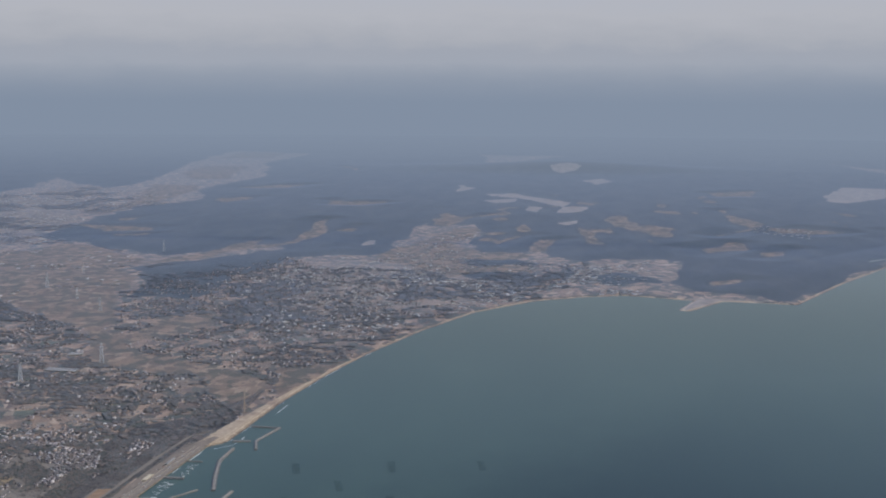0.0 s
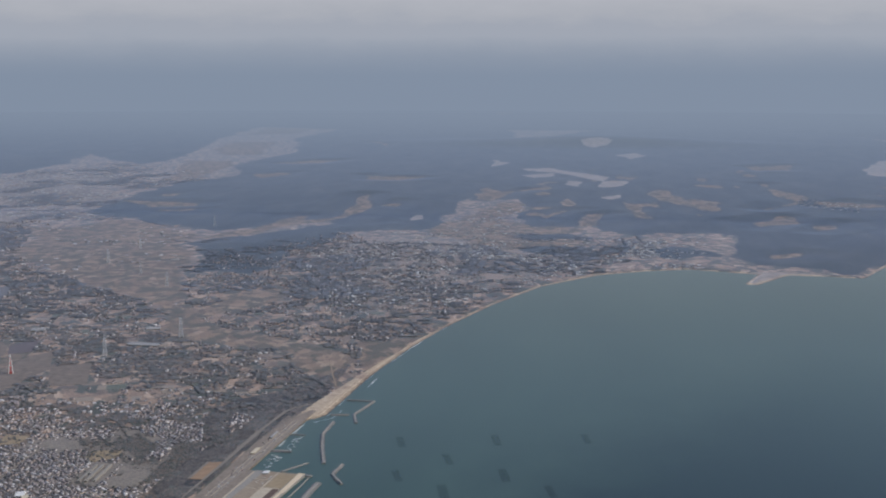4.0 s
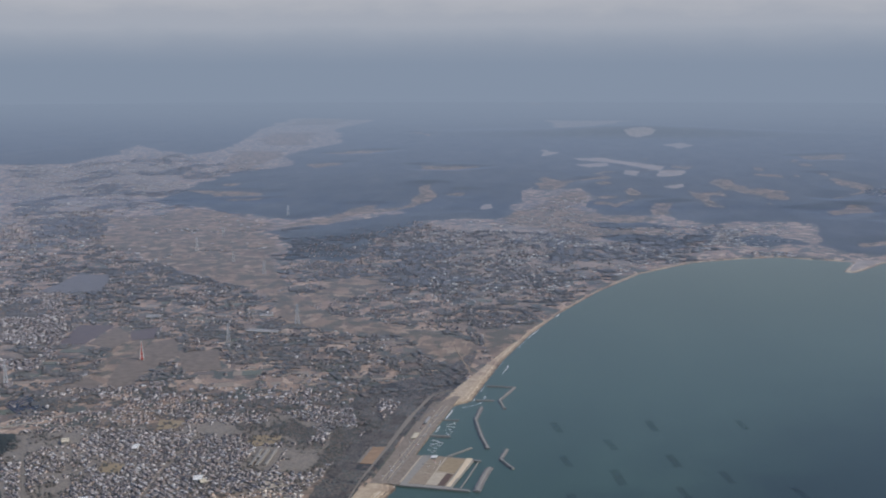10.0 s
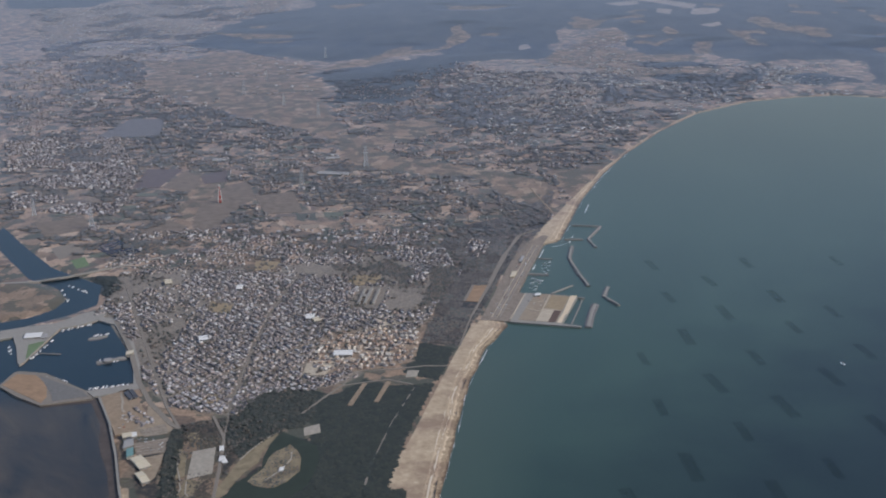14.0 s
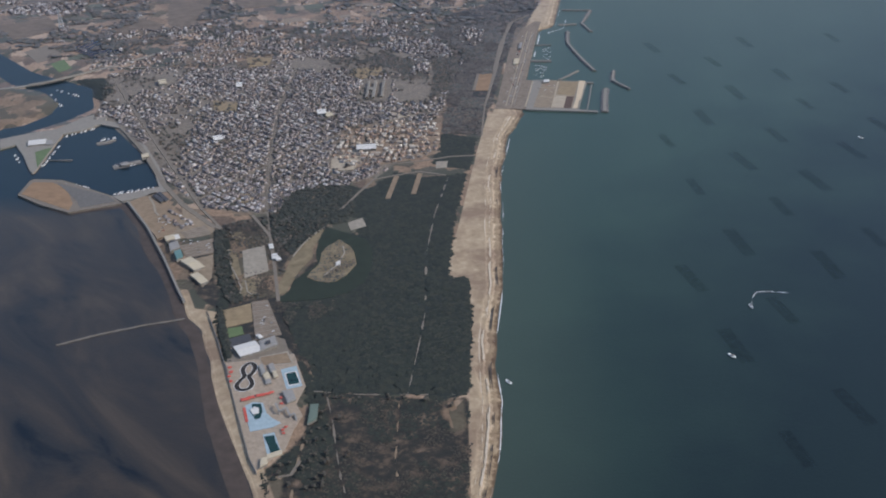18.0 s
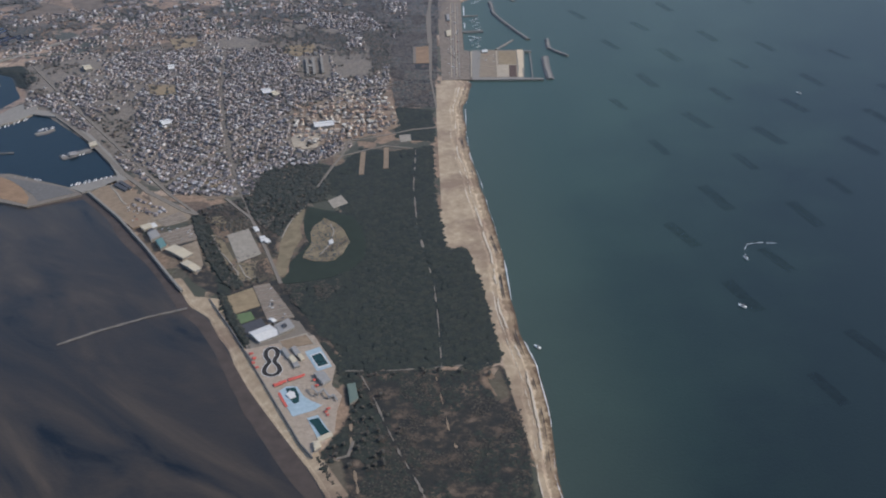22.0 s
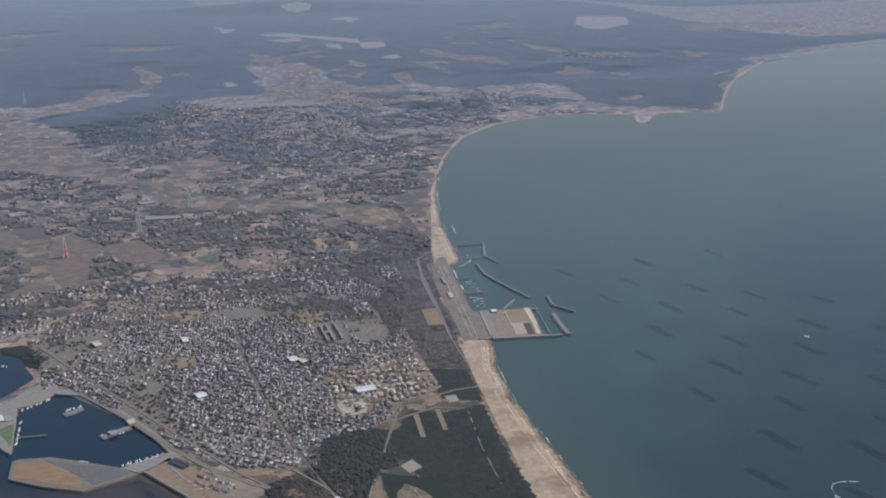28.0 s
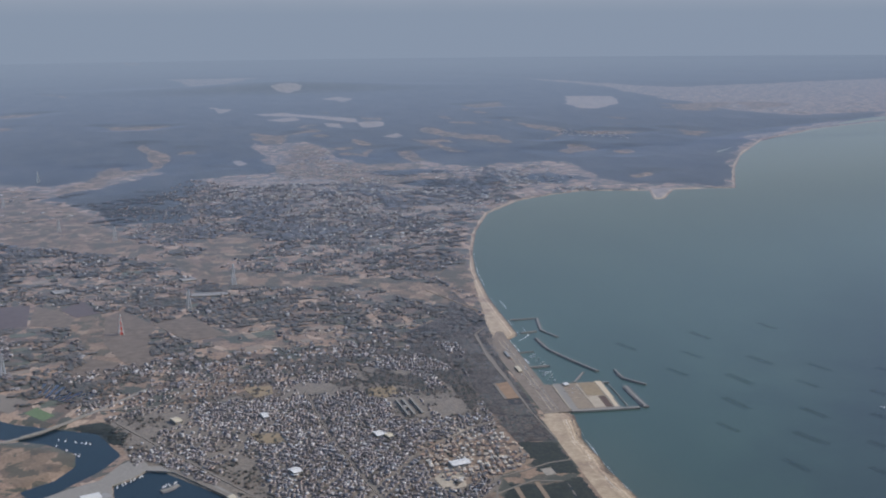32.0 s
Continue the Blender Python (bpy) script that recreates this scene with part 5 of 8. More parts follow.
_bedmesh = None
beds_done = []
for k, (x, y) in enumerate(BEDS):
    if any(math.hypot(x - u, y - v) < 7.0 for u, v in beds_done):
        continue
    beds_done.append((x, y))
    bed = seaweed_bed(x, y, k)
    size = 0.68 + 0.30 * ((k * 37) % 10) / 10
    bed.scale = (size, size, 1)
    if _bedmesh is None:
        v, f = [], []
        for i in range(9):
            y0 = -6.6 + i * 1.48
            b = len(v)
            v += [(-1.6 + 0.04 * i, y0, 0.03), (1.5 + 0.04 * i, y0, 0.03), (1.5 + 0.04 * i, y0 + 1.40, 0.03), (-1.6 + 0.04 * i, y0 + 1.40, 0.03)]
        _bedmesh = []
        for i in range(9):
            me = bpy.data.meshes.new("net")
            a = v[4 * i:4 * i + 4]
            me.from_pydata(a + [(p[0], p[1], -0.2) for p in a], [], [(0, 1, 2, 3), (4, 5, 1, 0), (5, 6, 2, 1), (6, 7, 3, 2), (7, 4, 0, 3)])
            me.materials.append(M_NORI)
            _bedmesh.append(me)
    for me in _bedmesh:
        new("net", me).parent = bed


# boats
def boat(x, y, turn, size=1.0, label="small white fishing boat moored in harbour", group="moored boats"):
    b = thing("boat", label, "boat", x, y, 0.0, turn, group=group)
    b.scale = (size, size, size)
    if "hull" not in BOAT:
        bm = bmesh.new()
        rings = []
        for yy, w, z in ((-0.6, 0.16, 0.16), (-0.55, 0.2, 0.16), (0.0, 0.22, 0.17), (0.35, 0.17, 0.2), (0.62, 0.02, 0.26)):
            rings.append([bm.verts.new(p) for p in ((-w, yy, z), (-w * 0.7, yy, -0.08), (w * 0.7, yy, -0.08), (w, yy, z))])
        for a, c in zip(rings, rings[1:]):
            for i in range(4):
                bm.faces.new((a[i], a[(i + 1) % 4], c[(i + 1) % 4], c[i]))
        bm.faces.new(rings[0][::-1]); bm.faces.new(rings[-1])
        me = bpy.data.meshes.new("hull"); bm.to_mesh(me); bm.free(); me.materials.append(M_BOAT)
        BOAT["hull"] = me
        bm = box_bm(-0.12, 0.12, -0.3, 0.05, 0.15, 0.36, 0.03)
        me = bpy.data.meshes.new("cabin"); bm.to_mesh(me); bm.free(); me.materials.append(M_GREYR)
        BOAT["cabin"] = me
    new("hull", BOAT["hull"]).parent = b
    new("cabin", BOAT["cabin"]).parent = b
    return b


BOAT = {}
for (a, b), n in (([(-119.2, 354.6), (-120.0, 339.7)], 8), ([(-122.0, 335.9), (-122.2, 321.8)], 7), ([(-123.7, 335.7), (-123.6, 324.4)], 4), ([(-120.7, 334.9), (-121.5, 328.5)], 3), ([(-120.3, 353.2), (-120.8, 348.1)], 3)):
    for i in range(n):
        t = (i + RNG.uniform(0.1, 0.9)) / n
        boat(a[0] + (b[0] - a[0]) * t + RNG.uniform(-0.7, 0.7), a[1] + (b[1] - a[1]) * t, 90 + RNG.uniform(-18, 18), RNG.uniform(0.55, 0.95))
for (a, b), n in (([(-229.9, 235.2), (-220.6, 238.9)], 10), ([(-246.8, 242.3), (-236.3, 238.3)], 10), ([(-254.3, 276.5), (-249.2, 283.1)], 6), ([(-235.0, 252.5), (-229.3, 253.8)], 6), ([(-244.7, 270.4), (-240.4, 272.7)], 5), ([(-273.1, 309.3), (-263.9, 295.9)], 4), ([(-271.8, 312.0), (-261.6, 305.6)], 6), ([(-253.9, 251.3), (-254.5, 266.4)], 6), ([(-255.3, 273.4), (-248.4, 279.8)], 7), ([(-264.8, 260.8), (-260.3, 253.9)], 3)):
    for i in range(n):
        t = (i + RNG.uniform(0.1, 0.9)) / n
        boat(a[0] + (b[0] - a[0]) * t, a[1] + (b[1] - a[1]) * t + 0.3, RNG.uniform(-20, 20), RNG.uniform(0.8, 1.25))
(sbx, sby), = [(-85.5, 183.2)]
boat(sbx, sby, 190, 1.3, "white motor boat under way off the beach", "boats under way")
wk = [(-85.3, 183.6), (-84.6, 186.7), (-83.3, 189.0), (-81.0, 189.5), (-77.0, 188.7)]
tagged(band("wake", [(p[0], p[1]) for p in wk], 0.11, -0.1, 0.03, M_FOAM, step=0.8, jitter=0.08), "curved white wake behind a motor boat", "wake", kind="stuff")
for q in ([(-133.3, 156.0)], [(-92.4, 165.2)], [(-92.6, 165.3)], [(-39.3, 272.5)]):
    boat(q[0][0], q[0][1], 40, 1.2, "small white boat lying off the beach", "boats under way")

# ---- pool park, car parks, halls ----
P = Z + 0.08
slab("pavement", [(-185.2, 160.7), (-180.2, 161.9), (-173.0, 164.0), (-171.1, 158.7), (-169.2, 153.6), (-170.0, 148.2), (-168.3, 144.8), (-169.2, 140.9), (-169.7, 135.3), (-173.5, 129.7), (-175.1, 132.9), (-179.8, 145.4)], -0.4, P, M_PAVE, "beige paving of the closed pool park", "paving")


def flat_building(name, pts, h, roof_mat, label, category="hall", wall_mat=None, edge=0.12):
    """A low building with a slightly proud roof slab and a plinth."""
    cx, cy = sum(p[0] for p in pts) / len(pts), sum(p[1] for p in pts) / len(pts)
    b = thing(name, label, category, cx, cy, Z)
    loc = [(p[0] - cx, p[1] - cy) for p in pts]
    slab("wall", loc, -0.3, h, wall_mat or M_CONC, parent=b)
    r_ = slab("roof", [(x * (1 + edge), y * (1 + edge)) for x, y in loc], h, h + 0.10, roof_mat, parent=b)
    slab("roof_deck", [(x * 0.92, y * 0.92) for x, y in loc], h + 0.1, h + 0.16, roof_mat, parent=r_)
    return b


def hall(name, pts, h, rise, roof_mat, label, category="hall"):
    """A hall on a four-cornered plan with a low ridged roof and rooftop ventilators."""
    c = [np.array(p) for p in pts]
    m = sum(c) / 4
    u = (c[1] - c[0] + c[2] - c[3]) / 2
    v = (c[3] - c[0] + c[2] - c[1]) / 2
    L, W = np.linalg.norm(u), np.linalg.norm(v)
    b = thing(name, label, category, m[0], m[1], Z, math.degrees(math.atan2(u[1], u[0])))
    wall, roof = gable(L, W, h, rise, 0.12)
    w_ = mesh_ob("wall", wall[0], wall[1], M_CONC, b)
    r_ = mesh_ob("roof", roof[0], roof[1], roof_mat, b)
    part("ridge_cap", box_bm(-L / 2, L / 2, -0.08, 0.08, h + rise - 0.03, h + rise + 0.05), roof_mat, r_)
    part("door", box_bm(-0.35, 0.35, -W / 2 - 0.03, -W / 2, 0, h * 0.7), M_GREYR, w_)
    return b


hall("assembly_hall", [(-184.11, 165.85), (-180.49, 167.73), (-179.77, 164.21), (-183.21, 161.83)], 0.6, 0.2, M_WHITE, "white-roofed hall at the pool park entrance")
flat_building("annexe", [(-180.0, 167.3), (-177.7, 169.1), (-176.6, 166.3), (-179.2, 164.3)], 0.6, M_GREYR, "grey flat annexe behind the white-roofed hall", "building")
slab("pavement", [(-186.5, 168.8), (-182.8, 171.0), (-181.6, 168.1), (-185.4, 165.8)], -0.3, Z + 0.09, M_DARKR, "dark asphalt court beside a green court", "court")
flat_building("gear_house", [(-178.8, 166.8), (-178.2, 167.4), (-177.8, 166.4), (-178.4, 165.8)], 0.85, M_DARKR, "dark plant housing on the annexe roof", "building")
hall("ticket_house", [(-181.0, 170.1), (-180.6, 170.5), (-180.2, 169.1), (-180.7, 168.7)], 0.4, 0.15, M_WHITE, "small white ticket house beside the car park")
hall("warehouse", [(-203.3, 200.3), (-201.4, 201.7), (-198.4, 196.8), (-200.0, 194.9)], 0.55, 0.18, M_CREAM, "cream-roofed seaside warehouse beside the bay")
hall("warehouse", [(-199.6, 193.7), (-198.3, 194.6), (-195.9, 190.4), (-197.0, 189.3)], 0.55, 0.18, M_CREAM, "second cream-roofed warehouse beside the bay")
flat_building("shed", [(-206.0, 203.5), (-204.9, 204.5), (-203.6, 201.3), (-204.6, 200.1)], 0.6, M_TEAL, "teal-roofed shed on the sea wall", "shed")
flat_building("shed", [(-210.2, 210.9), (-208.3, 212.0), (-207.5, 210.1), (-209.2, 209.0)], 0.5, M_CREAM, "pale cream-roofed shed on the sea wall", "shed")
flat_building("tank_shed", [(-208.2, 207.5), (-206.7, 208.7), (-205.5, 205.9), (-207.1, 204.3)], 0.5, M_GREYR, "small grey shed on the sea wall", "shed")
flat_building("shed", [(-219.10, 232.87), (-218.81, 234.38), (-215.81, 230.63), (-216.15, 229.47)], 0.35, M_DARKR, "long dark shed beside the port yard", "shed")
flat_building("shed", [(-218.42, 234.33), (-217.90, 235.20), (-214.90, 231.44), (-215.37, 230.28)], 0.35, M_DARKR, "long dark shed beside the port yard", "shed")
flat_building("shed", [(-209.43, 211.37), (-208.56, 212.07), (-207.90, 210.65), (-208.77, 209.96)], 0.45, M_WHITE, "white-roofed shed on the sea wall", "shed")
flat_building("shed", [(-208.28, 211.76), (-207.37, 212.19), (-206.56, 210.49), (-207.43, 209.80)], 0.45, M_WHITE, "white-roofed shed on the sea wall", "shed")
flat_building("shed", [(-208.39, 208.87), (-207.52, 209.55), (-206.53, 207.34), (-207.36, 206.41)], 0.40, M_DARKR, "dark-roofed shed on the sea wall", "shed")
flat_building("club_house", [(-167.3, 147.1), (-166.0, 147.3), (-165.7, 143.4), (-167.0, 142.1)], 0.5, M_LODGE, "green-roofed lodge at the edge of pines", "lodge")
flat_building("changing_house", [(-172.9, 151.2), (-171.2, 151.5), (-170.2, 149.0), (-171.4, 147.9)], 0.5, M_GREYR, "grey changing house between the pools", "building")
flat_building("pump_house", [(-173.1, 132.6), (-172.2, 132.8), (-171.8, 131.4), (-172.8, 130.5)], 0.4, M_CREAM, "cream pump house by the beach wall", "building")
for i, q in enumerate(([(-178.7, 159.4), (-178.1, 160.0), (-177.0, 157.2), (-177.6, 156.5)], [(-177.4, 156.8), (-176.7, 157.5), (-175.9, 155.7), (-176.7, 155.0)], [(-177.0, 159.7), (-176.3, 160.3), (-175.3, 158.0), (-176.1, 157.3)], [(-175.9, 157.5), (-175.3, 157.8), (-174.6, 156.2), (-175.2, 155.7)], [(-176.7, 154.9), (-175.9, 155.3), (-175.4, 154.1), (-176.3, 153.6)])):
    flat_building("kiosk", q, 0.35, M_CREAM if i % 2 else M_GREYR, "low refreshment kiosk beside the pool channel", "kiosk")
slab("pavement", [(-179.4, 162.8), (-174.3, 164.9), (-172.6, 160.8), (-178.2, 159.6)], -0.3, P + 0.02, M_GRAVEL, "pale kerb round a brown court", "kerb")
slab("field", [(-179.1, 162.6), (-174.4, 164.3), (-173.0, 161.0), (-178.2, 160.0)], -0.3, P + 0.04, M_BREAK, "brown bare court inside the pool park", "court")

# figure-of-eight channel
(ax, ay), (bx, by) = [(-180.5, 161.0), (-180.1, 151.7)]
lazy = thing("lazy_river", "drained figure-of-eight pool channel with white rims", "pool", (ax + bx) / 2, (ay + by) / 2, P, math.degrees(math.atan2(ay - by, ax - bx)))
half = math.hypot(ax - bx, ay - by) / 2


def peanut(off, n=64):
    """The channel's centre line, moved outwards by off."""
    line = []
    c = half * 0.92 / math.sqrt(1 + math.sqrt(1.07))
    for i in range(n):
        a = 2 * math.pi * i / n
        r = c * math.sqrt(math.cos(2 * a) + math.sqrt(1.07 - math.sin(2 * a) ** 2))
        x = r * math.cos(a)
        line.append((x, r * math.sin(a) * (0.78 - 0.16 * x / half)))
    out = []
    for i in range(n):
        (x0, y0), (x1, y1) = line[i - 1], line[(i + 1) % n]
        d = math.hypot(x1 - x0, y1 - y0)
        out.append((line[i][0] + (y1 - y0) / d * off, line[i][1] - (x1 - x0) / d * off))
    return out


def ring(name, k0, k1, z, mat, parent, label=""):
    a, b = peanut(k0), peanut(k1)
    n = len(a)
    v = [(x, y, z) for x, y in a] + [(x, y, z) for x, y in b] + [(x, y, -0.2) for x, y in a] + [(x, y, -0.2) for x, y in b]
    f = []
    for i in range(n):
        j = (i + 1) % n
        f += [(i, n + i, n + j, j), (2 * n + i, i, j, 2 * n + j), (n + i, 3 * n + i, 3 * n + j, n + j)]
    mesh_ob(name, v, f, mat, parent, label)


ring("outer_rim", 0.42, 0.52, 0.06, M_WHITE, lazy, "white outer rim")
ring("channel", -0.42, 0.42, 0.03, M_CHAN, lazy, "dark empty channel")
ring("inner_rim", -0.50, -0.42, 0.06, M_WHITE, lazy, "white inner rim")

# pools
pool = thing("swimming_pool", "rectangular pool of green water with blue deck", "pool")
slab("deck", [(-174.6, 158.7), (-171.9, 160.0), (-169.8, 153.6), (-172.4, 152.4)], -0.3, P + 0.03, M_BLUE, parent=pool, label="light blue deck")
slab("coping", [(-173.7, 157.4), (-171.7, 158.4), (-170.2, 154.2), (-172.2, 153.4)], -0.3, P + 0.06, M_WHITE, parent=pool)
slab("water_surface", [(-173.4, 157.2), (-171.8, 158.0), (-170.4, 154.4), (-172.2, 153.8)], -0.3, P + 0.08, M_POOLG, parent=pool, label="still dark green water")
pool = thing("splash_pool", "pale blue fan-shaped wading pool, drained", "pool")
slab("basin", [(-178.8, 147.3), (-177.6, 148.5), (-175.8, 148.3), (-174.7, 145.5), (-173.4, 143.9), (-171.6, 142.6), (-172.8, 141.4), (-176.4, 140.0), (-177.6, 143.3)], -0.3, P + 0.04, M_BLUE, parent=pool, label="light blue painted basin")
slab("dark_basin", [(-177.7, 147.9), (-176.1, 148.0), (-175.4, 145.8), (-175.4, 143.9), (-176.2, 143.4), (-176.9, 144.7)], -0.3, P + 0.07, M_POOLG, parent=pool, label="dark green standing water")
slab("play_island", [(-177.6, 145.9), (-177.0, 147.0), (-176.2, 146.5), (-175.9, 145.2), (-176.8, 144.7)], -0.3, P + 0.22, M_WHITE, parent=pool, label="white play mound")
slab("red_edge", [(-179.0, 146.6), (-178.6, 146.9), (-177.2, 142.7), (-177.7, 142.7)], -0.3, P + 0.09, M_RED, parent=pool, label="pink-red paved edge")
pool = thing("wave_pool", "long dark green wave pool with pale coping", "pool")
slab("deck", [(-174.1, 139.3), (-172.3, 140.0), (-170.3, 135.0), (-172.4, 134.0)], -0.3, P + 0.03, M_BLUE, parent=pool, label="light blue deck")
slab("coping", [(-172.5, 134.0), (-170.2, 135.3), (-169.9, 134.2), (-172.1, 132.9)], -0.3, P + 0.10, M_CREAM, parent=pool)
slab("water_surface", [(-173.8, 138.7), (-172.2, 139.2), (-171.5, 137.2), (-170.5, 135.2), (-171.9, 134.4), (-172.7, 136.5)], -0.3, P + 0.06, M_POOLG, parent=pool, label="still dark green water")
slide = thing("water_slide", "grey winding water slide with steel frame", "water slide")
sx = [(-173.3, 147.2), (-172.3, 145.0), (-171.3, 146.3), (-170.4, 144.1), (-169.7, 144.9), (-169.1, 143.3)]
for k, (a, b) in enumerate(zip(sx, sx[1:])):
    band("chute", [a, b], 0.35, P + 0.75 - 0.12 * k, P + 0.85 - 0.12 * k, M_GREYR, parent=slide)
    part("post", box_bm(a[0] - 0.05, a[0] + 0.05, a[1] - 0.05, a[1] + 0.05, P - 0.3, P + 0.8 - 0.12 * k), M_STEEL, slide)
part("post", box_bm(sx[-1][0] - 0.05, sx[-1][0] + 0.05, sx[-1][1] - 0.05, sx[-1][1] + 0.05, P - 0.3, P + 0.25), M_STEEL, slide)


def tent(x, y, turn, w, d):
    t = thing("sun_tent", "red canvas sun shelter beside the pools", "tent", x, y, P, turn, group="red sun shelters")
    wall, roof = gable(w, d, 0.24, 0.14, 0.02, w * 0.2)
    mesh_ob("canopy", roof[0], roof[1], M_RED, t)
    for i in (-1, 1):
        for j in (-1, 1):
            part("pole", box_bm(i * w * 0.42 - 0.02, i * w * 0.42 + 0.02, j * d * 0.42 - 0.02, j * d * 0.42 + 0.02, -0.1, 0.24), M_STEEL, t)


for (x, y), w, d in zip([(-184.0, 159.0), (-183.4, 157.5), (-183.5, 156.1), (-182.8, 154.6), (-179.1, 149.1), (-178.2, 149.7), (-176.7, 150.4), (-175.7, 150.8), (-174.9, 151.3), (-172.9, 149.7), (-172.5, 148.0), (-171.0, 140.5), (-170.6, 141.3), (-170.7, 139.6)], (0.7, 0.7, 0.6, 0.6, 1.5, 1.3, 1.5, 1.4, 0.9, 0.5, 0.6, 0.5, 0.6, 0.5), (0.7, 0.8, 0.7, 0.6, 0.9, 0.8, 0.8, 0.7, 0.6, 0.6, 0.6, 0.6, 0.5, 0.5)):
    tent(x, y, 20, w, d)

# car parks and lots


def car_park(pts, rows, label, mat=None):
    """A four-cornered asphalt lot with raised strips between the rows."""
    lot = slab("pavement", pts, -0.3, Z + 0.07, mat or M_PARK, label, "car park")
    a, b, c, d = pts
    for i in range(rows):
        t = (i + 0.5) / rows
        p = (a[0] + (d[0] - a[0]) * t, a[1] + (d[1] - a[1]) * t)
        q = (b[0] + (c[0] - b[0]) * t, b[1] + (c[1] - b[1]) * t)
        s = band("kerb_strip", [(p[0] * 0.96 + q[0] * 0.04, p[1] * 0.96 + q[1] * 0.04), (p[0] * 0.04 + q[0] * 0.96, p[1] * 0.04 + q[1] * 0.96)], 0.14, 0.0, Z + 0.11, M_GRAVEL, parent=lot)
    return lot


slab("pavement", [(-185.0, 160.9), (-185.3, 165.6), (-181.4, 167.9), (-179.9, 168.3), (-177.6, 170.1), (-175.6, 169.0), (-174.4, 165.6), (-173.0, 163.8), (-180.2, 161.7)], -0.3, Z + 0.05, M_LANE, "grey-brown forecourt of the pool park", "paving")
car_park([(-184.9, 183.0), (-181.7, 183.9), (-176.5, 170.7), (-181.2, 168.7)], 9, "grey striped car park beside the pool park")
car_park([(-207.6, 214.1), (-202.7, 217.9), (-200.0, 213.2), (-205.0, 210.8)], 5, "grey striped car park behind the warehouses")
car_park([(-206.2, 207.6), (-199.1, 211.2), (-197.4, 204.2), (-202.9, 201.6)], 5, "lower grey striped car park behind the warehouses")
slab("field", [(-190.3, 179.3), (-184.9, 182.5), (-183.1, 175.5), (-187.7, 173.1)], -0.3, Z + 0.06, M_TANF, "tan dry grass field beside the car park", "field")
slab("field", [(-187.7, 172.7), (-184.8, 173.6), (-183.9, 170.9), (-186.7, 169.2)], -0.3, Z + 0.07, M_GRASS, "green grass court by the pool park", "field")
slab("pavement", [(-202.0, 200.7), (-197.4, 203.5), (-195.3, 193.0), (-196.3, 188.8), (-198.3, 191.7)], -0.3, Z + 0.05, M_APRON, "brown yard behind the warehouses", "yard")
slab("pavement", [(-191.4, 205.3), (-187.0, 207.9), (-183.8, 196.1), (-188.3, 192.8)], -0.3, Z + 0.06, M_GRAVEL, "pale gravel square in the park", "square")
slab("pavement", [(-169.9, 219.4), (-166.8, 222.0), (-165.4, 217.7), (-168.7, 215.5)], -0.3, Z + 0.06, M_GRAVEL, "pale gravel lot among pines", "square")
slab("pavement", [(-151.5, 255.3), (-148.5, 255.7), (-148.6, 251.3), (-151.3, 250.9)], -0.3, Z + 0.06, M_GRAVEL, "pale gravel lot near the beach", "square")
slab("field", [(-142.1, 325.1), (-137.3, 325.5), (-138.6, 309.7), (-143.1, 309.8)], -0.3, Z + 0.07, M_EARTH, "brown ploughed field behind the beach", "field")
band("path", [(-142.1, 325.1), (-143.1, 309.8)], 0.9, -0.3, Z + 0.1, M_LANE, "pale farm track beside a brown field", "path")
slab("field", [(-182.0, 331.4), (-173.2, 332.5), (-172.0, 324.6), (-178.3, 321.1), (-182.2, 323.8)], -0.3, Z + 0.06, M_TANF, "tan school sports ground", "field")
slab("field", [(-219.0, 343.1), (-210.1, 343.1), (-210.2, 335.1), (-216.0, 332.6)], -0.3, Z + 0.06, M_TANF, "tan open ground in the town", "field")
slab("field", [(-220.4, 301.6), (-212.5, 299.7), (-211.4, 292.3), (-217.9, 292.2)], -0.3, Z + 0.06, M_TANF, "small tan open ground in the town", "field")
slab("field", [(-181.6, 239.4), (-177.8, 239.6), (-177.5, 233.7), (-180.4, 232.2)], -0.3, Z + 0.06, M_TANF, "tan clearing at the edge of pines", "field")
slab("field", [(-198.8, 237.0), (-194.4, 235.8), (-194.4, 230.2), (-197.9, 230.0)], -0.3, Z + 0.06, M_TANF, "dry grass lot at the edge of town", "field")
slab("field", [(-170.8, 295.3), (-162.6, 298.9), (-158.9, 289.2), (-166.1, 284.7)], -0.3, Z + 0.06, M_SANDY, "sandy building ground in the town", "field")
slab("field", [(-178.8, 256.9), (-172.4, 264.8), (-170.2, 259.6), (-172.4, 249.9), (-178.0, 249.2)], -0.3, Z + 0.06, M_SANDY, "sandy open ground by the long hall", "field")

slab("field", [(-176.0, 215.1), (-174.9, 215.9), (-175.7, 209.0), (-176.1, 206.3), (-175.4, 202.4), (-177.1, 197.4), (-178.2, 190.2), (-178.5, 186.7), (-180.2, 186.1), (-180.7, 190.3), (-180.2, 195.1), (-180.1, 200.1), (-178.9, 206.5), (-178.0, 210.5)], -0.3, Z + 0.045, M_PARKG, "dry grass bank beside the park pond", "field")
slab("field", [(-195.6, 206.8), (-192.6, 204.8), (-189.2, 194.1), (-190.7, 192.7), (-193.4, 198.7)], -0.3, Z + 0.045, M_PARKG, "dry grass strip beside the gravel square", "field")
slab("field", [(-188.9, 193.1), (-184.6, 192.2), (-184.5, 185.9), (-187.7, 184.9)], -0.3, Z + 0.045, M_PARKG, "dry grass with worn paths in the park", "field")
slab("field", [(-197.4, 214.0), (-193.2, 214.6), (-191.9, 211.2), (-193.7, 210.2)], -0.3, Z + 0.045, M_PARKG, "tan dry grass lot inside the park", "field")
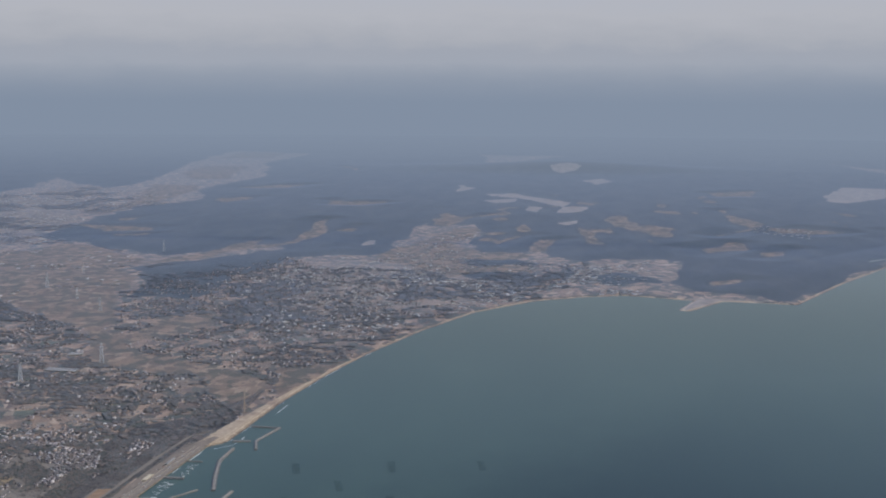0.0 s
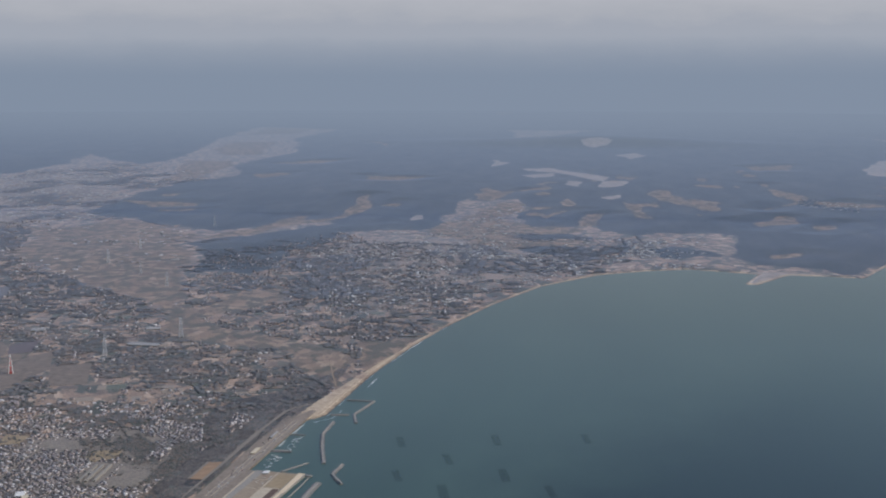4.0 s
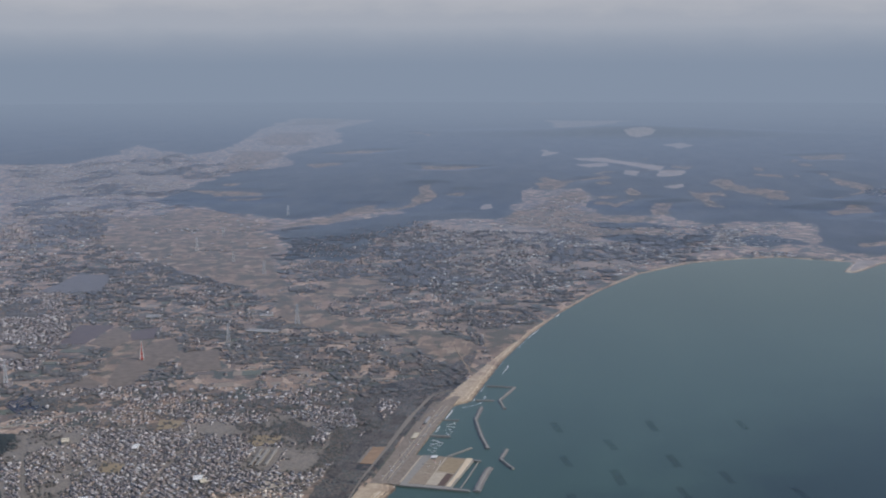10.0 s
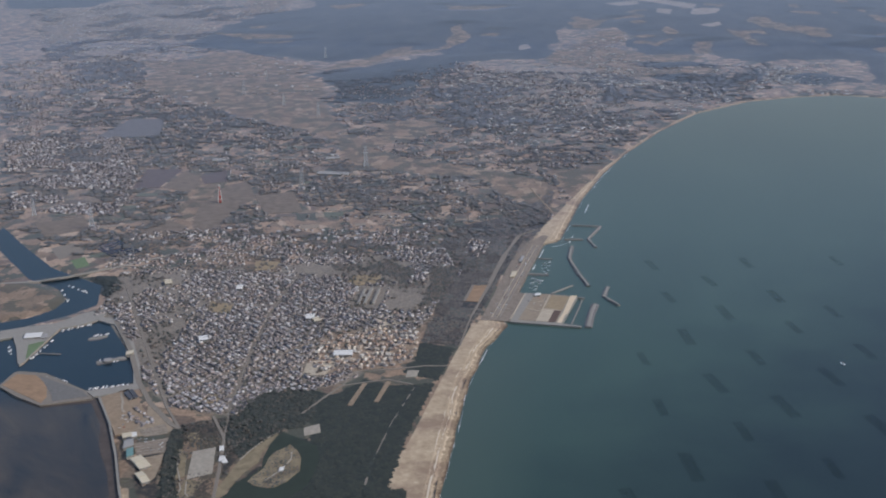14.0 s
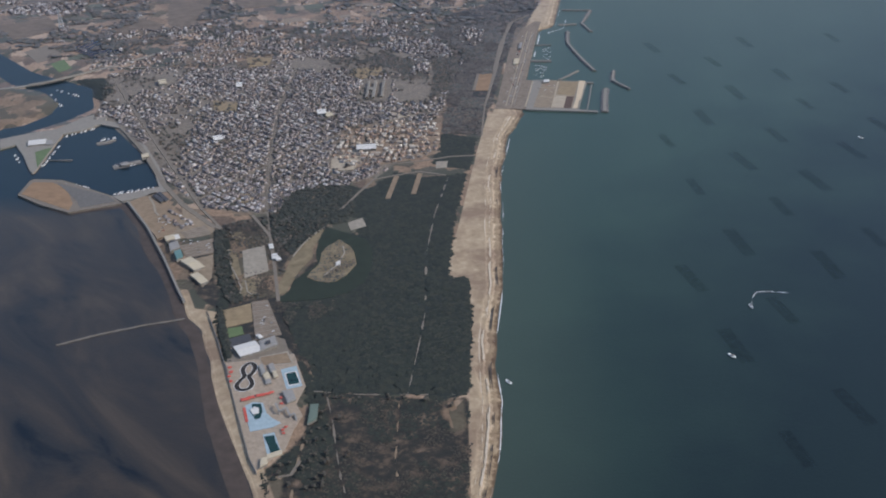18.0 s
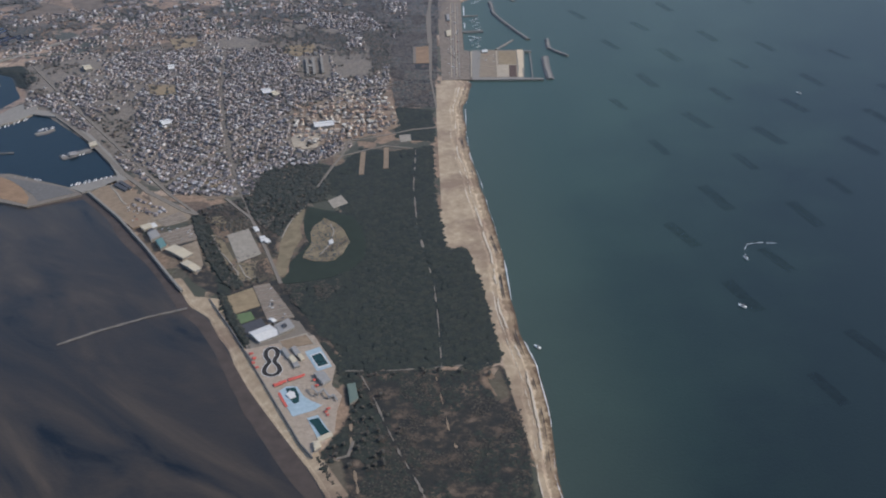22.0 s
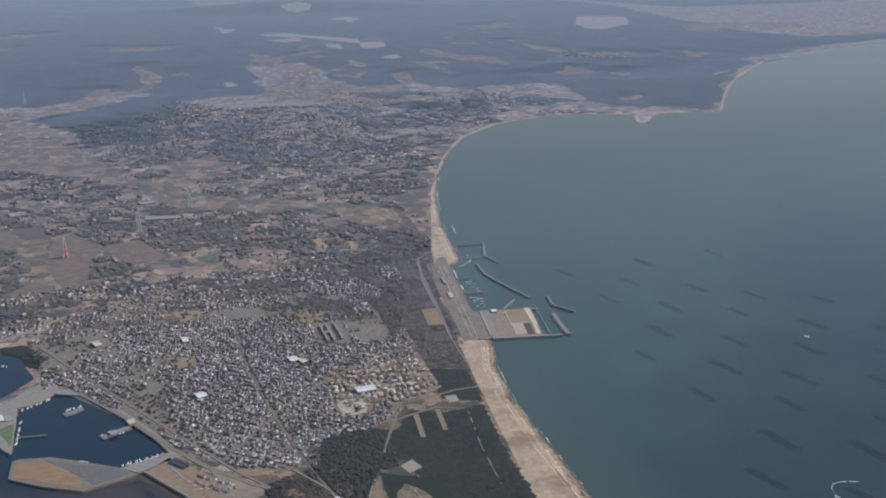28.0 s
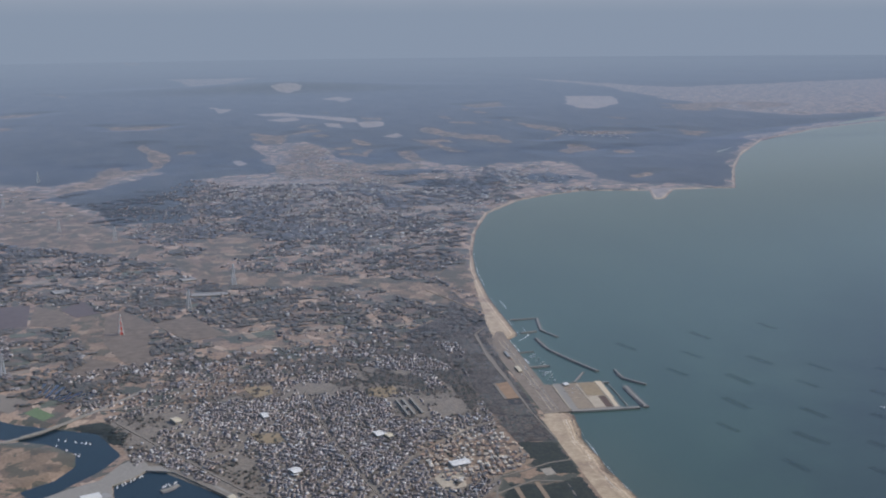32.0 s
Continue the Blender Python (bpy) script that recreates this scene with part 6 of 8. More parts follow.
# pond and island in the park
slab("pond", [(-174.3, 217.0), (-169.8, 214.4), (-164.6, 211.1), (-162.7, 205.6), (-162.1, 197.8), (-162.7, 191.8), (-165.8, 187.2), (-169.8, 184.7), (-174.8, 183.6), (-178.7, 183.1), (-179.6, 184.5), (-178.0, 187.8), (-177.8, 192.1), (-175.3, 196.8), (-174.0, 199.7), (-175.1, 204.9), (-175.2, 210.3), (-174.7, 215.3)], -0.3, Z + 0.05, M_POND, "dark green still park pond", "pond")
slab("island", [(-173.7, 204.3), (-172.9, 207.5), (-171.4, 209.3), (-170.8, 210.9), (-168.0, 207.7), (-166.6, 204.5), (-165.5, 199.3), (-167.0, 194.4), (-168.9, 191.6), (-170.8, 191.2), (-173.2, 191.8), (-175.3, 193.4), (-174.7, 196.0), (-173.5, 199.2)], -0.3, Z + 0.12, M_PARKG, "brown dry grass island in the pond", "island")
hall("park_house", [(-185.93, 207.92), (-185.21, 208.15), (-184.73, 205.99), (-185.43, 205.77)], 0.35, 0.15, M_WHITE, "small white house beside the park road", "house")
hall("park_house", [(-184.43, 203.36), (-183.37, 203.56), (-183.00, 201.23), (-183.93, 201.02)], 0.35, 0.15, M_WHITE, "small white house beside the park road", "house")
hall("park_house", [(-183.59, 202.28), (-182.80, 202.75), (-182.34, 200.68), (-183.13, 200.21)], 0.35, 0.15, M_WHITE, "small white house beside the park road", "house")
flat_building("pavilion", [(-169.92, 199.51), (-169.11, 199.97), (-168.91, 198.45), (-169.71, 197.99)], 0.35, M_WHITE, "white pavilion on the pond island", "pavilion")
band("path", [(-171.7, 194.2), (-170.6, 196.5), (-169.7, 198.5), (-168.7, 204.1), (-169.4, 207.3)], 0.3, -0.1, Z + 0.22, M_GRAVEL, "pale footpath across the island", "path")

band("path", [(-188.0, 185.4), (-188.1, 188.8), (-189.3, 191.2), (-188.0, 191.9), (-186.5, 187.1), (-185.4, 185.9)], 0.28, -0.1, Z + 0.12, M_GRAVEL, "worn footpath over dry park grass", "path")
band("path", [(-196.0, 208.7), (-194.2, 204.7), (-192.4, 198.2), (-189.4, 192.0)], 0.28, -0.1, Z + 0.12, M_GRAVEL, "worn footpath along the tree belt", "path")
band("path", [(-179.8, 202.6), (-178.7, 207.8), (-177.2, 212.6), (-175.0, 217.0)], 0.28, -0.1, Z + 0.12, M_GRAVEL, "pale path over the pond bank", "path")
band("path", [(-220.1, 233.3), (-217.9, 229.1), (-216.2, 224.7), (-214.9, 222.8)], 0.45, -0.1, Z + 0.12, M_GRAVEL, "pale track across the port yard", "path")
# roads and lanes
ROADS = []
ROADS.append(([(-192.9, 223.4), (-186.6, 212.4), (-183.0, 198.4), (-179.5, 183.5)], 0.75, M_LANE, "grey road through the park"))
ROADS.append(([(-172.2, 226.8), (-169.1, 236.6), (-166.2, 244.3), (-164.2, 253.2), (-155.8, 255.5), (-147.7, 258.7), (-141.5, 259.4)], 0.6, M_LANE, "pale sandy lane at the edge of pines"))
ROADS.append(([(-166.2, 243.9), (-160.6, 246.7), (-155.4, 248.9), (-148.7, 246.6)], 0.6, M_LANE, "pale lane through the pines"))
ROADS.append(([(-161.9, 232.5), (-160.9, 246.0)], 1.2, M_BREAK, "sandy firebreak in the pines"))
ROADS.append(([(-155.9, 235.3), (-155.1, 247.8)], 1.2, M_BREAK, "sandy firebreak in the pines"))
ROADS.append(([(-169.6, 128.5), (-167.7, 129.1), (-166.8, 132.6)], 0.5, M_LANE, "short sandy track through scrub"))
ROADS.append(([(-132.7, 376.5), (-134.7, 350.0), (-137.3, 325.5), (-139.6, 296.0), (-140.1, 273.7)], 0.55, M_LANE, "pale road behind the shore woods"))
ROADS.append(([(-131.9, 382.7), (-134.7, 357.4), (-136.3, 331.5), (-139.4, 298.8)], 0.8, M_LANE, "pale road behind the shore woods"))
ROADS.append(([(-296.3, 311.2), (-286.0, 313.7), (-278.3, 317.7), (-265.8, 329.4), (-247.8, 350.6)], 1.3, M_CONC, "grey main road over the river"))
ROADS.append(([(-137.2, 328.1), (-135.4, 355.5), (-131.0, 383.7), (-125.1, 391.6)], 0.9, M_LANE, "grey road to the marina"))
ROADS.append(([(-132.0, 457.5), (-125.8, 434.7), (-120.6, 416.7)], 0.6, M_BREAK, "narrow silted creek to the sea"))
ROADS.append(([(-261.5, 333.1), (-243.5, 332.3), (-232.5, 350.8), (-216.0, 367.3)], 1.0, M_LANE, "grey road beside the rice fields"))
ROADS.append(([(-198.5, 216.0), (-205.9, 227.0), (-216.1, 245.7), (-227.6, 266.8), (-245.7, 300.3), (-256.4, 320.9)], 0.7, M_LANE, "grey street through the old town"))
ROADS.append(([(-186.6, 212.4), (-190.7, 229.7), (-195.2, 257.1), (-199.3, 294.3), (-200.6, 335.0)], 0.4, M_LANE, "narrow grey street through the town"))
ROADS.append(([(-207.7, 231.8), (-192.3, 256.8), (-178.4, 274.4), (-159.7, 289.3), (-150.0, 292.6)], 0.4, M_LANE, "narrow grey street across the town"))
for pts, w, mat, label in ROADS:
    band("road", pts, w, -0.3, Z + 0.09 + 0.01 * RNG.rand(), mat, label, "road", step=6.0)
    STREETS.append((pts, w))


def broken_track(pts, w, mat, label, seed):
    """A sandy track half grown over: bare stretches of uneven width."""
    r = np.random.RandomState(seed)
    line = fine_line(pts, 0.45)
    v, f = [], []
    lt, rt = offset_line(line, 1.0)
    for i, c in enumerate(line):
        here = float(value_noise(np.array(c[0]), np.array(c[1]), 1.7, seed + 1))
        k = w * min(1.0, max(0.0, (here - 0.44) * 4)) * (0.35 + 1.3 * float(value_noise(np.array(c[0]), np.array(c[1]), 2.6, seed)) * r.uniform(0.7, 1.2))
        for q in (lt[i], rt[i]):
            v.append((c[0] + (q[0] - c[0]) * k + r.uniform(-0.06, 0.06), c[1] + (q[1] - c[1]) * k + r.uniform(-0.06, 0.06), Z + 0.07))
        if i and here > 0.45:
            f.append((2 * i - 2, 2 * i - 1, 2 * i + 1, 2 * i))
    tagged(mesh_ob("path", v, f, mat), label, "path", kind="structure")
    STREETS.append((pts, w))


broken_track([(-167.5, 152.0), (-158.9, 151.2), (-149.1, 151.3), (-140.2, 151.6), (-138.7, 151.3)], 0.32, M_LANE, "pale path across the pine wood", 141)
broken_track([(-147.9, 245.8), (-150.1, 224.7), (-150.9, 204.9), (-149.6, 179.4), (-150.0, 167.9), (-150.9, 151.7)], 0.34, M_LANE, "straight broken path in the pine wood", 143)
broken_track([(-164.9, 150.3), (-162.9, 143.0), (-161.6, 136.7), (-159.7, 128.7), (-157.4, 121.3), (-156.0, 115.0), (-154.6, 111.1)], 0.4, M_LANE, "sandy track through scrub", 145)
broken_track([(-152.2, 148.7), (-151.8, 140.9), (-151.5, 133.3), (-150.8, 129.0)], 0.35, M_BREAK, "narrow earth track through scrub", 147)
broken_track([(-167.1, 137.0), (-167.1, 129.0), (-166.4, 119.7), (-164.9, 112.4)], 0.35, M_BREAK, "narrow earth track through pines", 149)
bridge = thing("bridge", "grey concrete road bridge over the river", "bridge")
band("bridge_deck", [(-281.9, 315.1), (-276.7, 318.4), (-270.5, 324.2), (-265.1, 330.0)], 1.5, Z + 0.15, Z + 0.35, M_CONC, parent=bridge)
for q in [(-279.6, 316.5), (-276.0, 319.1), (-272.6, 322.2), (-269.1, 325.5)]:
    part("pillar", box_bm(q[0] - 0.3, q[0] + 0.3, q[1] - 0.5, q[1] + 0.5, -1.5, Z + 0.16), M_CONC, bridge)
for s in (-0.7, 0.7):
    band("parapet", [(x, y + s) for x, y in [(-281.9, 315.1), (-276.7, 318.4), (-270.5, 324.2), (-265.1, 330.0)]], 0.1, Z + 0.3, Z + 0.48, M_CONC, parent=bridge)

slab("field", [(-178.4, 279.7), (-161.5, 284.3), (-151.9, 281.8), (-150.6, 261.4), (-160.0, 255.3), (-174.1, 250.6), (-178.9, 258.1)], -0.3, Z + 0.05, M_ESTATE, "brown bare ground of the new estate", "building ground")
# larger buildings in the town
for i, q in enumerate(([(-175.7, 317.1), (-175.1, 317.5), (-174.3, 303.3), (-175.1, 303.0)], [(-173.9, 317.4), (-173.0, 317.8), (-172.4, 303.6), (-173.2, 303.2)], [(-171.3, 317.6), (-170.6, 318.0), (-170.0, 304.2), (-170.7, 303.8)], [(-175.0, 311.4), (-173.7, 311.7), (-173.5, 309.6), (-174.8, 309.3)])):
    flat_building("school_block", q, 0.5, M_CONC, "grey three-storey school block with flat roof", "school", M_CONC, 0.04)
hall("long_hall", [(-173.0, 264.9), (-168.0, 265.5), (-168.0, 262.3), (-172.7, 261.4)], 0.9, 0.25, M_WHITE, "long white-roofed hall at the edge of pines")
hall("gymnasium", [(-213.2, 271.1), (-211.0, 272.0), (-210.3, 268.8), (-212.4, 267.9)], 0.9, 0.3, M_WHITE, "white-roofed gymnasium among houses")
hall("storehouse", [(-241.4, 318.4), (-239.5, 319.2), (-238.5, 315.1), (-240.3, 314.3)], 0.9, 0.3, M_CREAM, "cream-roofed storehouse among houses")
hall("storehouse", [(-187.7, 291.5), (-185.3, 292.1), (-184.9, 288.5), (-187.1, 287.9)], 0.9, 0.3, M_WHITE, "white-roofed storehouse on sandy ground")
hall("storehouse", [(-184.9, 289.4), (-183.4, 290.1), (-183.0, 286.9), (-184.5, 286.2)], 0.8, 0.3, M_CREAM, "cream-roofed storehouse on sandy ground")
hall("storehouse", [(-216.2, 315.7), (-214.6, 316.0), (-214.0, 311.9), (-215.6, 311.6)], 0.9, 0.3, M_WHITE, "white-roofed storehouse among houses")
hall("fish_market", [(-233.4, 253.6), (-231.9, 254.5), (-231.3, 252.7), (-232.8, 251.8)], 0.4, 0.15, M_GREYR, "grey fish market shed on the pier")
hall("fish_market", [(-263.94, 268.85), (-259.67, 270.08), (-258.14, 266.80), (-262.22, 265.59)], 0.5, 0.15, M_WHITE, "white net sheds on the harbour mole")
hall("fish_market", [(-259.21, 268.84), (-257.62, 269.66), (-256.42, 266.80), (-257.68, 265.99)], 0.4, 0.12, M_GREYR, "grey net sheds on the harbour mole")
slab("field", [(-259.3, 261.6), (-257.1, 264.0), (-255.8, 264.8), (-254.8, 251.3)], -0.3, Z + 0.09, M_GRASS, "grey-green plot on the harbour mole", "bare ground")
flat_building("harbour_office", [(-229.4, 258.8), (-227.9, 259.7), (-227.2, 257.5), (-228.7, 256.6)], 0.5, M_CREAM, "cream harbour office on the quay", "office")
flat_building("harbour_office", [(-121.8, 318.0), (-120.2, 318.3), (-120.3, 316.2), (-121.9, 315.9)], 0.5, M_WHITE, "white harbour office on the apron", "office")
flat_building("marina_house", [(-128.7, 356.9), (-127.8, 356.8), (-128.3, 350.4), (-129.2, 350.6)], 0.35, M_GREYR, "grey marina house on the car park", "building")
flat_building("marina_house", [(-130.6, 339.1), (-129.2, 339.5), (-129.6, 334.2), (-130.9, 333.8)], 0.35, M_CREAM, "cream marina house on the car park", "building")
for q in ([(-230.4, 478.6), (-215.3, 476.7), (-214.3, 472.2), (-229.0, 472.9)], [(-288.7, 500.7), (-282.2, 502.7), (-280.0, 496.5), (-285.9, 494.6)], [(-234.2, 509.0), (-227.7, 511.0), (-226.4, 506.0), (-232.4, 504.0)]):
    hall("greenhouse", q, 0.5, 0.3, M_GREYR, "long pale greenhouse among fields")
solar = thing("solar_farm", "rows of dark solar panels on open ground", "solar panels")
(sa, sb, sc, sd_) = [(-281.4, 352.8), (-280.4, 367.2), (-262.2, 349.5), (-270.1, 342.3)]
for i in range(9):
    t = (i + 0.2) / 9
    u = (i + 0.8) / 9
    L = lambda p, q, k: (p[0] + (q[0] - p[0]) * k, p[1] + (q[1] - p[1]) * k)
    q = [L(sa, sd_, t), L(sb, sc, t), L(sb, sc, u), L(sa, sd_, u)]
    v = [(*q[0], Z + 0.1), (*q[1], Z + 0.1), (*q[2], Z + 0.35), (*q[3], Z + 0.35), (*q[0], Z), (*q[1], Z), (*q[2], Z), (*q[3], Z)]
    mesh_ob("panel", v, [(3, 2, 1, 0), (4, 5, 1, 0), (7, 6, 2, 3)], M_SOLAR, solar)


# parked vehicles
CAR = {}
PAINT = [plain("car_white", (0.62, 0.62, 0.61), 0.08, 4.0, 0.35, 0.0), plain("car_grey", (0.22, 0.225, 0.23), 0.08, 4.0, 0.35, 0.0), plain("car_dark", (0.05, 0.05, 0.055), 0.08, 4.0, 0.35, 0.0), plain("car_red", (0.34, 0.07, 0.055), 0.08, 4.0, 0.35, 0.0)]
CAR_NAMES = ("white car parked on a worn lot", "grey car parked on a worn lot", "dark car parked on a worn lot", "red car parked on a worn lot")


def car(x, y, turn, k, size=1.0):
    c = thing("car", CAR_NAMES[k], "car", x, y, Z + 0.10, turn, group="parked cars")
    c.scale = (size, size, size)
    if k not in CAR:
        me = bpy.data.meshes.new("body")
        bm = box_bm(-0.22, 0.22, -0.09, 0.09, 0.025, 0.085, 0.012)
        bm.to_mesh(me); bm.free(); me.materials.append(PAINT[k])
        gl = bpy.data.meshes.new("cabin")
        bm = box_bm(-0.13, 0.10, -0.078, 0.078, 0.08, 0.145, 0.02)
        bm.to_mesh(gl); bm.free(); gl.materials.append(M_DARKR)
        rf = bpy.data.meshes.new("cabin_roof")
        bm = box_bm(-0.10, 0.07, -0.07, 0.07, 0.143, 0.152)
        bm.to_mesh(rf); bm.free(); rf.materials.append(PAINT[k])
        wh = bpy.data.meshes.new("wheel")
        bm = bmesh.new()
        bmesh.ops.create_cone(bm, cap_ends=True, segments=8, radius1=0.034, radius2=0.034, depth=0.03, matrix=Matrix.Rotation(radians(90), 4, 'X'))
        bm.to_mesh(wh); bm.free(); wh.materials.append(M_DARKR)
        CAR[k] = (me, gl, rf, wh)
    me, gl, rf, wh = CAR[k]
    new("body", me).parent = c
    new("cabin", gl).parent = c
    new("cabin_roof", rf).parent = c
    for i in (-0.14, 0.14):
        for j in (-0.08, 0.08):
            w = new("wheel", wh)
            w.parent = c
            w.location = (i, j, 0.02)


def park_cars(pts, n, seed, turn):
    r = np.random.RandomState(seed)
    xy = scatter([pts], 0.62, None, seed)
    for x, y in xy[r.permutation(len(xy))[:n]]:
        car(x, y, turn + r.uniform(-4, 4) + 180 * r.randint(2), int(r.choice(4, p=(0.5, 0.27, 0.17, 0.06))), r.uniform(1.0, 1.25))


park_cars([(-134.5, 298.2), (-127.5, 368.8), (-124.0, 368.3), (-130.6, 297.7)], 46, 201, 8)
park_cars([(-184.5, 182.3), (-181.7, 183.0), (-177.2, 170.9), (-181.1, 169.7)], 10, 203, 20)
park_cars([(-215.7, 226.1), (-210.3, 219.7), (-210.4, 213.1), (-213.2, 214.5)], 18, 205, 35)
park_cars([(-206.3, 209.4), (-199.2, 212.8), (-197.3, 205.2), (-202.8, 203.3)], 12, 207, 30)
park_cars([(-124.4, 315.1), (-118.1, 315.4), (-119.3, 307.2), (-125.0, 307.9)], 12, 209, 90)

# ---- houses ----
LOTS = [[(-142.1, 325.1), (-137.3, 325.5), (-138.6, 309.7), (-143.1, 309.8)], [(-182.0, 331.4), (-173.2, 332.5), (-172.0, 324.6), (-178.3, 321.1), (-182.2, 323.8)], [(-219.0, 343.1), (-210.1, 343.1), (-210.2, 335.1), (-216.0, 332.6)], [(-220.4, 301.6), (-212.5, 299.7), (-211.4, 292.3), (-217.9, 292.2)], [(-178.8, 256.9), (-172.4, 264.8), (-170.2, 259.6), (-172.4, 249.9), (-178.0, 249.2)], [(-177.5, 321.0), (-168.9, 319.9), (-168.3, 299.7), (-176.4, 299.8)], [(-183.5, 356.6), (-165.4, 344.9), (-165.4, 324.8), (-180.3, 335.1)]]
DARK_WOOD = [[(-179.2, 342.5), (-172.3, 347.6), (-163.0, 338.0), (-163.5, 323.5), (-170.2, 331.0), (-177.6, 335.4)], [(-157.8, 340.9), (-148.5, 344.5), (-150.4, 312.2), (-155.9, 302.9), (-155.8, 323.6)]]
LOTS += DARK_WOOD
TAN_QUARTER = [(-178.4, 279.7), (-161.5, 284.3), (-151.9, 281.8), (-150.6, 261.4), (-160.0, 255.3), (-174.1, 250.6), (-178.9, 258.1)]


def street_grid(poly, angle, pitch_u, pitch_v, seed, skip=0.1, warp=6.0):
    """House plots in rows of two along narrow lanes."""
    r = np.random.RandomState(seed)
    a = np.array(poly)
    c = a.mean(0)
    R = np.abs(a - c).max() * 1.5
    us = np.arange(-R, R, pitch_u)
    vs, v = [], -R
    while v < R:
        vs += [v, v + pitch_v * 0.92]
        v += 2 * pitch_v * 0.92 + 0.55
    U, V = np.meshgrid(us, np.array(vs))
    U = U + r.uniform(-0.2, 0.2, U.shape) * pitch_u + np.repeat(r.uniform(-1, 1, (U.shape[0], 1)), U.shape[1], 1)
    V = V + r.uniform(-0.12, 0.12, V.shape) * pitch_v
    gap = (np.floor(U / (pitch_u * 7.5)) != np.floor((U + 0.5) / (pitch_u * 7.5)))
    k = ~gap & (r.rand(*U.shape) > skip)
    U, V = U[k], V[k]
    x = c[0] + U * math.cos(angle) - V * math.sin(angle)
    y = c[1] + U * math.sin(angle) + V * math.cos(angle)
    x2 = x + (value_noise(x, y, 30, seed + 1) - 0.5) * warp
    y2 = y + (value_noise(x, y, 30, seed + 2) - 0.5) * warp
    k = inside_dist(poly, x2, y2) > 0.3
    turn = angle + (value_noise(x2, y2, 25, seed + 3) - 0.5) * 0.7
    return np.stack([x2[k], y2[k], turn[k]], -1)


def free_of(h, lots, streets, margin=0.5):
    k = np.ones(len(h), bool)
    for p in lots:
        k &= inside_dist(p, h[:, 0], h[:, 1]) < -margin
    for pts, w in streets:
        k &= line_dist(pts, h[:, 0], h[:, 1]) > w / 2 + 0.45
    k &= land_dist(h[:, 0], h[:, 1]) > 2.0
    return h[k]


plots = street_grid(TOWN[0], radians(-38), 1.04, 0.98, 11, 0.13)
big = [[(o.matrix_basis.translation.x, o.matrix_basis.translation.y)] for o in scene.objects if o.get("category") in ("hall", "school", "office", "building")]
plots = free_of(plots, LOTS + [TAN_QUARTER], STREETS)
for (bx_, by_), in big:
    plots = plots[np.hypot(plots[:, 0] - bx_, plots[:, 1] - by_) > 1.8]
thin = value_noise(plots[:, 0], plots[:, 1], 16, 71)
far_k = np.clip((plots[:, 1] - 290) / 90, 0, 1)
plots = plots[(thin + RNG.uniform(-0.12, 0.12, len(plots))) > 0.25 + 0.07 * far_k]
HOUSE = [gable(1.0, 0.8, 0.5, 0.26), gable(1.0, 0.8, 0.5, 0.24, 0.06, 0.3), gable(1.0, 0.9, 0.55, 0.05), gable(1.0, 0.7, 0.32, 0.24, 0.08, 0.25)]
H_WALL, H_ROOF = [h[0] for h in HOUSE], [h[1] for h in HOUSE]
near = plots[np.argsort(plots[:, 1])[:300]]
rest = plots[np.argsort(plots[:, 1])[300:]]

# the nearest houses stand singly
wall_me, roof_me = [], []
for (wv, wf), (rv, rf) in HOUSE:
    for store, nm, vv, ff, mt in ((wall_me, "wall", wv, wf, M_WALL1), (roof_me, "roof", rv, rf, M_ROOF1)):
        me = bpy.data.meshes.new(nm)
        me.from_pydata(vv, [], ff)
        me.materials.append(mt)
        store.append(me)
_bm = box_bm(-0.2, 0.2, -0.62, -0.38, 0.0, 0.3)
porch_mesh = bpy.data.meshes.new("porch"); _bm.to_mesh(porch_mesh); _bm.free(); porch_mesh.materials.append(M_ROOF1)
KINDS = ("small gabled town house with tiled roof", "hipped-roof town house with grey tiles", "flat-roofed plaster town house among neighbours", "low hipped bungalow with wide tiled roof")
for x, y, a in near:
    k = RNG.choice(4, p=(0.4, 0.3, 0.12, 0.18))
    h = thing("house", KINDS[k], "house", x, y, Z - 0.02, math.degrees(a) + 90 * RNG.randint(2), group="houses of the port town")
    s = RNG.uniform(0.58, 0.9)
    h.scale = (s * RNG.uniform(0.9, 1.15), s, s * RNG.uniform(0.9, 1.25))
    new("wall", wall_me[k]).parent = h
    new("roof", roof_me[k]).parent = h
    if RNG.rand() < 0.6:
        new("porch", porch_mesh).parent = h


def house_stuff(name, h, size, roof_mat, label, seed, wall_mat=None, tall=1.0):
    r = np.random.RandomState(seed)
    n = len(h)
    k = r.choice(4, n, p=(0.4, 0.3, 0.12, 0.18))
    s = size * r.uniform(0.8, 1.25, n)
    p = np.stack([h[:, 0], h[:, 1], ground_z(h[:, 0], h[:, 1]) - 0.03, h[:, 2] + np.pi / 2 * r.randint(0, 2, n), s * r.uniform(0.9, 1.25, n), s, s * tall * r.uniform(0.85, 1.25, n), k], -1)
    many(name + "_walls", p, H_WALL, wall_mat or M_WALL, label + " (walls)", "houses")
    many(name + "_roofs", p, H_ROOF, roof_mat, label + " (roofs)", "houses")


